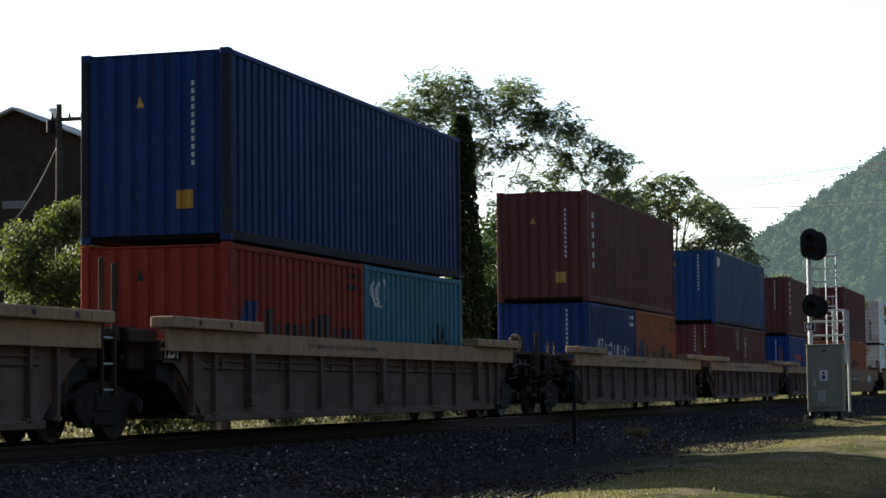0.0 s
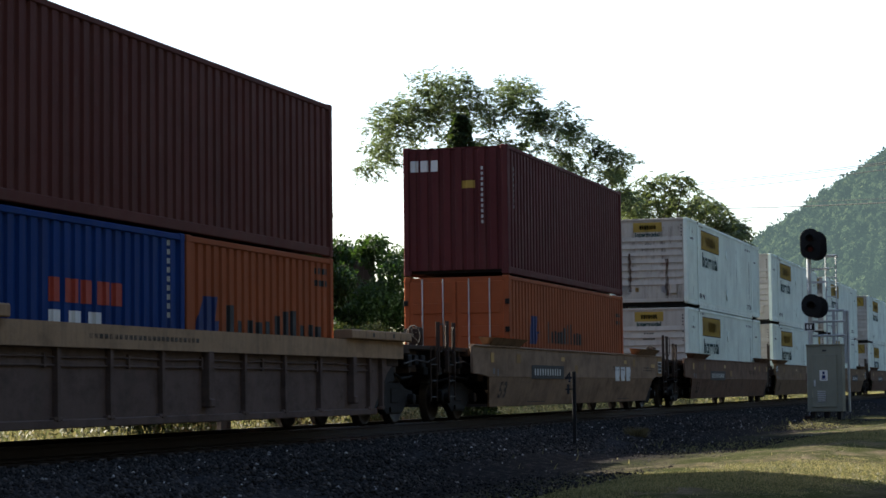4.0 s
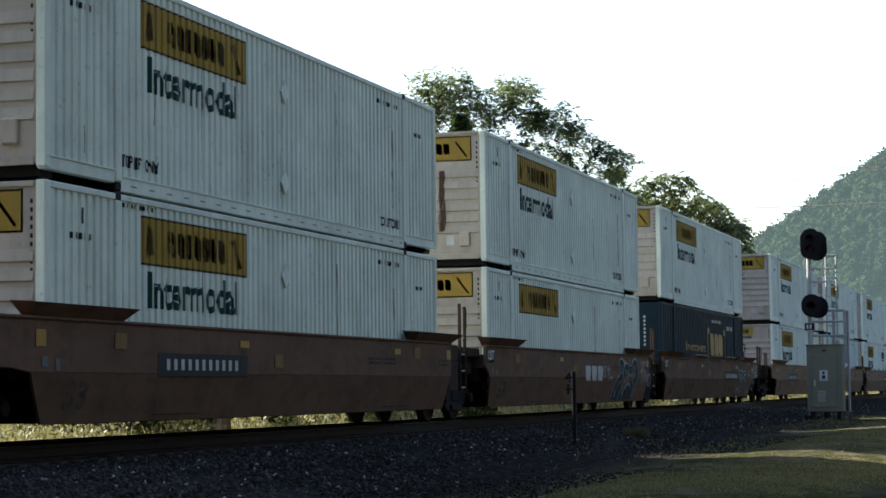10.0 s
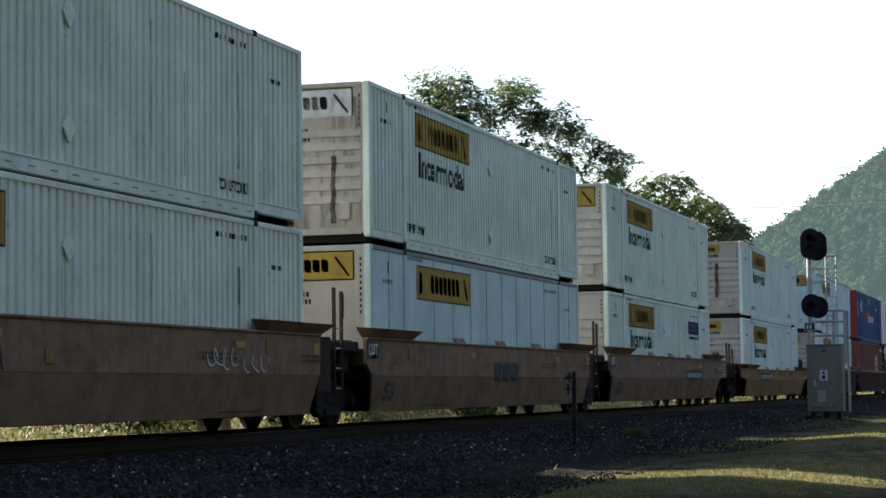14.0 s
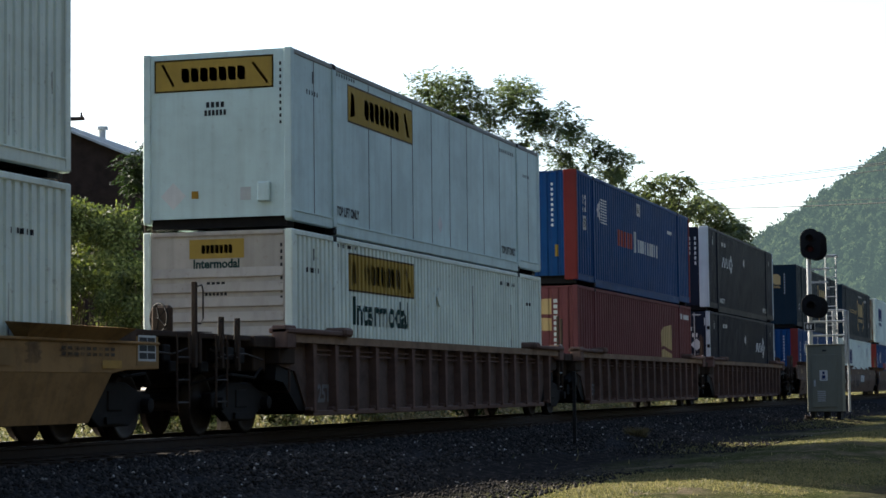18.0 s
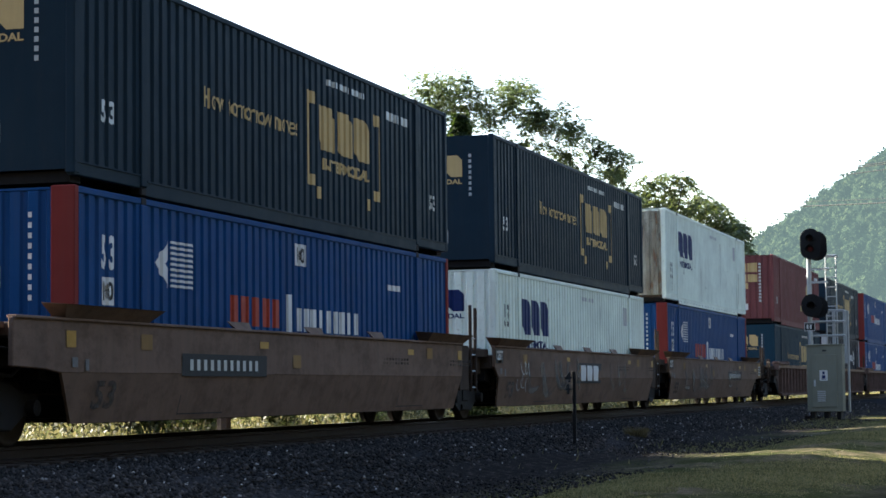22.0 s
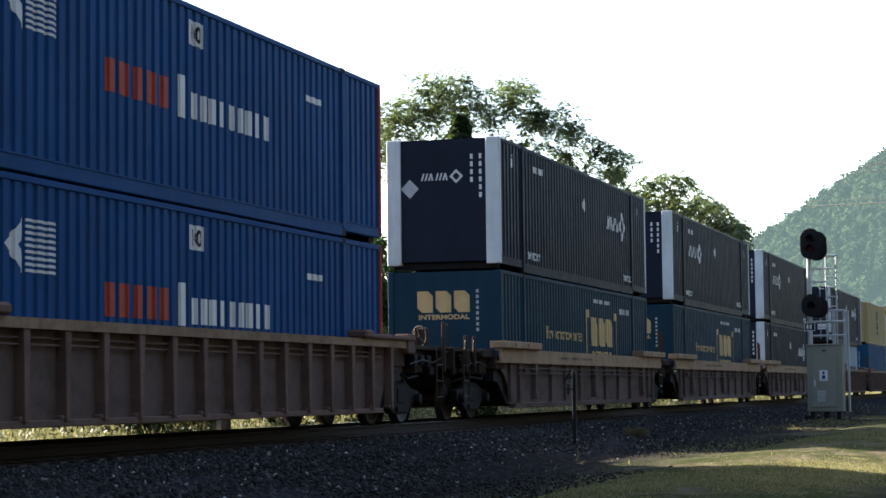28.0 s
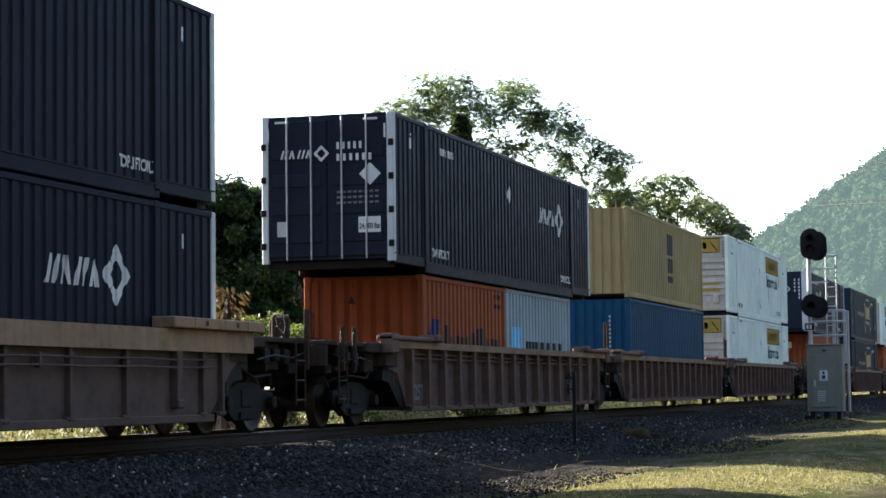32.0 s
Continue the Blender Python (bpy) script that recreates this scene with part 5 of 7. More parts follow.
        both("bottom_chord", "rb_bot", lambda: boxes((-7.6, 7.6, -1.46, -1.3, 0.24, 0.33), bevel=0.012), paint_)
        for pz in (1.22, 1.3):
            both("pipe", ("rb_pipe", pz), lambda: tube([(-7.6, -1.42, pz), (0, -1.42, pz - 0.01), (7.6, -1.42, pz)], 0.015, 6), paint_, "thin brake pipe")
        rib = cached("rb_rib", lambda: join(prism([(-0.045, 0.3), (0.045, 0.3), (0.085, 1.41), (-0.085, 1.41)], -1.50, -1.35, 0.01), boxes((-0.12, 0.12, -1.47, -1.35, 0.32, 0.38), bevel=0.015)))
        for i in range(16):
            rx = -7.6 + i * 1.04
            part("rib", rib, paint_, ob, at=Matrix.Translation((rx, 0, 0)))
            part("rib", flip(rib, "rb_rib"), paint_, ob, at=Matrix.Translation((rx, 0, 0)))
        pad = join(boxes((-9.0, -6.15, -1.58, -1.25, 1.535, 1.62), bevel=0.02), boxes((-6.5, -6.1, -1.63, -1.22, 1.53, 1.68), bevel=0.04), boxes((-9.0, -8.6, -1.56, -1.3, 1.3, 1.66), bevel=0.02))
    pm = cached(("pad", kind, drop), lambda: pad)
    pmx = cached(("padx", kind, drop), lambda: mirrored_x(pm))
    for m, k in ((pm, "pm"), (pmx, "pmx")):
        here = Matrix.Translation(((-0.45 if kind == "smooth" and not last else 0.15) if k == "pmx" else 0, 0, 0))
        part("guide_pad", m, paint_, ob, "raised container guide", here)
        part("guide_pad", flip(m, (k, kind, drop)), paint_, ob, "", here)
    if kind == "smooth" and x > 0:
        tab = cached(("tab", drop), lambda: mesh_of([(-0.3, -1.505, 1.555 - drop), (0.3, -1.505, 1.555 - drop), (0.42, -1.42, 1.66 - drop), (-0.42, -1.42, 1.66 - drop), (-0.3, -1.46, 1.555 - drop), (0.3, -1.46, 1.555 - drop)], [(0, 1, 2, 3), (5, 4, 3, 2), (0, 3, 4), (1, 5, 2), (1, 0, 4, 5)]))
        for tx in (-3.1, 0.0, 3.1):
            part("guide_tab", tab, paint_, ob, "small slanted guide on the lip", Matrix.Translation((tx, 0, 0)))
    if kind == "tan":
        # flat black square painted for the dark inside of each hole
        hole = cached("pad_hole", lambda: rect(-0.05, 0.05, 1.555, 1.625))
        for hx in (-8.1, -7.0, 7.0, 8.1):
            part("pad_hole", hole, INK, ob, "square hole in the guide", Matrix.Translation((hx, -1.624, 0)))
    # floor of the well and end frames
    part("well_floor", cached("wfloor", lambda: boxes((-7.0, 7.0, -0.25, 0.25, 0.27, 0.33), *[(a - 0.25, a + 0.25, -1.29, 1.29, 0.26, 0.34) for a in (-6.4, -3.2, 0, 3.2, 6.4)], (-7.3, 7.3, -1.29, -1.1, 0.26, 0.335), (-7.3, 7.3, 1.1, 1.29, 0.26, 0.335))), BLACK_STEEL, ob, "dark cross members in the well")
    bulk = cached("bulk", lambda: boxes((-8.95, -8.3, -1.42, 1.42, 1.06, 1.36), (-8.4, -8.3, -1.35, 1.35, 0.62, 1.1), (-9.7, -8.9, -0.45, 0.45, 0.86, 1.22), (-9.82, -8.93, -1.36, 1.36, 1.3, 1.48), (-9.5, -9.0, -1.2, -0.5, 0.95, 1.32), bevel=0.02))
    part("end_frame", bulk, WELL["gear"], ob, "end frame over the truck")
    part("end_frame", cached("bulkx", lambda: mirrored_x(bulk)), WELL["gear"], ob)
    sw = 1.27 if kind == "smooth" else 1.335
    skirt = cached(("skirt", sw), lambda: prism([(-8.9, 1.08), (-8.3, 1.0), (-7.5, 0.32), (-7.95, 0.34), (-8.6, 0.78), (-8.95, 0.82)], -sw, sw))
    part("bulkhead", skirt, BLACK_STEEL, ob, "dark sloped well end")
    part("bulkhead", cached(("skirtx", sw), lambda: mirrored_x(skirt)), BLACK_STEEL, ob)
    # running gear
    truck_x = [9.72] if last else [HALF]
    if first:
        truck_x.append(-9.72)
    for tx in truck_x:
        build_trucks(ob, tx)
    for sx, coupled in ((-1, first), (1, last)):
        s = Matrix.Diagonal((-sx, 1, 1, 1))
        if coupled:
            cp = cached(("coupler", sx), lambda: moved(boxes((-11.5, -9.6, -0.35, 0.35, 0.72, 1.0), (-11.5, -11.2, -1.2, 1.2, 0.92, 1.08), (-11.95, -11.3, -0.14, 0.14, 0.74, 0.98), bevel=0.02), s))
            part("coupler_deck", cp, BLACK_STEEL, ob, "coupler with its draft sill")
            dk = cached(("deck", sx), lambda: moved(boxes((-11.75, -9.84, -1.3, 1.3, 1.4, 1.48), (-11.75, -11.66, -1.3, 1.3, 1.05, 1.4), (-10.2, -10.1, -1.25, 1.25, 0.95, 1.4), (-10.9, -10.3, -1.15, -0.6, 0.98, 1.38), bevel=0.01), s))
            part("end_platform", dk, WELL["gear"], ob, "dark end walkway platform")
            sl = part("step_ladder", cached(("steps", sx), lambda: moved(join(tube([(-11.0, -1.4, 0.42), (-11.0, -1.4, 1.45)], 0.018, 6), tube([(-11.4, -1.4, 0.42), (-11.4, -1.4, 1.45)], 0.018, 6)), s)), WELL["gear"], ob, "steel step ladder below the platform")
            for k in range(3):
                part("rung", cached(("steprung", sx), lambda: moved(tube([(-11.0, -1.4, 0.5), (-11.4, -1.4, 0.5)], 0.014, 6), s)), WHEEL_STEEL, sl, at=Matrix.Translation((0, 0, 0.31 * k)))
            bp = cached(("brakepipe", sx), lambda: moved(tube([(-8.6, -1.1, 0.8), (-9.2, -1.2, 1.0), (-9.6, -1.25, 0.85), (-10.4, -1.2, 0.9), (-11.2, -0.9, 0.75), (-11.6, -0.4, 0.8)], 0.022, 6), s))
            part("brake_pipe", bp, BLACK_STEEL, ob, "brake pipe along the end")
            # square posts with grab irons, as this kind of car has them
            if kind == "smooth":
                posts = ((-11.0, 2.2), (-11.6, 2.18)) if sx > 0 else ((-11.05, 1.96), (-11.5, 1.98))
                posts = posts[1:] if drop else posts
            else:
                posts = ((-11.5, 1.95),) if sx > 0 else ((-10.6, 1.72), (-11.2, 1.72))
            for k, (px, top) in enumerate(posts):
                st = cached(("stan", kind, sx, k, px), lambda: moved(boxes((px - 0.035, px + 0.035, -1.43, -1.36, 0.98, top), bevel=0.008), s))
                sp_ = part("stanchion", st, WELL["gear"], ob, "rusty square upright")
                gi = cached(("grab", kind, sx, k, px), lambda: moved(tube([(px - 0.05, -1.42, top - 0.06), (px - 0.16, -1.44, top - 0.04), (px - 0.2, -1.44, top - 0.12), (px - 0.2, -1.44, top - 0.5), (px - 0.14, -1.43, top - 0.58), (px - 0.05, -1.42, top - 0.58)], 0.013, 6), s))
                part("grab_iron", gi, WHEEL_STEEL, sp_, "bent grab iron")
                part("stanchion", flip(st, ("stan", kind, sx, k, px)), WELL["gear"], ob)
            for k in range(3):
                jb_ = cached(("junction", sx, k), lambda: moved(boxes((-10.25 - k * 0.42, -10.0 - k * 0.42, -1.27, -1.1, 1.06 + 0.05 * (k % 2), 1.3), bevel=0.02), s))
                part("valve_box", jb_, BLACK_STEEL, ob, "small dark brake valve box")
            lever = cached(("lever", sx), lambda: moved(tube([(-9.5, -1.34, 1.12), (-10.2, -1.36, 1.2), (-10.9, -1.36, 1.16), (-11.5, -1.34, 1.25)], 0.016, 6), s))
            part("uncoupling_lever", lever, WHEEL_STEEL, ob, "bent uncoupling rod along the end")
            hose = cached(("hose", sx), lambda: moved(tube([(-11.3, -0.35, 0.8), (-11.6, -0.35, 0.55), (-11.85, -0.3, 0.45), (-12.0, -0.25, 0.55)], 0.028, 6), s))
            part("air_hose", hose, BLACK_STEEL, ob, "black rubber air hose")
            if sx > 0:
                # added to stop sun falling through the gap between coupled cars
                part("crossing_plate", cached("xplate", lambda: prism([(11.6, 1.483), (12.5, 1.493), (12.5, 1.503), (11.6, 1.495)], -1.28, 1.28)), WELL["gear"], ob, "thin plate added to block sun between the cars")
                bw = cached("bwheel", lambda: join(tube([(0.3 * math.cos(i * math.pi / 10), 0, 0.3 * math.sin(i * math.pi / 10)) for i in range(21)], 0.022, 6), *[tube([(0, 0, 0), (0.3 * math.cos(i * 1.257), 0, 0.3 * math.sin(i * 1.257))], 0.014, 5) for i in range(5)]))
                part("brake_wheel", bw, BLACK_STEEL, ob, "dark hand brake wheel", (Matrix.Translation((11.22, -0.62, 2.12)) @ Matrix.Rotation(radians(90), 4, "Z") @ Matrix.Scale(0.9, 4)) if tall_brake else (Matrix.Translation((11.5, -0.9, 1.68)) @ Matrix.Rotation(radians(60), 4, "Z") @ Matrix.Scale(0.68, 4)))
                gear = cached("gear", lambda: join(boxes((11.54, 11.68, -1.05, -0.75, 1.47, 1.86), bevel=0.04), boxes((11.54, 11.66, -0.96, -0.86, 1.3, 1.5), bevel=0.02)))
                part("brake_gear_case", gear, WELL["gear"], ob, "painted hand brake gear case", Matrix.Translation((-0.38, 0.28, 0.32)) if tall_brake else Matrix())
                if tall_brake:
                    tank = cached("big_tank", lambda: lathe([(9.0, 0.02), (9.03, 0.2), (9.12, 0.28), (11.0, 0.28), (11.09, 0.2), (11.12, 0.02)], 20, "x"))
                    part("air_tank", tank, WELL["gear"], ob, "large brown brake air tank", Matrix.Translation((0, -0.62, 1.84)))
                    saddle = cached("saddle", lambda: boxes((9.4, 9.5, -0.85, -0.4, 1.3, 1.72), (10.6, 10.7, -0.85, -0.4, 1.3, 1.72), bevel=0.01))
                    part("tank_saddle", saddle, WELL["gear"], ob, "steel saddle under the tank")
                else:
                    tank = cached("tank", lambda: lathe([(9.2, 0.02), (9.22, 0.15), (9.3, 0.2), (10.4, 0.2), (10.48, 0.15), (10.5, 0.02)], 16, "x"))
                    part("air_tank", tank, paint_, ob, "brake air tank", Matrix.Translation((0, 0.3, 1.5)))
        else:
            jt = cached(("joint", sx), lambda: moved(boxes((-9.95, -9.5, -0.4, 0.4, 0.82, 1.05), (-9.75, -9.6, -1.2, 1.2, 1.05, 1.14), bevel=0.02), s))
            part("joint", jt, BLACK_STEEL, ob, "articulated joint casting")
            if sx > 0:
                # added plate that shuts out sun above the shared joint
                part("crossing_plate", cached("gplate", lambda: prism([(9.7, 1.483), (10.35, 1.487), (10.35, 1.497), (9.7, 1.495)], -1.3, 1.3)), WELL["gear"], ob, "plate over the joint")
        # ladder at the corner
        if sx > 0 and not coupled:
            rails, rungs = cached("ladder", ladder)
            lm = Matrix.Translation(((-9.55 if sx < 0 else 9.15), -1.42, 0.05))
            lr = part("ladder", cached("lrails", lambda: join(*rails)), WELL["gear"], ob, "rusty steel end ladder", lm)
            for k, rg in enumerate(rungs):
                part("rung", rg, GALV, lr)
    # lettering and reflectors
    yw = -1.512 if kind == "smooth" else (-1.42 if kind == "tan" else -1.366)
    def mark(name, me, mat, lab=""):
        proud = {"logo_front": 0.008, "dark_graffiti": 0.003, "graffiti_fill": 0.004, "chalk_tag": 0.005, "faded_graffiti": 0.002, "graffiti": 0.008}.get(name, 0.0)
        me = moved(me, Matrix.Translation((0, yw - proud, 0)))
        if kind == "smooth":
            for v in me.vertices:  # follows the slope of the lower wall
                v.co.y += max(0.0, 0.89 - v.co.z) * SLOPE
        part(name.replace("_front", ""), me, mat, ob, lab)
    if kind == "smooth":
        rf = cached("refl", lambda: rect(-0.17, 0.17, -0.05, 0.05))
        for rx in (-2.3, 4.9):
            part("reflector", rf, REFLECT, ob, "amber reflector", Matrix.Translation((rx, yw, 1.33 - drop)))
        if plate:
            mark("number_plate_panel", rect(-5.3, -2.2, 0.86, 1.17) if plate < 0 else rect(2.2, 5.3, 0.86, 1.17), FAINT_INK if mat_key in ("dark", "grimy") and plate > 0 else INK)
            a = -5.15 if plate < 0 else 2.35
            part("number_bars", moved(bars(a + 0.1, a + 2.7, 0.94, 1.09, 11, 0.45), Matrix.Translation((0, yw - 0.005, 0))), GALV, ob)
        for px_, pz_ in ((-6.6, 1.2 - drop), (-1.1, 1.0), (5.9, 1.22 - drop)):
            mark("paint_patch", rect(px_, px_ + 0.34, pz_, pz_ + 0.2), PATCH, "less faded patch of paint")
        if last:
            pl = part("data_plate", cached(("dplate", drop), lambda: boxes((9.5, 10.16, -1.506, -1.5, 0.99, 1.5 - drop * 0.5))), PATCH, ob, "pale plate with a stencilled table")
            part("data_frame", cached(("dframe", drop), lambda: moved(rect(9.54, 10.08, 1.05, 1.39), Matrix.Translation((0, -1.509, 0)))), GALV, pl, "white painted frame")
            part("data_table", cached(("dtable", drop), lambda: moved(join(*[rect(9.57 + 0.25 * i, 9.8 + 0.25 * i, 1.08 + 0.1 * j, 1.16 + 0.1 * j) for i in range(2) for j in range(3)]), Matrix.Translation((0, -1.512, 0)))), INK, pl)
            mark("reflector_bar", rect(8.5, 9.05, 1.2 - drop, 1.3 - drop), REFLECT, "long amber reflector")
        else:
            mark("reflector_bar", rect(7.95, 8.2, 1.22 - drop, 1.4 - drop), REFLECT, "square amber reflector")
        mark("reflector_bar", rect(-8.7, -8.45, 1.2 - drop, 1.4 - drop), REFLECT, "square amber reflector")
        mark("paint_patch", rect(-8.55, -8.4, 0.96, 1.08), PLATE_GREY, "small pale stencil patch")
        mark("paint_patch", rect(-8.2, -8.1, 0.92, 1.06), PLATE_GREY, "small pale stencil patch")
        for wx in (-5.2, 4.4):
            mark("weld_line", flat([(wx, 0.6), (wx, 0.34), (wx + 1.6, 0.34), (wx + 1.6, 0.355), (wx + 0.02, 0.355), (wx + 0.02, 0.6)]), INK, "dark seam on the lower wall")
        if not drop:
            mark("size_lettering", at(words("53", 0.36, 0.62), -7.55, 0.62), FAINT_INK)
        mark("small_stencil", join(*[bars(-4.9 + j * 4.1, -3.4 + j * 4.1, 1.1 + k * 0.07, 1.14 + k * 0.07, 9) for j in (2, 3) for k in range(2)]), FAINT_INK)
    elif kind == "tan":
        part("stencil", moved(bars(-3.6, -0.2, 1.32, 1.38, 24), Matrix.Translation((0, -1.524, 0))), FAINT_INK, ob)
    else:
        mark("size_lettering", at(words("25T", 0.3, 0.6), -6.85, 0.6), PLATE_GREY)
    if not first:
        pz = 1.35 if kind == "smooth" else 1.2
        mark("tonnage_panel", rect(-8.9, -8.3, pz - 0.16, pz + 0.12), INK)
        part("tonnage_lettering", moved(at(words("125T", 0.2, 0.5), -8.6, pz), Matrix.Translation((0, yw - 0.005, 0))), WHITE, ob, "white stencilled lettering")
    for nm, me, mat, lab in marks:
        mark(nm, me, mat, lab)
    return ob


def logo3(x, z0=0.82, z1=1.2):
    return blocks(x, x + 2.1, z0, z1, 3)


LIMB1 = [(3.53, 0.36), (3.8, 0.72), (3.95, 0.9), (4.18, 0.98), (4.17, 1.22), (4.28, 1.38), (4.5, 1.42), (4.75, 1.36), (4.87, 1.24)]
LIMB2 = [(4.5, 0.32), (4.66, 0.75), (4.7, 1.07), (4.87, 1.24), (5.1, 1.3), (5.35, 1.29)]
LIMB3 = [(5.45, 1.14), (5.3, 0.95), (5.28, 0.76), (5.06, 0.6), (4.92, 0.32)]
LIMB4 = [(5.15, 0.62), (5.34, 0.73), (5.6, 0.74), (5.84, 0.66)]
LIMB5 = [(6.09, 0.72), (5.94, 0.93), (5.86, 1.15), (5.92, 1.33), (6.2, 1.43), (6.48, 1.39), (6.62, 1.25), (6.62, 0.92), (6.42, 0.6), (6.25, 0.33)]
GRAF1_FILL = flat([tuple(p) for p in smooth_line(LIMB1)] + [(5.1, 1.29), (5.38, 1.27), (5.6, 1.38), (5.72, 1.2), (5.86, 1.25)] + [tuple(p) for p in smooth_line(LIMB5[3:])] + [(4.0, 0.32)])
GRAF1 = join(*[stroke(*p, w=0.02) for p in (LIMB1, LIMB2, LIMB3, LIMB4, LIMB5)], stroke((5.38, 1.28), (5.5, 1.22), (5.58, 1.4), (5.66, 1.24), (5.78, 1.26)), stroke((5.3, 0.98), (5.5, 1.02), (5.75, 0.95)),
             stroke((3.95, 0.4), (4.1, 0.66), (4.28, 0.8), (4.4, 0.76)), stroke((4.0, 0.36), (4.02, 0.6)), stroke((6.15, 0.4), (6.2, 0.62), (6.3, 0.78)),
             cross(5.06, 1.05), cross(4.98, 0.83), cross(4.84, 0.58), oval(4.46, 1.13, 0.1, 0.1), oval(6.18, 1.1, 0.1, 0.13),
             tags(7.0, 7.8, 1.0, 1.42, 2, 61), tags(7.1, 8.2, 0.78, 1.05, 1, 62), oval(8.3, 0.85, 0.16, 0.17), oval(2.3, 1.05, 0.16, 0.13), oval(2.95, 1.0, 0.14, 0.14),
             stroke((1.48, 0.92), (1.9, 1.0), (1.92, 1.2), (2.1, 1.02), (2.5, 1.2), (2.75, 1.08), (2.85, 1.22)), stroke((3.0, 0.88), (3.2, 0.92), (3.42, 0.8), (3.46, 0.6)))
STAR = [(5.0, 1.42), (5.3, 1.3), (5.72, 1.17), (5.95, 1.45), (6.12, 1.62), (6.16, 1.4), (6.22, 1.15), (6.6, 1.18), (7.0, 1.2), (7.1, 1.1), (6.85, 1.1), (6.5, 0.98), (6.22, 0.86), (6.26, 0.7), (6.2, 0.5), (5.98, 0.43), (6.08, 0.62), (6.02, 0.76), (5.7, 0.6), (5.27, 0.47), (5.6, 0.66), (5.77, 0.88), (5.68, 1.06), (5.3, 1.2), (5.0, 1.42)]
GRAF2_FILL = flat([tuple(p) for p in STAR[:-1]])
GRAF2 = join(*[stroke(*STAR[a:b + 1], w=0.015) for a, b in ((0, 2), (2, 4), (4, 6), (6, 8), (8, 12), (12, 15), (15, 17), (17, 19), (19, 22), (22, 24))], oval(5.95, 1.02, 0.26, 0.22), oval(5.97, 1.0, 0.17, 0.09, 0.011), oval(5.97, 1.0, 0.06, 0.06, 0.011),
             stroke((6.6, 0.98), (6.8, 1.08), (7.05, 1.06)), stroke((6.75, 0.85), (6.9, 0.9), (6.85, 0.75), (6.98, 0.86)),
             stroke((7.41, 1.3), (7.48, 1.47), (7.8, 1.5), (8.05, 1.48)), stroke((7.61, 1.06), (7.7, 1.18), (7.95, 1.2), (8.1, 1.08), (7.61, 1.06)), stroke((8.15, 1.15), (8.25, 0.9), (8.15, 0.65), (7.85, 0.4), (7.55, 0.45), (7.45, 0.66), w=0.012),
             stroke((8.45, 1.15), (9.1, 1.48), w=0.014), stroke((9.1, 1.46), (8.95, 1.1), (8.75, 0.8), w=0.014), stroke((8.75, 0.8), (8.5, 1.1), (9.0, 1.15), w=0.014), tags(9.05, 9.46, 0.72, 1.4, 4, 63), oval(8.85, 0.66, 0.13, 0.14))
CHALK2 = join(tags(3.35, 5.0, 0.44, 0.76, 1, 64), tags(3.5, 5.0, 0.42, 0.7, 1, 65), stroke((2.6, 0.54), (3.2, 0.54)))
ARCS2 = join(stroke((-4.14, 1.3), (-4.1, 1.48), (-3.6, 1.38), (-3.2, 1.26)), stroke((-3.22, 1.3), (-3.1, 1.46), (-2.85, 1.48), (-2.55, 1.34)), stroke((-2.55, 1.34), (-2.4, 1.47), (-2.1, 1.48), (-1.75, 1.38), (-1.5, 1.15), (-1.35, 0.95)), stroke((-2.17, 1.28), (-2.15, 1.05), (-2.0, 0.9), (-1.87, 0.92), (-1.86, 1.15)),
             stroke((-1.7, 1.47), (-1.1, 1.36), (-0.58, 1.22), (-0.24, 1.0), (-0.28, 0.84), (-0.45, 0.73)))
RUNS2 = join(*[flat([(a, 0.95), (a + 0.14, 0.95), (a + 0.1, 0.4), (a - 0.04, 0.4)]) for a in (-4.0, -2.9, -0.95, -0.35)], flat([(-2.14, 1.26), (-1.9, 1.2), (-1.88, 0.95), (-2.02, 0.92)]))
GUIDES2 = join(*[extrude_x([(0.04, 1.545), (-0.09, 1.66), (-0.05, 1.69), (0.08, 1.575)], a, a + 2.05) for a in (-3.82, -0.74, 2.4, 5.4)])
GRAF3 = join(scribble(-6.6, 0.45, 7, 0.95, 0.62, 41, 0.07), scribble(-5.2, 0.4, 8, 1.0, 0.5, 42, 0.06), scribble(-3.6, 0.5, 6, 0.85, 0.55, 43, 0.06), scribble(2.2, 0.5, 7, 0.85, 0.5, 44, 0.05))
GRAF4 = join(scribble(-7.2, 0.55, 6, 0.4, 0.2, 45, 0.012), scribble(-7.0, 0.9, 6, 0.35, 0.18, 46, 0.012))
PATCH = paint("unfaded_yellow_brown_patch", (0.31, 0.195, 0.09), 0.6, 0.2, 0.3)
FADED = stain("faded_mural_paint", (0.2, 0.2, 0.18), 0.3, 0.62, (2.2, 2.2, 1.6), None, 0.55)
RED_FADED = stain("faded_red_marking", (0.16, 0.04, 0.025), 0.2, 0.5, (3, 3, 3), None, 0.75)
FADED_WHITE = stain("worn_white_spray_paint", (0.4, 0.47, 0.5), 0.2, 0.45, (3, 3, 3), None, 0.85)
BLACK_SPRAY = stain("black_spray_paint", (0.012, 0.02, 0.026), 0.15, 0.4, (2, 2, 2), None, 0.85)
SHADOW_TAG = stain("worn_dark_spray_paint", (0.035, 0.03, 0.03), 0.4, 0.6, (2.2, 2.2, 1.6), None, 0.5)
GRAF5 = scribble(-6.6, 0.85, 16, 0.6, 0.42, 51, 0.035)
GRAF6 = join(scribble(3.6, 0.95, 9, 0.35, 0.14, 54, 0.012), scribble(5.0, 0.9, 8, 0.3, 0.14, 55, 0.011))

TRAIN = []
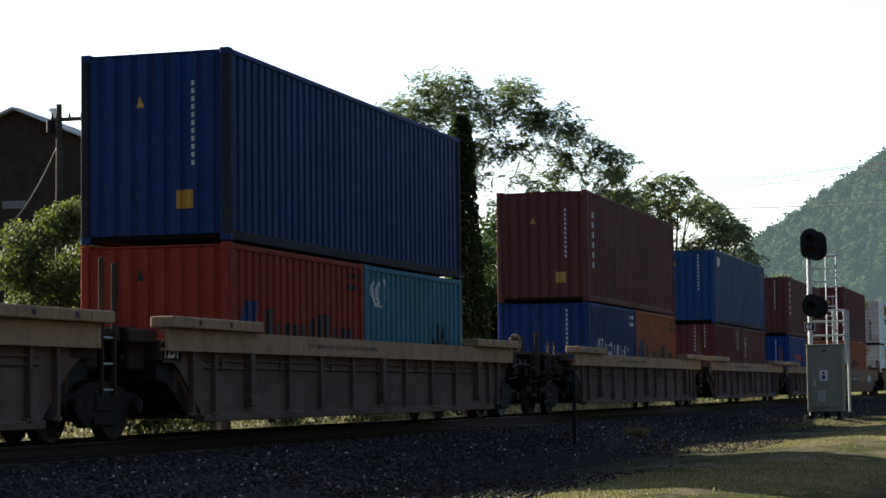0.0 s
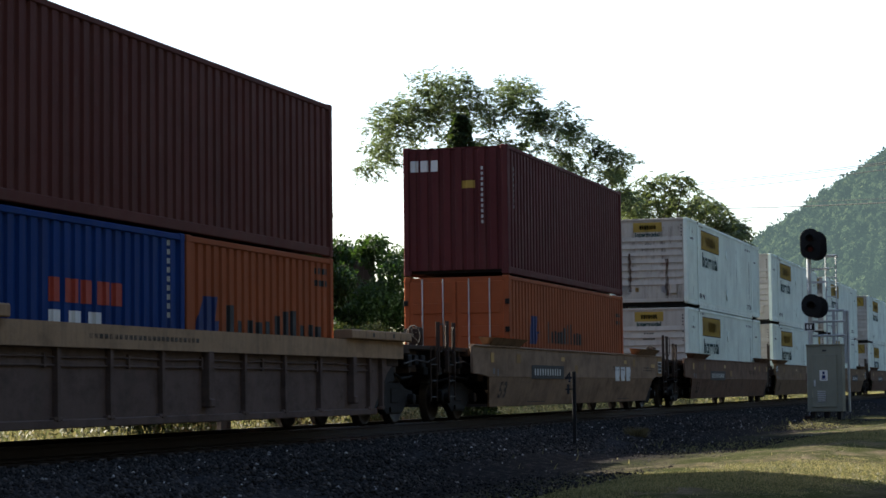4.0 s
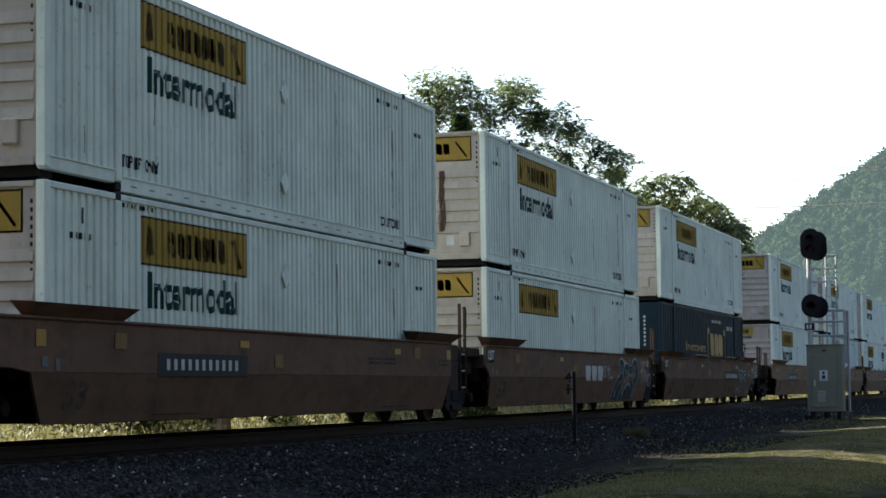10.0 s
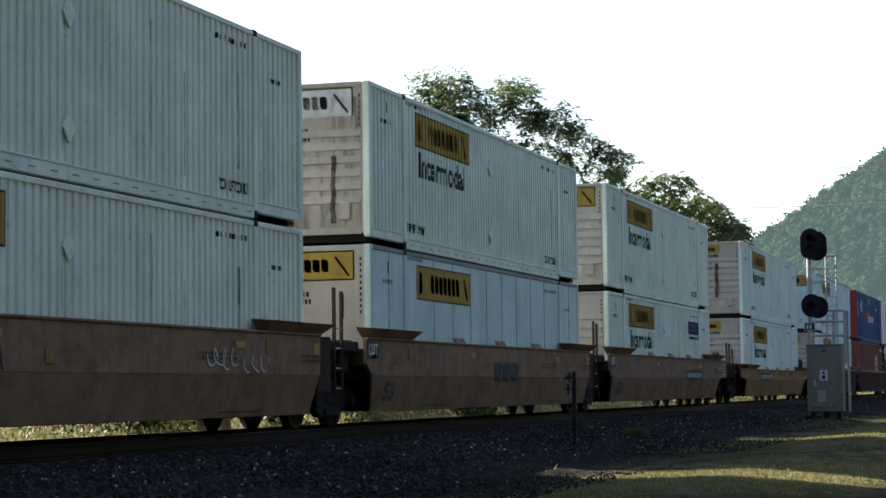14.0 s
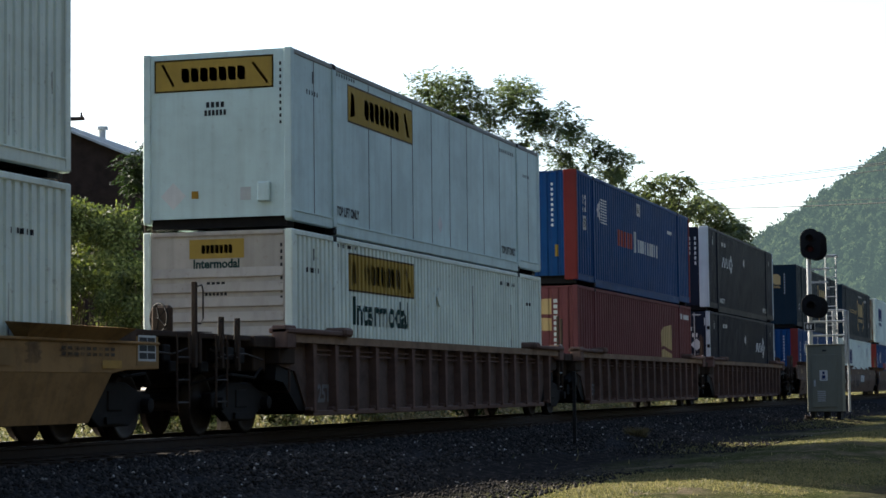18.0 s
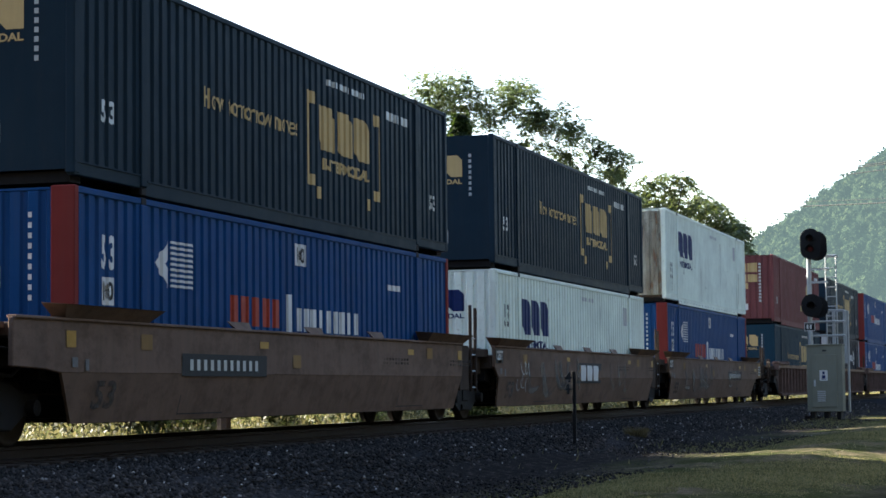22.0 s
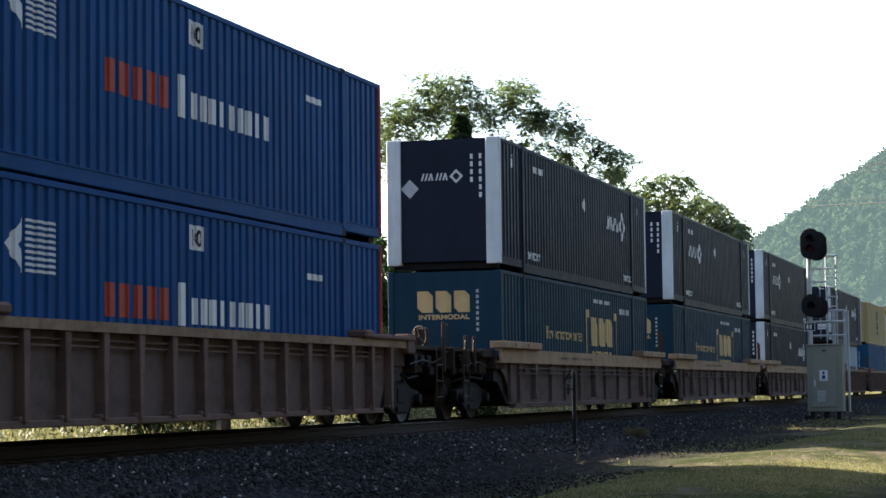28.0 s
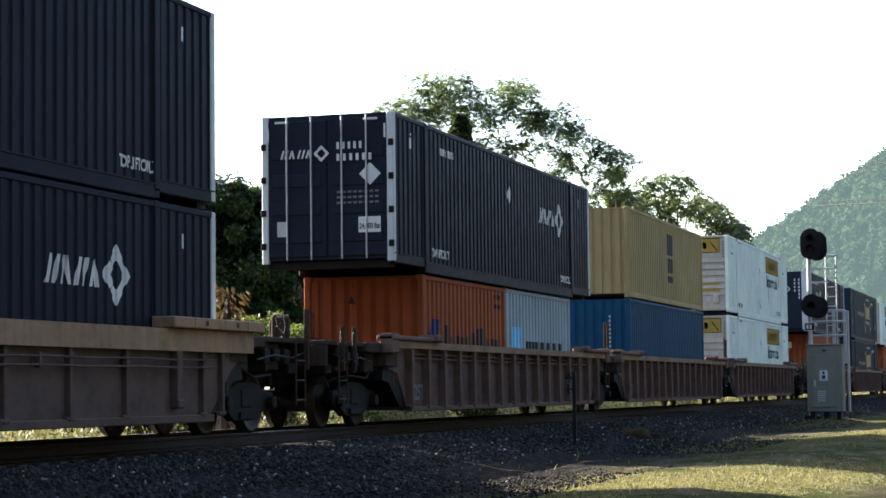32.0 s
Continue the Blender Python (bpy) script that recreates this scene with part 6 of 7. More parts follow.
LOW, LOW_SHORT = 0.345, 0.27


def load(x, kind, first, last, upper, lower, label, mat_key=None, plate=0, marks=(), dx=0.0):
    TRAIN.append(well_car(kind, x, first, last, label, mat_key, plate, marks))
    if isinstance(lower, dict):
        lower = [(lower, dx)]
    for s, o in lower or ():
        TRAIN.append(container(s, x + o, LOW if s["L"] > 15 else LOW_SHORT))
    if upper:
        TRAIN.append(container(upper, x + dx, TRAIN[-1].location.z + lower[0][0]["H"] + 0.02))


T_TAN = "tan ribbed well car with a deep top chord"
T_SM = "yellow-brown smooth-sided well car, dusty and worn"
T_GR = "grimy brown smooth-sided well car with faded graffiti"
T_DK = "dark red-brown smooth-sided well car with spray paint"
T_RB = "brown ribbed well car with rusty top chord"
load(-270.5, "tan", True, False, None, None, T_TAN)
load(-250.6, "tan", False, True, navy40, boxes20(hapag_red, teal20), T_TAN)
load(-226.75, "tan", True, False, brown40, boxes20(safm20, hapag20), T_TAN)
load(-206.7, "tan", False, False, blue40, boxes20(brown20a, brown20b), T_TAN)
load(-187.05, "tan", False, True, brown40b, boxes20(blue20, hapag20), T_TAN)
load(-163.45, "smooth", True, True, maroon40, hapag40, T_SM, plate=-1, marks=[("logo", logo3(3.6), WHITE, "white block logo")])
A3 = -139.35
load(A3, "smooth", True, False, jb("s", 2), jb("s", 0), T_SM, "dark", -1)
load(A3 + 19.72, "smooth", False, False, jb("s", 1), jb("s", 0), T_SM, "worn", marks=[("logo", logo3(1.0), RED_FADED, "faded red block logo")])
load(A3 + 39.45, "smooth", False, True, jb("l", 2), jb("l", 0), T_SM, "worn", 1, [("dark_graffiti", GRAF5, SHADOW_TAG, "worn dark spray paint")])
load(-76.3, "smooth", True, False, jb("l", 1), jb("l", 0), T_DK, "dark", -1)
load(-56.55, "smooth", False, False, jb("l", 1), jb("l", 0, word=False), T_DK, "dark", marks=[("graffiti", GRAF1, FADED_WHITE, "white graffiti of tall rounded letters"), ("graffiti_fill", GRAF1_FILL, BLACK_SPRAY, "black spray paint"), ("logo", logo3(0.2), GALV, "")])
load(-36.95, "smooth", False, True, jb("l", 0), csx(), T_DK, "dark", 1, [("graffiti", GRAF2, FADED_WHITE, "pale blue-white graffiti of a star with an eye"), ("graffiti_fill", GRAF2_FILL, BLACK_SPRAY, "worn dark spray paint"), ("chalk_tag", CHALK2, FADED, "faded chalky tag"), ("faded_graffiti", ARCS2, FADED, "faded grey graffiti"), ("dark_graffiti", RUNS2, SHADOW_TAG, "worn dark spray paint"), ("top_guides", GUIDES2, WELL["smooth"], "pale leaning guides along the top edge")])
load(-12.45, "smooth", True, False, jb("l", 0, tint="jb"), jb("s", 0), T_SM, None, -1, [("graffiti", GRAF6, GALV, "small white graffiti"), ("side_letter", at(words("A", 0.3, 0.2), -2.2, 1.06), INK, "black stencilled letter")])
load(7.05, "smooth", False, False, jb("w", 2), jb("l", 0, flat_side="cream end", word=False), T_SM, marks=[("logo", logo3(-0.7), INK, "faded dark logo")])
load(26.7, "smooth", False, True, jb("l", 0), jb("s", 0, extra=uline), T_SM, plate=1)
load(50.55, "smooth", True, True, jb("s", 1), jb("s", 0), "yellow-ochre smooth-sided well car, less faded", "bright", -1, [("grime_run", streak(-8.4 + i * 1.13 + (i * 5 % 3) * 0.2, 0.92 + (i % 3) * 0.08, 1.25, 0.3 + 0.12 * (i % 4), 70 + i), SHADOW_TAG, "dark grime run") for i in range(15)])
load(74.3, "ribbed", True, False, jb("l", 0, flat_side=True, word=False), jb("s", 0), T_RB)
load(94.2, "ribbed", False, False, stack(), redwin(), T_RB)
load(113.95, "ribbed", False, True, umax("f"), umax("r", "doors"), T_RB)
load(137.85, "smooth", True, False, csx(), stack(), T_GR, "grimy", -1)
load(157.5, "smooth", False, False, csx(), csx_white(False), T_GR, "grimy", marks=[("logo_panel", rect(-1.35, 1.35, 0.76, 1.26), INK, "dark logo panel"), ("faded_graffiti", GRAF3, FADED, "faded grey graffiti"), ("graffiti", GRAF4, GALV, "white graffiti"), ("logo_front", logo3(-1.03), WHITE, "white block logo")])
load(177.25, "smooth", False, True, csx_white(True), stack(), T_GR, "grimy", 1, [("faded_graffiti", GRAF3, FADED, "faded grey graffiti"), ("dark_graffiti", GRAF5, SHADOW_TAG, "worn dark spray paint")])
load(201.4, "ribbed", True, False, redwin(), csx("csx2"), T_RB)
load(221.05, "ribbed", False, False, csx(), umax("r"), T_RB)
load(240.7, "ribbed", False, True, stack(), stack(), T_RB)
load(264.95, "tan", True, False, umax("r"), csx("csx2"), T_TAN)
load(285.3, "tan", False, False, umax("f"), csx("csx2"), T_TAN)
load(305.2, "tan", False, True, umax("f"), umax("r"), T_TAN)
load(329.6, "ribbed", True, False, umax("r", "doors"), boxes20(hapag20, grey20), T_RB)
load(349.15, "ribbed", False, False, ochre40, blue40b, T_RB)
load(368.5, "ribbed", False, True, jb_rear(), jb_rear(), T_RB)
load(392.4, "ribbed", True, False, umax("f"), orange40, T_RB)
load(412.1, "ribbed", False, False, csx(), csx(), T_RB)
load(431.8, "ribbed", False, True, jb("s", 0), orange40, T_RB)
load(455.7, "ribbed", True, False, umax("r"), csx(), T_RB)

# ---------------------------------------------------------------- signal, cabinet, milepost
def wayside_signal():
    """A mast with two round-headed searchlights, its ladder and platforms."""
    X, Y, Z = 66.9, -5.12, -0.36
    ob = thing("wayside_signal", "railway signal mast with two dark round-backed signal heads", "signal", "", (X, Y, Z))
    part("mast", tube([(0, 0, 0), (0, 0, 5.75)], 0.075, 12), GALV, ob, "galvanised steel mast")
    part("mast_base", boxes((-0.22, 0.22, -0.22, 0.22, -0.12, 0.06), bevel=0.03), RAIL_STEEL, ob)
    for z in (5.52, 3.55):
        tall = 0.50 if z > 5 else 0.37
        hood = prism([(0.33 * math.cos(a), (tall - 0.33 if math.sin(a) > 0 else -(tall - 0.33)) + 0.33 * math.sin(a)) for a in [i * math.pi / 12 for i in range(24)]], -0.012, 0.012, 0.004)
        head = part("signal_head", moved(hood, Matrix.Translation((0, -0.25, 0))), BLACK_PAINT, ob, "black target board facing the line", Matrix.Translation((-0.12, 0, z)) @ Matrix.Rotation(radians(-90), 4, "Z") @ Matrix.Translation((0.1, 0.05, 0)))
        part("housing", lathe([(-0.02, 0.05), (0.0, 0.2), (0.3, 0.19), (0.42, 0.08)], 16), BLACK_PAINT, head, "black lamp housing", Matrix.Translation((0, -0.25, 0)))
        part("backplate", moved(hood, Matrix.Translation((0.16, 0.08, -0.05)) @ Matrix.Diagonal((1, 1, 0.95, 1))), BLACK_PAINT, head, "black backing plate")
        lens_zs = (0.17, -0.17) if z > 5 else (0.0,)
        for lz in lens_zs:
            vis = cached("visor", lambda: mesh_of([(0.13 * math.cos(a), y, 0.13 * math.sin(a)) for y in (-0.5, -0.25) for a in [i * math.pi / 12 - 0.4 for i in range(16)]], [(i, i + 1, 17 + i, 16 + i) for i in range(15)]))
            part("visor", vis, BLACK_PAINT, head, "half-round sun visor", Matrix.Translation((0, 0, lz)))
            part("lens", lathe([(-0.27, 0.01), (-0.268, 0.06), (-0.255, 0.1), (-0.24, 0.1)], 16), RED_LIGHT if lz <= 0 else LENS, head, "dim red lens" if lz <= 0 else "dark lens", Matrix.Translation((0, 0, lz)))
    part("number_board", boxes((-0.12, -0.08, -0.16, 0.16, 2.76, 3.0), bevel=0.01), BLACK_PAINT, ob, "black number board with a white edge")
    part("board_edge", moved(join(rect(-0.16, 0.16, 2.745, 2.765), rect(-0.16, 0.16, 2.995, 3.015), rect(-0.17, -0.15, 2.745, 3.015), rect(0.15, 0.17, 2.745, 3.015)), Matrix.Translation((-0.124, 0, 0)) @ END_TURN), WHITE, ob)
    part("number_bars", moved(bars(-0.1, 0.1, 2.81, 2.95, 2, 0.6), Matrix.Translation((-0.126, 0, 0)) @ END_TURN), WHITE, ob)
    # ladder and cages behind the mast
    lad = part("ladder", join(tube([(0.55, -0.47, 0.2), (0.55, -0.47, 5.16)], 0.022, 6), tube([(0.55, -0.8, 0.2), (0.55, -0.8, 5.16)], 0.022, 6)), GALV, ob, "galvanised ladder")
    for i in range(15):
        part("rung", cached("srung", lambda: tube([(0.55, -0.47, 0), (0.55, -0.8, 0)], 0.015, 6)), GALV, lad, at=Matrix.Translation((0, 0, 0.45 + i * 0.31)))
    for z, ln in ((5.16, 0.85), (4.75, 0.55), (4.33, 0.5), (3.4, 1.06), (3.05, 1.06), (2.6, 1.06)):
        part("platform_rail", join(tube([(0.1, 0, z), (0.1, -ln, z), (0.75, -ln, z), (0.75, 0, z)], 0.028, 6)), GALV, ob)
    for yy in (-0.68, -1.03):
        part("platform_post", boxes((0.6, 0.7, yy - 0.05, yy + 0.05, 1.7, 3.42), bevel=0.01), GALV, ob)
    part("support_leg", tube([(0.7, -1.12, 0.15), (0.7, -1.12, 3.4)], 0.04, 8), GALV, ob)
    return ob


wayside_signal()


def signal_cabinet():
    X, Y, Z = 66.3, -5.52, -0.34
    ob = thing("signal_cabinet", "grey metal signal equipment cabinet beside the track", "cabinet", "", (X, Y, Z))
    part("body", boxes((-0.4, 0.4, -0.69, 0.42, 0.16, 2.24), bevel=0.015), ALU_BOX, ob)
    part("roof", boxes((-0.43, 0.43, -0.71, 0.44, 2.23, 2.28), bevel=0.015), ALU_BOX, ob)
    d = part("door", boxes((-0.43, -0.395, -0.52, 0.26, 0.3, 1.95), bevel=0.012), ALU_BOX, ob, "closed metal door")
    part("handle", boxes((-0.46, -0.43, 0.15, 0.2, 0.95, 1.15), bevel=0.008), GALV, d)
    for i in range(6):
        part("louvre", boxes((-0.445, -0.43, -0.16, 0.1, 0.48 + i * 0.06, 0.51 + i * 0.06)), GALV, d)
    part("notice", rect(-0.02, 0.23, 1.13, 1.46), WHITE, d, "white notice", Matrix.Translation((-0.436, 0, 0)) @ END_TURN)
    part("notice_bars", join(rect(0.05, 0.16, 1.2, 1.3), rect(0.07, 0.14, 1.33, 1.42), rect(0.03, 0.18, 1.17, 1.19)), BLUE_INK, d, "", Matrix.Translation((-0.44, 0, 0)) @ END_TURN)
    for k in (-0.55, -0.15, 0.28):
        part("foot", boxes((-0.36, 0.36, k - 0.07, k + 0.07, -0.1, 0.17), bevel=0.02), BLACK_STEEL, ob)
    part("vent_slot", boxes((-0.408, -0.395, -0.2, -0.08, 2.05, 2.1)), INK, ob)
    return ob


signal_cabinet()


def milepost():
    X, Y, Z = 38.9, -3.92, -0.40
    ob = thing("milepost", "dark steel milepost with black figures at its side", "milepost", "", (X, Y, Z))
    part("post", boxes((-0.025, 0.025, -0.035, 0.035, -0.15, 1.36), bevel=0.006), BLACK_PAINT, ob)
    for fig, wd, zz in (("4", 0.13, 1.25), ("1", 0.05, 1.02)):
        part("number_lettering", moved(at(words(fig, 0.19, wd), 0, zz), Matrix.Translation((-0.03, 0.11, 0)) @ END_TURN), INK, ob, "black cut-out figure")
        part("bracket", boxes((-0.026, -0.018, 0.03, 0.17, zz - 0.012, zz + 0.012)), BLACK_PAINT, ob)
    return ob


milepost()


# ---------------------------------------------------------------- plants
def leaf_mesh(centers, dirs, ups, length, width):
    """Pointed four-sided leaves, one island each."""
    n = len(centers)
    side = np.cross(dirs, ups)
    side /= np.linalg.norm(side, axis=1)[:, None] + 1e-9
    L, W = length[:, None], width[:, None]
    v = np.stack([centers, centers + dirs * L * 0.45 + side * W, centers + dirs * L, centers + dirs * L * 0.45 - side * W], 1).reshape(-1, 3)
    me = bpy.data.meshes.new("leaves")
    me.vertices.add(n * 4)
    me.vertices.foreach_set("co", v.ravel())
    me.loops.add(n * 4)
    me.polygons.add(n)
    me.loops.foreach_set("vertex_index", np.arange(n * 4, dtype=np.int32))
    me.polygons.foreach_set("loop_start", np.arange(0, n * 4, 4, dtype=np.int32))
    me.update(calc_edges=True)
    return me


def unit(v):
    return v / (np.linalg.norm(v, axis=-1, keepdims=True) + 1e-9)


def limbs(base, tips, r0, seed, bend=0.25):
    """A trunk that forks out to all the tips."""
    rng = random.Random(seed)
    out = []
    for tip in tips:
        b, t = Vector(base), Vector(tip)
        mid1 = b.lerp(t, 0.4) + Vector((rng.uniform(-bend, bend), rng.uniform(-bend, bend), (t - b).length * 0.10))
        mid2 = b.lerp(t, 0.72) + Vector((rng.uniform(-bend, bend), rng.uniform(-bend, bend), (t - b).length * 0.07))
        out.append(tube([b, mid1, mid2, t], [r0, r0 * 0.62, r0 * 0.36, r0 * 0.1], 6))
    return out


def spot(px, dist):
    """A place at that distance along the view, counted across it from the middle (-1 to 1)."""
    right = Vector((0.29012, -0.95692, 0))
    ahead = Vector((0.957, 0.2894, 0))
    return Vector((EYE.x, EYE.y, 0)) + ahead * dist + right * (dist * 0.2142 * px)


def branching(base, trunk, targets, rng):
    """Limbs that grow from a trunk to all the targets, each from the nearest older limb, with bends."""
    nodes = [(np.array(p, float), r) for p, r in trunk]
    pieces = [tube([p for p, r in nodes], [r for p, r in nodes], 10)]
    fork = nodes[-1][0]
    for t in sorted(targets, key=lambda q: float(np.linalg.norm(q - fork))):
        cost = [np.linalg.norm(t - p) + 1.2 * max(0.0, p[2] + 0.4 - t[2]) + 0.22 * np.linalg.norm(p - fork) for p, r in nodes]
        p, r = nodes[int(np.argmin(cost))]
        ln = float(np.linalg.norm(t - p))
        r0 = min(r * 0.8, 0.022 + 0.016 * ln)
        m1 = p + (t - p) * 0.35 + np.array((0, 0, 0.1 * ln)) + rng.normal(0, 0.07 * ln, 3)
        m2 = p + (t - p) * 0.7 + np.array((0, 0, 0.08 * ln)) + rng.normal(0, 0.07 * ln, 3)
        rs = [r0, r0 * 0.8, r0 * 0.6, max(0.011, r0 * 0.4)]
        pieces.append(tube([p, m1, m2, t], rs, 5))
        nodes += [(m1, rs[1]), (m2, rs[2]), (t, rs[3])]
    return join(*pieces)


def feathery_tree():
    """A tall open tree: rosettes of long pinnate leaves at the tips of bare bending branches."""
    rng = np.random.RandomState(8)
    base = spot(0.122, 107) + Vector((0, 0, -0.3))
    ob = thing("feathery_tree", "tall open tree with feathery leaves and bare forks", "tree", "", base)
    env_a = [-6.9, -6.2, -4.9, -3.8, -2.1, -1.4, -0.6, 0.9, 1.9, 3.0, 3.8, 4.5, 5.5, 6.3, 6.9, 7.1]
    env_h = [14.5, 15.3, 15.9, 16.7, 17.1, 16.2, 16.6, 16.9, 16.3, 15.6, 15.2, 14.1, 13.6, 12.9, 11.7, 10.9]
    across, along = np.array((0.29, -0.957, 0)), np.array((0.957, 0.29, 0))
    clumps = []
    for k in range(190):
        a = -6.8 + 13.8 * (k * 0.618 % 1.0)
        top = float(np.interp(a, env_a, env_h))
        pick = rng.rand()
        if pick < 0.46:
            h = top - 0.45 - abs(rng.normal(0, 0.75))
        elif pick < 0.76:
            h = top - rng.uniform(1.6, 4.8) if a > -3.0 else top - rng.uniform(1.2, 2.8)
        else:
            a = a * 0.6 + 0.6
            h = rng.uniform(7.0, 12.0)
        clumps.append(across * a + along * rng.uniform(-2.2, 2.2) + np.array((0, 0, h + 0.3)))
    twigs = []
    for c in clumps:
        for k in range(4):
            twigs.append(c + rng.normal(0, 1, 3) * (0.42, 0.42, 0.3))
    trunk = [((0, 0, -0.2), 0.3), ((0.1, -0.1, 3.0), 0.24), ((0, -0.3, 5.5), 0.2), ((-0.1, -0.2, 8.0), 0.15)]
    part("trunk", branching(base, trunk, clumps, rng), BARK, ob, "grey forked trunk and bending limbs")
    q = np.array(twigs)
    # leaves of each rosette, then leaflets in pairs along each leaf
    nl, nf = 6, 6
    o = np.repeat(q, nl, 0)
    d = unit(rng.normal(0, 1, o.shape) * (1, 1, 0.8) + (0, 0, 0.1))
    ln = rng.uniform(0.45, 0.85, (len(o), 1))
    side = unit(np.cross(d, (0, 0, 1.0)))
    f = np.tile(np.linspace(0.2, 1.0, nf), 2)
    sg = np.repeat([1.0, -1.0], nf)
    c = o[:, None] + d[:, None] * (ln[:, None] * f[None, :, None])
    c[:, :, 2] -= (0.30 * ln) * f[None] ** 2
    dd = side[:, None] * sg[None, :, None] + d[:, None] * 0.55 + rng.normal(0, 0.14, c.shape) + (0, 0, -0.3)
    n = c.shape[0] * c.shape[1]
    dd = unit(dd.reshape(n, 3))
    up = unit(np.array((0, 0, 1.0)) + rng.normal(0, 0.3, (n, 3)))
    size = rng.uniform(0.7, 1.15, n) * np.tile(np.interp(f, [0.2, 0.5, 1.0], [0.8, 1.0, 0.7]), len(o))
    part("crown", leaf_mesh(c.reshape(n, 3), dd, up, 0.31 * size, 0.06 * size), LEAF_OPEN, ob, "rosettes of pinnate leaves")
    return ob


feathery_tree()


def leafy_plant(name, label, category, base, lumps, leaf, count, mat, seed, trunk_h=2.0, trunk_r=0.15, group=""):
    """A tree or bush with a crown of many small leaves round uneven lumps (x, y, z, radius)."""
    rng = np.random.RandomState(seed)
    ob = thing(name, label, category, group, base)
    tips = [Vector(l[:3]) for l in lumps]
    fork = (0, 0, trunk_h)
    stems = join(tube([(0, 0, -0.3), (0.05, 0.05, trunk_h * 0.5), fork], [trunk_r * 1.2, trunk_r, trunk_r * 0.9], 8), *limbs(fork, tips, trunk_r * 0.55, seed))
    part("trunk", stems, BARK, ob)
    lum = np.array(lumps)
    vol = lum[:, 3] ** 2
    pick = rng.choice(len(lum), count, p=vol / vol.sum())
    d = unit(rng.normal(0, 1, (count, 3)))
    rad = lum[pick, 3] * (0.35 + 0.75 * rng.rand(count) ** 0.7) * (1 + 0.18 * np.sin(d[:, 0] * 7 + seed) * np.cos(d[:, 2] * 6 + pick))
    c = lum[pick, :3] + d * rad[:, None] * (1, 1, 0.85)
    dirs = unit(d * 0.6 + rng.normal(0, 0.7, (count, 3)) + (0, 0, -0.2))
    ups = unit(d + rng.normal(0, 0.5, (count, 3)))
    part("crown", leaf_mesh(c, dirs, ups, leaf * rng.uniform(0.7, 1.3, count), leaf * 0.32 * rng.uniform(0.7, 1.2, count)), mat, ob, "crown of small leaves")
    return ob


def lumps(seed, n, rx, ry, z0, z1, r0, r1):
    rng = np.random.RandomState(seed)
    out = []
    for i in range(n):
        a, q = rng.uniform(0, 6.283), rng.rand() ** 0.5
        z = rng.uniform(z0, z1)
        k = math.sqrt(max(0.35, 1 - ((z - (z0 + z1) / 2) / ((z1 - z0) * 0.62)) ** 2))
        out.append((math.cos(a) * q * rx * k, math.sin(a) * q * ry * k, z, rng.uniform(r0, r1)))
    return out


def put_tree(name, label, px, dist, top, width, seed, mat, n=26, leaf=0.22, count=14000, depth=None, low=0.25):
    p = spot(px, dist)
    z = float(ground_z(np.array(p.x), np.array(p.y)))
    r = width * 0.115
    n = int(n * 1.5)
    h = top - z
    leafy_plant(name, label, "tree" if "tree" in name else "bush", (p.x, p.y, z), lumps(seed, n, width * 0.42, (depth or width) * 0.42, h * low + r, h - r, r * 0.6, r * 1.3), leaf, count, mat, seed, h * (0.35 if low > 0.05 else 0.08), max(0.04, h * (0.018 if low > 0.05 else 0.008)), "trees beyond the track")


def spray_tree(name, label, px, dist, span, env_a, env_h, depth, count, size, leaf, low, mat, seed):
    """A broad tree of flat drooping sprays in layers, with sky between them, under a given outline."""
    rng = np.random.RandomState(seed)
    base = spot(px, dist)
    base.z = float(ground_z(np.array(base.x), np.array(base.y)))
    ob = thing(name, label, "tree", "trees beyond the track", base)
    across, along = Vector((0.29, -0.957, 0)), Vector((0.957, 0.29, 0))
    cs = []
    while len(cs) < count:
        a = rng.uniform(*span)
        top = float(np.interp(a, env_a, env_h)) + rng.normal(0, 0.15)
        h = top - 0.3 - rng.rand() ** 1.5 * (top - low)
        cs.append((across * a + along * rng.uniform(-depth, depth) + Vector((0, 0, h - base.z)), size * rng.uniform(0.75, 1.2)))
    tips = [c for c, s in cs]
    fork = (0, 0.1, low * 0.9 - base.z)
    part("trunk", join(tube([(0, 0, -0.3), (0.1, 0, fork[2] * 0.5), fork], [size * 0.34, size * 0.28, size * 0.2], 10), *limbs(fork, tips[:60:2], size * 0.12, 3)), BARK, ob, "dark forked trunk and limbs")
    C_, D_, U_, L_, W_ = [], [], [], [], []
    for p, s in cs:
        for k in range(13):
            out = unit(rng.normal(0, 1, 3) * (1, 1, 0.25))
            start = np.array(p) + rng.normal(0, 0.2 * size, 3)
            side = unit(np.cross(out, (0, 0, 1)))
            ln = s * rng.uniform(0.6, 1.1)
            for j in range(7):
                f = (j + 1) / 7
                c = start + out * ln * f + np.array((0, 0, 0.12 * f - 0.5 * f * f)) * size
                for sg in (-1, 1):
                    C_.append(c)
                    D_.append(unit(side * sg * 0.8 + out * 0.6 + (0, 0, -0.45) + rng.normal(0, 0.2, 3)))
                    U_.append(unit(np.array((0, 0, 1.0)) + rng.normal(0, 0.35, 3)))
                    L_.append(leaf * rng.uniform(0.7, 1.2))
                    W_.append(leaf * 0.22)
    part("crown", leaf_mesh(np.array(C_), np.array(D_), np.array(U_), np.array(L_), np.array(W_)), mat, ob, "layered sprays of pointed leaves")


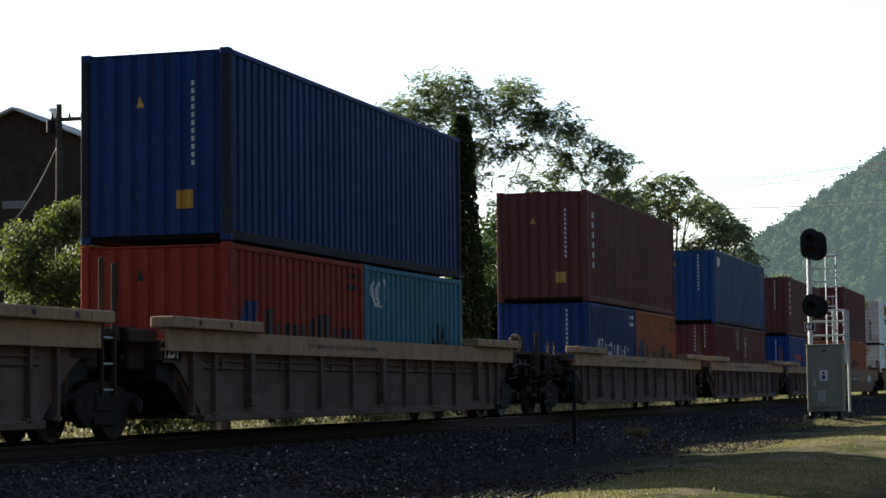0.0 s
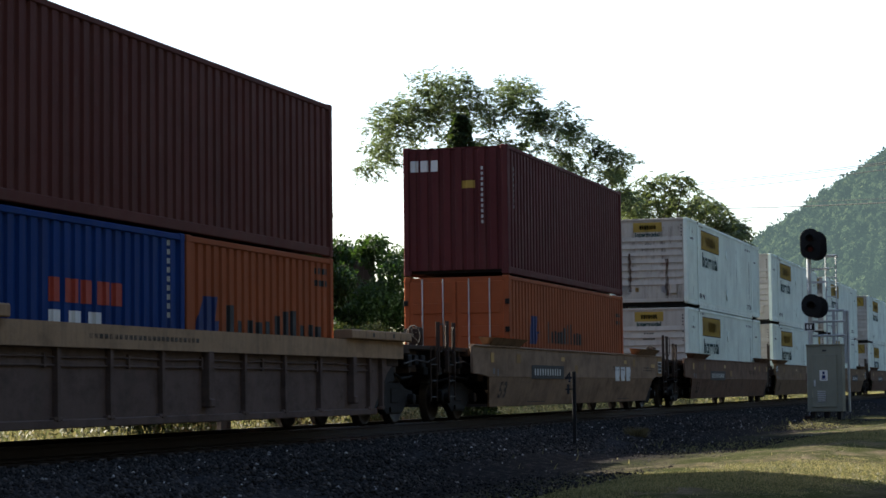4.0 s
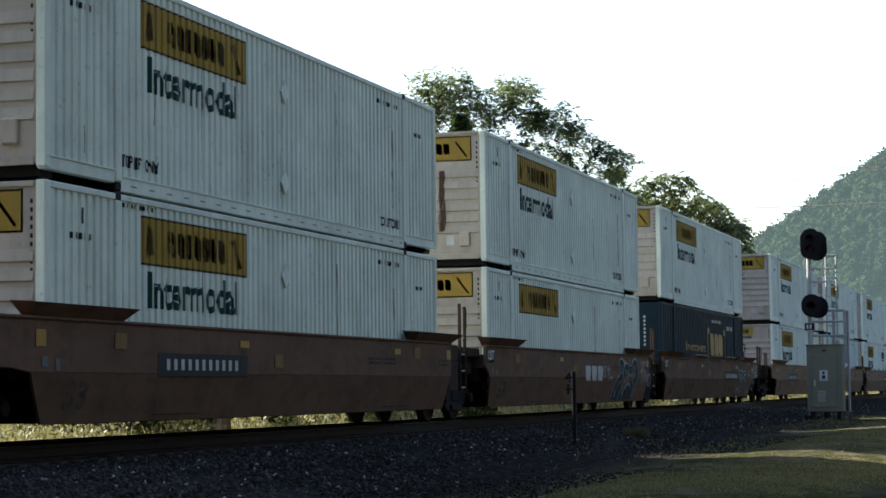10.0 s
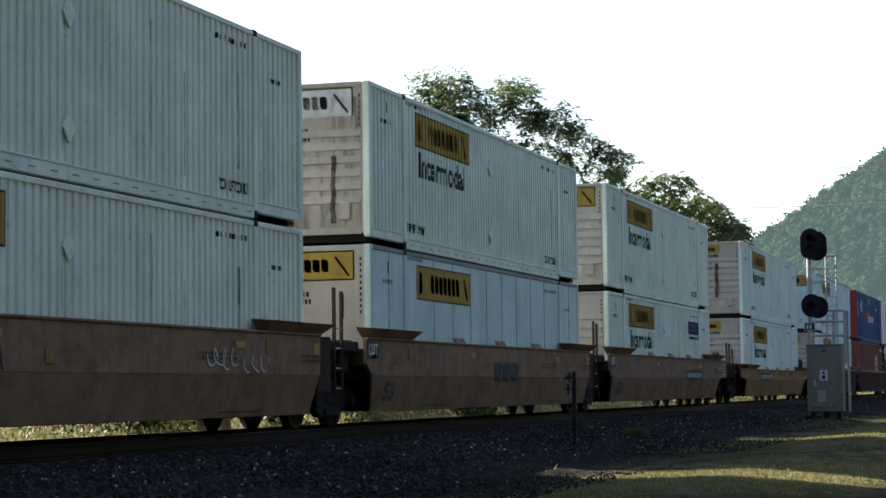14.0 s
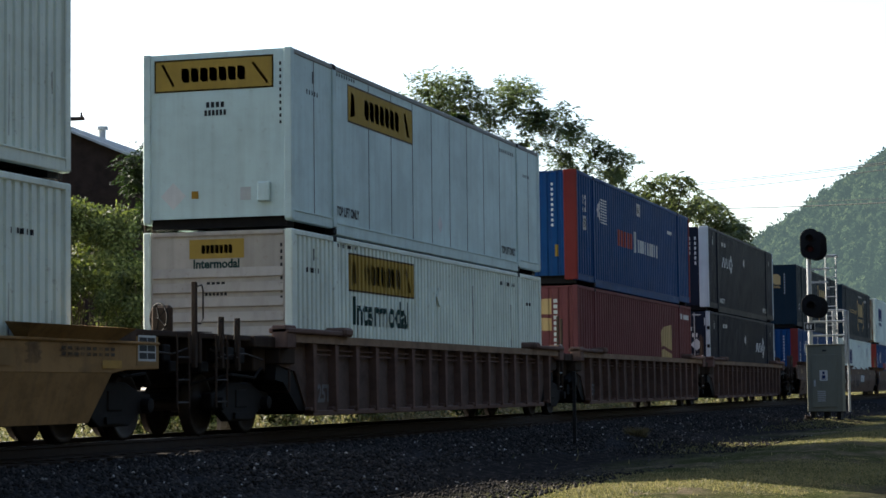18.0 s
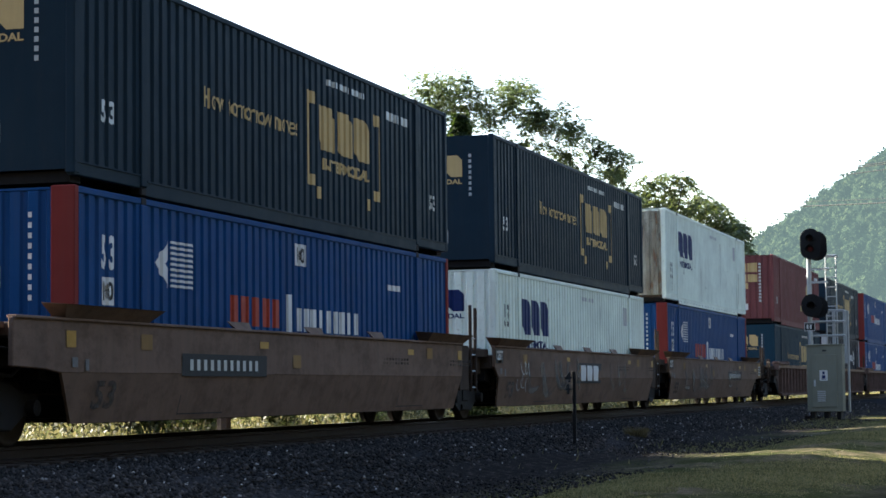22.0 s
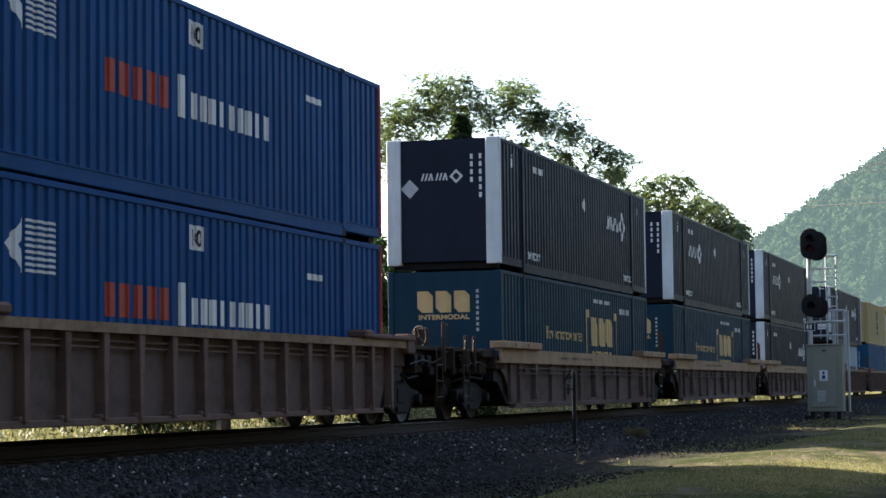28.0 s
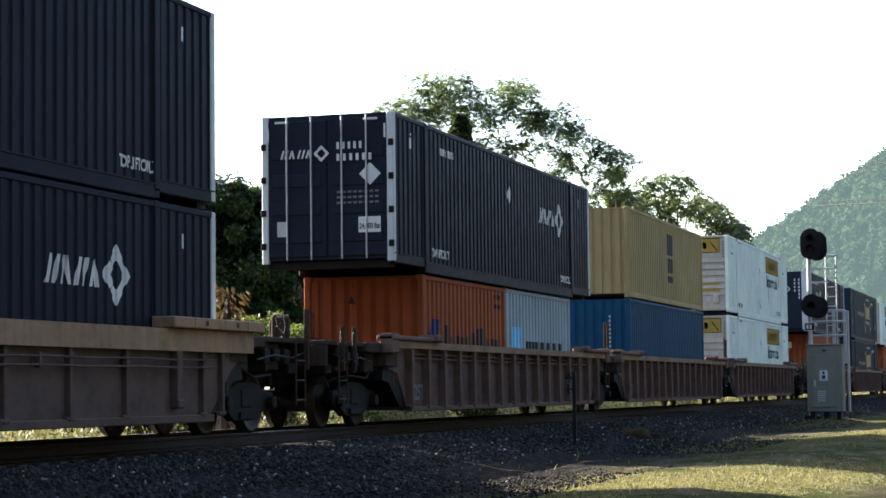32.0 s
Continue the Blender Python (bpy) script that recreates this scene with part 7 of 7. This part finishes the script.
spray_tree("broad_tree", "broad tree with drooping sprays of green leaves", 0.53, 128, (-3.9, 4.9), [-4.0, -3.0, -1.8, 0.0, 1.2, 2.4, 3.4, 4.2, 4.9], [11.9, 13.0, 13.6, 13.8, 13.4, 12.7, 11.8, 10.6, 9.4], 3.2, 165, 1.0, 0.3, 4.0, LEAF_MID, 21)
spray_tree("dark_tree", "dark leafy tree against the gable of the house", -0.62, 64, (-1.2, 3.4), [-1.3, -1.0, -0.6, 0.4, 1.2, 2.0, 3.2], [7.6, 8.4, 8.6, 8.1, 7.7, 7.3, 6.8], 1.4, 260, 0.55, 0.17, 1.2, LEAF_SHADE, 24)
put_tree("young_tree", "young bright green tree beside a darker one", 0.385, 118, 13.4, 3.4, 22, LEAF_BUSH, 16, 0.22, 10000, low=0.1)
put_tree("far_bush", "sunlit yellow-green bush far along the line", 0.77, 190, 11.8, 6.0, 23, LEAF_BUSH, 16, 0.3, 9000, low=0.05)
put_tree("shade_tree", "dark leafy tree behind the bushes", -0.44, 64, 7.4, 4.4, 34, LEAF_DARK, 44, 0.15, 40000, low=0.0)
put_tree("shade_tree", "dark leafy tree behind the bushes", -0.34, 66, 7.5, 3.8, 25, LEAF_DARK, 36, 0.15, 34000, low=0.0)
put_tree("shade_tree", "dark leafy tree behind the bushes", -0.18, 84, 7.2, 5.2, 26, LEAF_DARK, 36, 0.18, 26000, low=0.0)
put_tree("bush", "large sunlit bush beside the track", -0.84, 46, 5.1, 3.9, 27, LEAF_BUSH, 44, 0.10, 50000, low=0.0)
put_tree("bush", "rounded yellow-green bush with vines", -0.70, 44, 3.5, 2.2, 28, LEAF_BUSH, 24, 0.09, 22000, low=0.0)
put_tree("bush", "rounded yellow-green bush with vines", -0.57, 47, 3.4, 2.6, 29, LEAF_BUSH, 24, 0.09, 22000, low=0.0)
put_tree("hedge_bush", "low hedge of bright leaves behind the track", -0.40, 52, 2.8, 3.0, 30, LEAF_BUSH, 26, 0.10, 18000, low=0.0)
put_tree("hedge_bush", "low hedge of bright leaves behind the track", -0.24, 58, 2.7, 3.6, 31, LEAF_BUSH, 26, 0.10, 18000, low=0.0)
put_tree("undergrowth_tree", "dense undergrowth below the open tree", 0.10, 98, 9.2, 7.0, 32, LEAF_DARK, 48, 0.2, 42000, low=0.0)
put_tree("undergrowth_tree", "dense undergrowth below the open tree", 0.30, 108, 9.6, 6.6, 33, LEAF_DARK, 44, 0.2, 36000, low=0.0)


def ivy_pole():
    """A pole beyond the track, wrapped in climbing ivy."""
    p = spot(0.043, 66)
    z = float(ground_z(np.array(p.x), np.array(p.y)))
    ob = thing("ivy_pole", "old pole wrapped in dark climbing ivy", "pole", "", (p.x, p.y, z))
    part("pole", tube([(0, 0, -0.3), (0, 0, 9.4)], [0.16, 0.12], 10), TIE_WOOD, ob)
    rng = np.random.RandomState(41)
    n = 14000
    h = rng.uniform(0.2, 10.1, n)
    rad = np.interp(h, [0, 3, 6, 8.3, 9.1, 9.9], [0.8, 0.62, 0.5, 0.36, 0.46, 0.2]) * np.sqrt(rng.rand(n)) * 1.0
    a = rng.uniform(0, 6.283, n)
    c = np.stack([np.cos(a) * rad, np.sin(a) * rad - np.interp(h, [0, 5, 9], [0.35, 0.15, 0]), h], 1)
    d = unit(np.stack([np.cos(a), np.sin(a), np.full(n, -0.6)], 1) + rng.normal(0, 0.5, (n, 3)))
    part("ivy", leaf_mesh(c, d, unit(rng.normal(0, 1, (n, 3))), rng.uniform(0.08, 0.16, n), rng.uniform(0.04, 0.07, n)), LEAF_IVY, ob, "dense dark ivy leaves")


ivy_pole()


def dry_weed():
    """A clump of dead weeds on the edge of the ballast."""
    x, y = 44.9, -3.9
    z = float(ground_z(np.array(x), np.array(y)))
    rng = np.random.RandomState(77)
    n = 260
    a, q = rng.uniform(0, 6.283, n), rng.rand(n) ** 0.7 * 0.2
    c = np.stack([np.cos(a) * q, np.sin(a) * q, np.zeros(n)], 1)
    d = unit(np.stack([np.cos(a) * 0.5, np.sin(a) * 0.5, np.ones(n)], 1) + rng.normal(0, 0.25, (n, 3)))
    ob = thing("dry_weed", "clump of straw-coloured dead weeds in the gravel", "weed", "", (x, y, z))
    part("stems", leaf_mesh(c, d, unit(rng.normal(0, 1, (n, 3))), rng.uniform(0.12, 0.34, n), np.full(n, 0.012)), leafy("straw_stems", (0.07, 0.06, 0.04), (0.17, 0.14, 0.085), (1.0, 0.9, 0.5)), ob)


dry_weed()


def dead_plant():
    """A dead shrub with a brown stump and drooping dry leaves, beyond the track."""
    p = spot(-0.497, 41)
    z = float(ground_z(np.array(p.x), np.array(p.y)))
    rng = np.random.RandomState(78)
    ob = thing("dead_shrub", "dead brown shrub with drooping dry leaves", "shrub", "", (p.x, p.y, z))
    part("stem", join(tube([(0, 0, -0.2), (0.05, 0.02, 1.2), (0.0, -0.06, 2.3), (0.02, -0.1, 2.9)], [0.16, 0.13, 0.1, 0.04], 8), tube([(0, 0, 1.6), (0.0, 0.25, 2.2), (0.02, 0.3, 2.6)], [0.07, 0.05, 0.02], 6)), BARK, ob, "brown broken stem")
    n = 260
    h = rng.uniform(1.5, 3.1, n)
    a = rng.uniform(0, 6.283, n)
    q = rng.uniform(0.02, 0.42, n)
    c = np.stack([np.cos(a) * q, np.sin(a) * q - 0.03, h], 1)
    d = unit(np.stack([np.cos(a) * 0.5, np.sin(a) * 0.5, rng.uniform(-1.4, -0.2, n)], 1) + rng.normal(0, 0.2, (n, 3)))
    part("leaves", leaf_mesh(c, d, unit(rng.normal(0, 1, (n, 3))), rng.uniform(0.14, 0.34, n), rng.uniform(0.02, 0.05, n)), leafy("dry_brown_leaves", (0.03, 0.02, 0.011), (0.1, 0.072, 0.042), (1.0, 0.9, 0.6)), ob, "curled dry leaves")


dead_plant()


def grass(name, label, count, xr, yfun, height, seed, zf=ground_z, power=1.5):
    rng = np.random.RandomState(seed)
    x = xr[0] + (xr[1] - xr[0]) * rng.rand(count) ** power
    y = yfun(rng, x, count)
    z = zf(x, y)
    h = rng.uniform(height[0], height[1], count)
    c = np.stack([x, y, z - 0.02], 1)
    d = unit(np.stack([rng.normal(0, 0.35, count), rng.normal(0, 0.35, count), np.ones(count)], 1))
    side = unit(np.stack([rng.normal(0, 1, count), rng.normal(0, 1, count), np.zeros(count)], 1))
    me = leaf_mesh(c, d, np.cross(side, d), h, np.full(count, 0.006) * (1 + x / 40))
    solo(name, me, GRASS, label, "grass", kind="stuff")


def verge(r, x, n):
    """Across the verge: from the wavering edge of the lane to the next bare strip."""
    edge = np.interp(x, [20, 26, 42, 62], [-7.0, -6.9, -5.7, -5.3]) + 0.3 * np.sin(x * 0.45) + r.normal(0, 0.25, n)
    return edge + (np.interp(x, [25, 45], [-10.0, -11.5]) - edge) * r.rand(n) + r.normal(0, 0.35, n)


grass("verge_grass", "short yellow-green verge grass", 280000, (20, 90), verge, (0.012, 0.036), 51, power=1.2)
grass("tall_grass", "taller grass tufts on the verge", 1400, (22, 100), lambda r, x, n: -8.2 + 0.9 * np.sin(np.floor(r.rand(n) * 160) * 12.99) + r.normal(0, 0.06, n), (0.04, 0.1), 54)
grass("weeds", "sparse weeds in the shoulder gravel", 160, (30, 95), lambda r, x, n: -4.9 + r.normal(0, 0.5, n), (0.06, 0.2), 52, power=1)
grass("far_grass", "sunlit tall grass beyond the track", 90000, (20, 260), lambda r, x, n: 4.8 + 24 * r.rand(n) ** 1.2, (0.25, 0.7), 53)


def trackside_weeds():
    """A sunlit band of leafy weeds and dead stalks along the far side of the ballast."""
    rng = np.random.RandomState(57)
    n = 90000
    x = 16 + 150 * rng.rand(n) ** 1.5
    y = 5.2 + 5.5 * rng.rand(n) ** 1.4
    top = 0.35 + 0.3 * np.sin(x * 0.9) * np.sin(x * 0.23 + 1.0) + 0.25 * np.sin(x * 2.3 + y)
    z = ground_z(x, y) + (0.35 + np.clip(top, 0.05, 0.9)) * rng.rand(n)
    d = unit(np.stack([rng.normal(0, 0.7, n), rng.normal(0, 0.7, n), rng.uniform(-0.2, 1.0, n)], 1))
    ln = rng.uniform(0.04, 0.1, n) * (1 + x / 90)
    me = leaf_mesh(np.stack([x, y, z], 1), d, unit(rng.normal(0, 1, (n, 3))), ln, ln * 0.3)
    solo("trackside_weeds", me, leafy("weed_leaves_and_stalks", (0.045, 0.065, 0.025), (0.2, 0.175, 0.1), (1.0, 0.97, 0.75)), "sunlit green and straw-coloured weeds beyond the ballast", "weeds", kind="stuff")


trackside_weeds()


# ---------------------------------------------------------------- house, pole, wires
def house():
    """A dark gabled building with a pale metal roof."""
    p = Vector((70.0, 25.0, 0))
    SID = plain("dark_brown_siding", (0.035, 0.024, 0.02), 0.9, 0, 0.35, 3, 0.3)
    ROOF = plain("pale_metal_roof", (0.42, 0.46, 0.48), 0.45, 0.4, 0.12, 2)
    z = float(ground_z(np.array(p.x), np.array(p.y)))
    ob = thing("house", "dark brown gabled house with a pale metal roof", "house", "", (p.x, p.y, z))
    ob.rotation_euler = (0, 0, radians(-82.8))
    # ridge along local x; the gable faces the track
    w, h, rise, ln = 6.0, 9.05, 2.45, 25.0
    part("wall", prism([(-w, -0.5), (w, -0.5), (w, h), (0, h + rise), (-w, h)], 0.0, 0.2), SID, ob, "dark gable wall")
    part("wall", prism([(-w, -0.5), (w, -0.5), (w, h), (0, h + rise), (-w, h)], ln - 0.2, ln), SID, ob)
    for sx in (-1, 1):
        part("wall", boxes((min(sx * w, sx * (w - 0.2)), max(sx * w, sx * (w - 0.2)), 0.2, ln - 0.2, -0.5, h)), SID, ob)
        sl = prism([(sx * (w + 0.35), h - 0.2), (0, h + rise + 0.02), (0, h + rise + 0.12), (sx * (w + 0.35), h - 0.1)], -0.3, ln + 0.3)
        rf = part("roof", sl, ROOF, ob, "pale sheet-metal roof slope")
        for i in range(44):
            part("roof_seam", cached(("seam", sx), lambda: prism([(sx * (w + 0.33), h - 0.1), (0, h + rise + 0.12), (0, h + rise + 0.16), (sx * (w + 0.33), h - 0.06)], -0.02, 0.02)), ROOF, rf, at=Matrix.Translation((0, 0.2 + i * 0.56, 0)))
    for k in (4.2, 10.0, 16.0):
        v = part("roof_vent", lathe([(0, 0.16), (0.45, 0.16), (0.46, 0.26), (0.6, 0.26), (0.62, 0.02)], 12, "z"), ROOF, ob, "metal roof vent", Matrix.Translation((0.0, k, h + rise + 0.02)))
    wn_ = part("window", boxes((-0.5, 0.45, -0.03, 0.02, 7.75, 8.05), bevel=0.01), PLATE_GREY, ob, "grey shuttered window band")
    for fx in (-1.9, 1.6):
        win = part("window", boxes((fx - 0.5, fx + 0.5, -0.05, 0.02, 2.2, 3.8), bevel=0.01), SID, ob)
        part("pane", boxes((fx - 0.42, fx + 0.42, -0.06, -0.045, 2.28, 3.72)), BLACK_PAINT, win)


house()


def second_house():
    p = spot(-0.27, 120)
    SID = plain("dark_brown_siding", (0.05, 0.04, 0.035), 0.9)
    ROOF = plain("pale_metal_roof", (0.42, 0.46, 0.48), 0.45, 0.4)
    z = float(ground_z(np.array(p.x), np.array(p.y)))
    ob = thing("shed", "low shed with a pale sloping roof among trees", "shed", "", (p.x, p.y, z))
    ob.rotation_euler = (0, 0, radians(-62))
    part("wall", boxes((-3, 3, 0, 0.2, -0.5, 8.6), (-3, 3, 5.8, 6, -0.5, 8.6), (-3, -2.8, 0.2, 5.8, -0.5, 8.6), (2.8, 3, 0.2, 5.8, -0.5, 8.6)), SID, ob, "dark wall")
    part("roof", prism([(-3.3, 9.7), (3.3, 8.55), (3.3, 8.7), (-3.3, 9.85)], -0.3, 6.3), ROOF, ob, "pale sheet roof")


second_house()


def utility_pole():
    p = Vector((63.9, 20.0, 0))
    z = float(ground_z(np.array(p.x), np.array(p.y)))
    ob = thing("utility_pole", "dark wooden utility pole with a crossarm", "pole", "", (p.x, p.y, z))
    part("pole", tube([(0, 0, -0.3), (0, 0, 10.6 - z)], [0.15, 0.1], 10), TIE_WOOD, ob)
    part("crossarm", boxes((-0.06, 0.06, -0.95, 0.3, 10.0 - z, 10.13 - z), bevel=0.01), TIE_WOOD, ob)
    for yy in (-0.85, -0.4, 0.25):
        part("insulator", lathe([(0, 0.03), (0.04, 0.05), (0.09, 0.03), (0.13, 0.045), (0.16, 0.01)], 8, "z"), BLACK_PAINT, ob, "glass insulator", Matrix.Translation((0, yy, 10.13 - z)))
    part("transformer", lathe([(0, 0.05), (0.02, 0.16), (0.45, 0.16), (0.48, 0.05)], 12, "z"), BLACK_STEEL, ob, "small transformer can", Matrix.Translation((0, 0.3, 9.6 - z)))


utility_pole()


def cable(name, label, a, b, sag, r, mat=BLACK_PAINT):
    a, b = Vector(a), Vector(b)
    pts = [a.lerp(b, i / 24) - Vector((0, 0, sag * 4 * (i / 24) * (1 - i / 24))) for i in range(25)]
    solo(name, tube(pts, r, 5), mat, label, "wire", "wires over the track")


def far_point(px, up, dist):
    """Across the view and up it, from the middle, in halves of the picture's width."""
    ahead, right, upv = AIM, Vector((0.290119, -0.956925, -0.011216)), Vector((-0.061846, -0.030443, 0.997621))
    return EYE + (ahead + right * (px * 0.2142) + upv * (up * 0.2142)) * dist


def line_pole(top, label):
    """A wooden pole that carries the overhead wires."""
    z = float(ground_z(np.array(top.x), np.array(top.y)))
    ob = thing("line_pole", label, "pole", "", (top.x, top.y, z))
    part("pole", tube([(0, 0, -0.4), (0, 0, top.z - z + 0.1)], [0.17, 0.11], 10), TIE_WOOD, ob)
    part("crossarm", boxes((-1.2, 1.2, -0.06, 0.06, top.z - z - 0.12, top.z - z), bevel=0.01), TIE_WOOD, ob)


NEAR_TOP, FAR_TOP = far_point(1.16, 0.219, 190), far_point(0.50, 0.143, 235)
line_pole(NEAR_TOP, "wooden line pole carrying overhead wires")
line_pole(FAR_TOP, "wooden line pole among the trees")
# pairs of heights at the far and the near pole, with the thickness of the wire
for up_far, up_near, thick, what in ((0.143, 0.218, 0.034, "thin dark overhead wire"), (0.139, 0.214, 0.034, "thin dark overhead wire"), (0.125, 0.202, 0.034, "thin dark overhead wire"), (0.104, 0.122, 0.018, "thin dark overhead wire"), (0.0905, 0.1145, 0.045, "dark overhead cable across the valley")):
    cable("overhead_wire", what, far_point(0.50, up_far, 235), far_point(1.16, up_near, 190), 0.25, thick)
cable("service_wire", "pale slack service wire to the house", Vector((69.6, 25.6, 6.6)), Vector((63.9, 20.0, 9.3)), 0.5, 0.02, GALV)


# ---------------------------------------------------------------- wooded hill and added unseen slopes
def hill():
    rng = np.random.RandomState(61)
    xs, ys = np.linspace(1150, 1580, 180), np.linspace(-120, 500, 270)
    X, Y = np.meshgrid(xs, ys)
    ridge = np.interp(Y, [-420, -100, 40, 110, 198, 324, 430, 520], [280, 245, 200, 158, 100, 30, 4, 2])
    face = np.clip((X - 1160) / 340, 0, 1)
    face = face * face * (3 - 2 * face)
    Z = ridge * face + ground_z(X, Y)
    # crowns: a bump round the nearest of many scattered trees
    cell = 8.0
    gx, gy = np.floor(X / cell).astype(int), np.floor(Y / cell).astype(int)
    tab = rng.rand(256, 256, 3)
    bump = np.zeros_like(X)
    for ox in (-1, 0, 1):
        for oy in (-1, 0, 1):
            t = tab[(gx + ox) % 256, (gy + oy) % 256]
            dx = X - (gx + ox + t[..., 0]) * cell
            dy = Y - (gy + oy + t[..., 1]) * cell
            bump = np.maximum(bump, (3 + 6 * t[..., 2]) * np.sqrt(np.clip(1 - (dx * dx + dy * dy) / 30.0, 0, 1)))
    Z = Z + bump * np.clip(ridge * face / 12, 0, 1) + rng.uniform(-1.1, 1.1, X.shape)
    nx, ny = len(xs), len(ys)
    verts = np.stack([X.ravel(), Y.ravel(), Z.ravel() - 1.0], 1).tolist()
    faces = [(j * nx + i, j * nx + i + 1, (j + 1) * nx + i + 1, (j + 1) * nx + i) for j in range(ny - 1) for i in range(nx - 1)]
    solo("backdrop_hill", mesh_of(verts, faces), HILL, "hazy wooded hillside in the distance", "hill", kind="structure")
    # sprays of leaves over the crowns, which break up their outline
    pick = rng.choice(X.size, 90000, p=(ridge * face).ravel().clip(0.01) ** 0.3 / ((ridge * face).ravel().clip(0.01) ** 0.3).sum())
    n = len(pick)
    c = np.stack([X.ravel()[pick], Y.ravel()[pick], Z.ravel()[pick] - 0.9], 1) + rng.normal(0, 1.0, (n, 3)) * (1.2, 1.2, 0.7)
    d = unit(rng.normal(0, 1, (n, 3)) + (-0.5, 0, 0.5))
    size = rng.uniform(1.2, 2.9, n)
    solo("hill_foliage", leaf_mesh(c, d, unit(rng.normal(0, 1, (n, 3))), size, size * 0.36), hill_material("hazed_far_leaves", True), "hazy tree crowns covering the far hillside", "trees", kind="stuff")


hill()


def added_side_slope():
    """Unseen wooded slope behind the camera, added to cut skylight on the train's sides."""
    rng = np.random.RandomState(71)
    xs, ys = np.linspace(-500, 600, 90), np.linspace(-190, -34, 30)
    X, Y = np.meshgrid(xs, ys)
    Z = np.interp(-Y, [34, 55, 120, 190], [-1.2, 20, 95, 130]) + rng.uniform(0, 5, X.shape) * (Y < -40)
    Z = -1.2 + (Z + 1.2) * np.interp(X, [-500, 20, 110, 600], [1.0, 1.0, 0.45, 0.45])
    nx, ny = len(xs), len(ys)
    verts = np.stack([X.ravel(), Y.ravel(), Z.ravel()], 1).tolist()
    faces = [(j * nx + i, j * nx + i + 1, (j + 1) * nx + i + 1, (j + 1) * nx + i) for j in range(ny - 1) for i in range(nx - 1)]
    solo("backdrop_valley_side", mesh_of(verts, faces), WOODS, "unseen wooded slope added to block skylight from the train sides", "hill", kind="structure")


added_side_slope()


def added_end_slope():
    """Unseen wooded rise behind the camera, added to darken the containers' end faces."""
    rng = np.random.RandomState(72)
    xs, ys = np.linspace(-420, -26, 50), np.linspace(-190, 420, 70)
    X, Y = np.meshgrid(xs, ys)
    Z = np.interp(-X, [26, 36, 70, 420], [-1.2, 30, 62, 220]) + rng.uniform(0, 5, X.shape) * (X < -34)
    Z = -1.2 + (Z + 1.2) * np.clip((np.abs(Y) - 6) / 6, 0, 1)
    nx, ny = len(xs), len(ys)
    verts = np.stack([X.ravel(), Y.ravel(), Z.ravel()], 1).tolist()
    faces = [(j * nx + i, j * nx + i + 1, (j + 1) * nx + i + 1, (j + 1) * nx + i) for j in range(ny - 1) for i in range(nx - 1)]
    solo("backdrop_valley_end", mesh_of(verts, faces), WOODS, "unseen wooded rise added to block skylight from container ends", "hill", kind="structure")


added_end_slope()


# ---------------------------------------------------------------- movement
def run(t):
    """How far the train has gone at t seconds, counted from the sixteenth."""
    u = (t - 16) / 16
    return 284.368 * u - 0.794 * u * u + 0.963 * u ** 3 + 1.114 * u ** 4


def motions():
    times = [0, 4, 8, 12, 16, 20, 24, 28, 32]
    for ob in TRAIN:
        x, z = ob.location.x, ob.location.z
        walk(ob, [(t, pose(x - run(t), 0, z)) for t in times])
    # the wheels roll without slipping; alike wheels share one roll
    step = 1 / 30
    steps = [i * step for i in range(961)]
    rolls = {}
    for car in TRAIN:
        for wheel in car.children_recursive:
            if "spin" not in wheel:
                continue
            dx = round(wheel.location.x, 3)
            if dx not in rolls:
                walk(wheel, [(t, pose(dx, 0, 0.457) @ Matrix.Rotation(-(run(t) - run(0)) / 0.457, 4, "Y")) for t in steps])
                rolls[dx] = wheel.animation_data
            else:
                wheel.rotation_mode = "QUATERNION"
                keys = wheel.animation_data_create()
                keys.action, keys.action_slot = rolls[dx].action, rolls[dx].action_slot


motions()
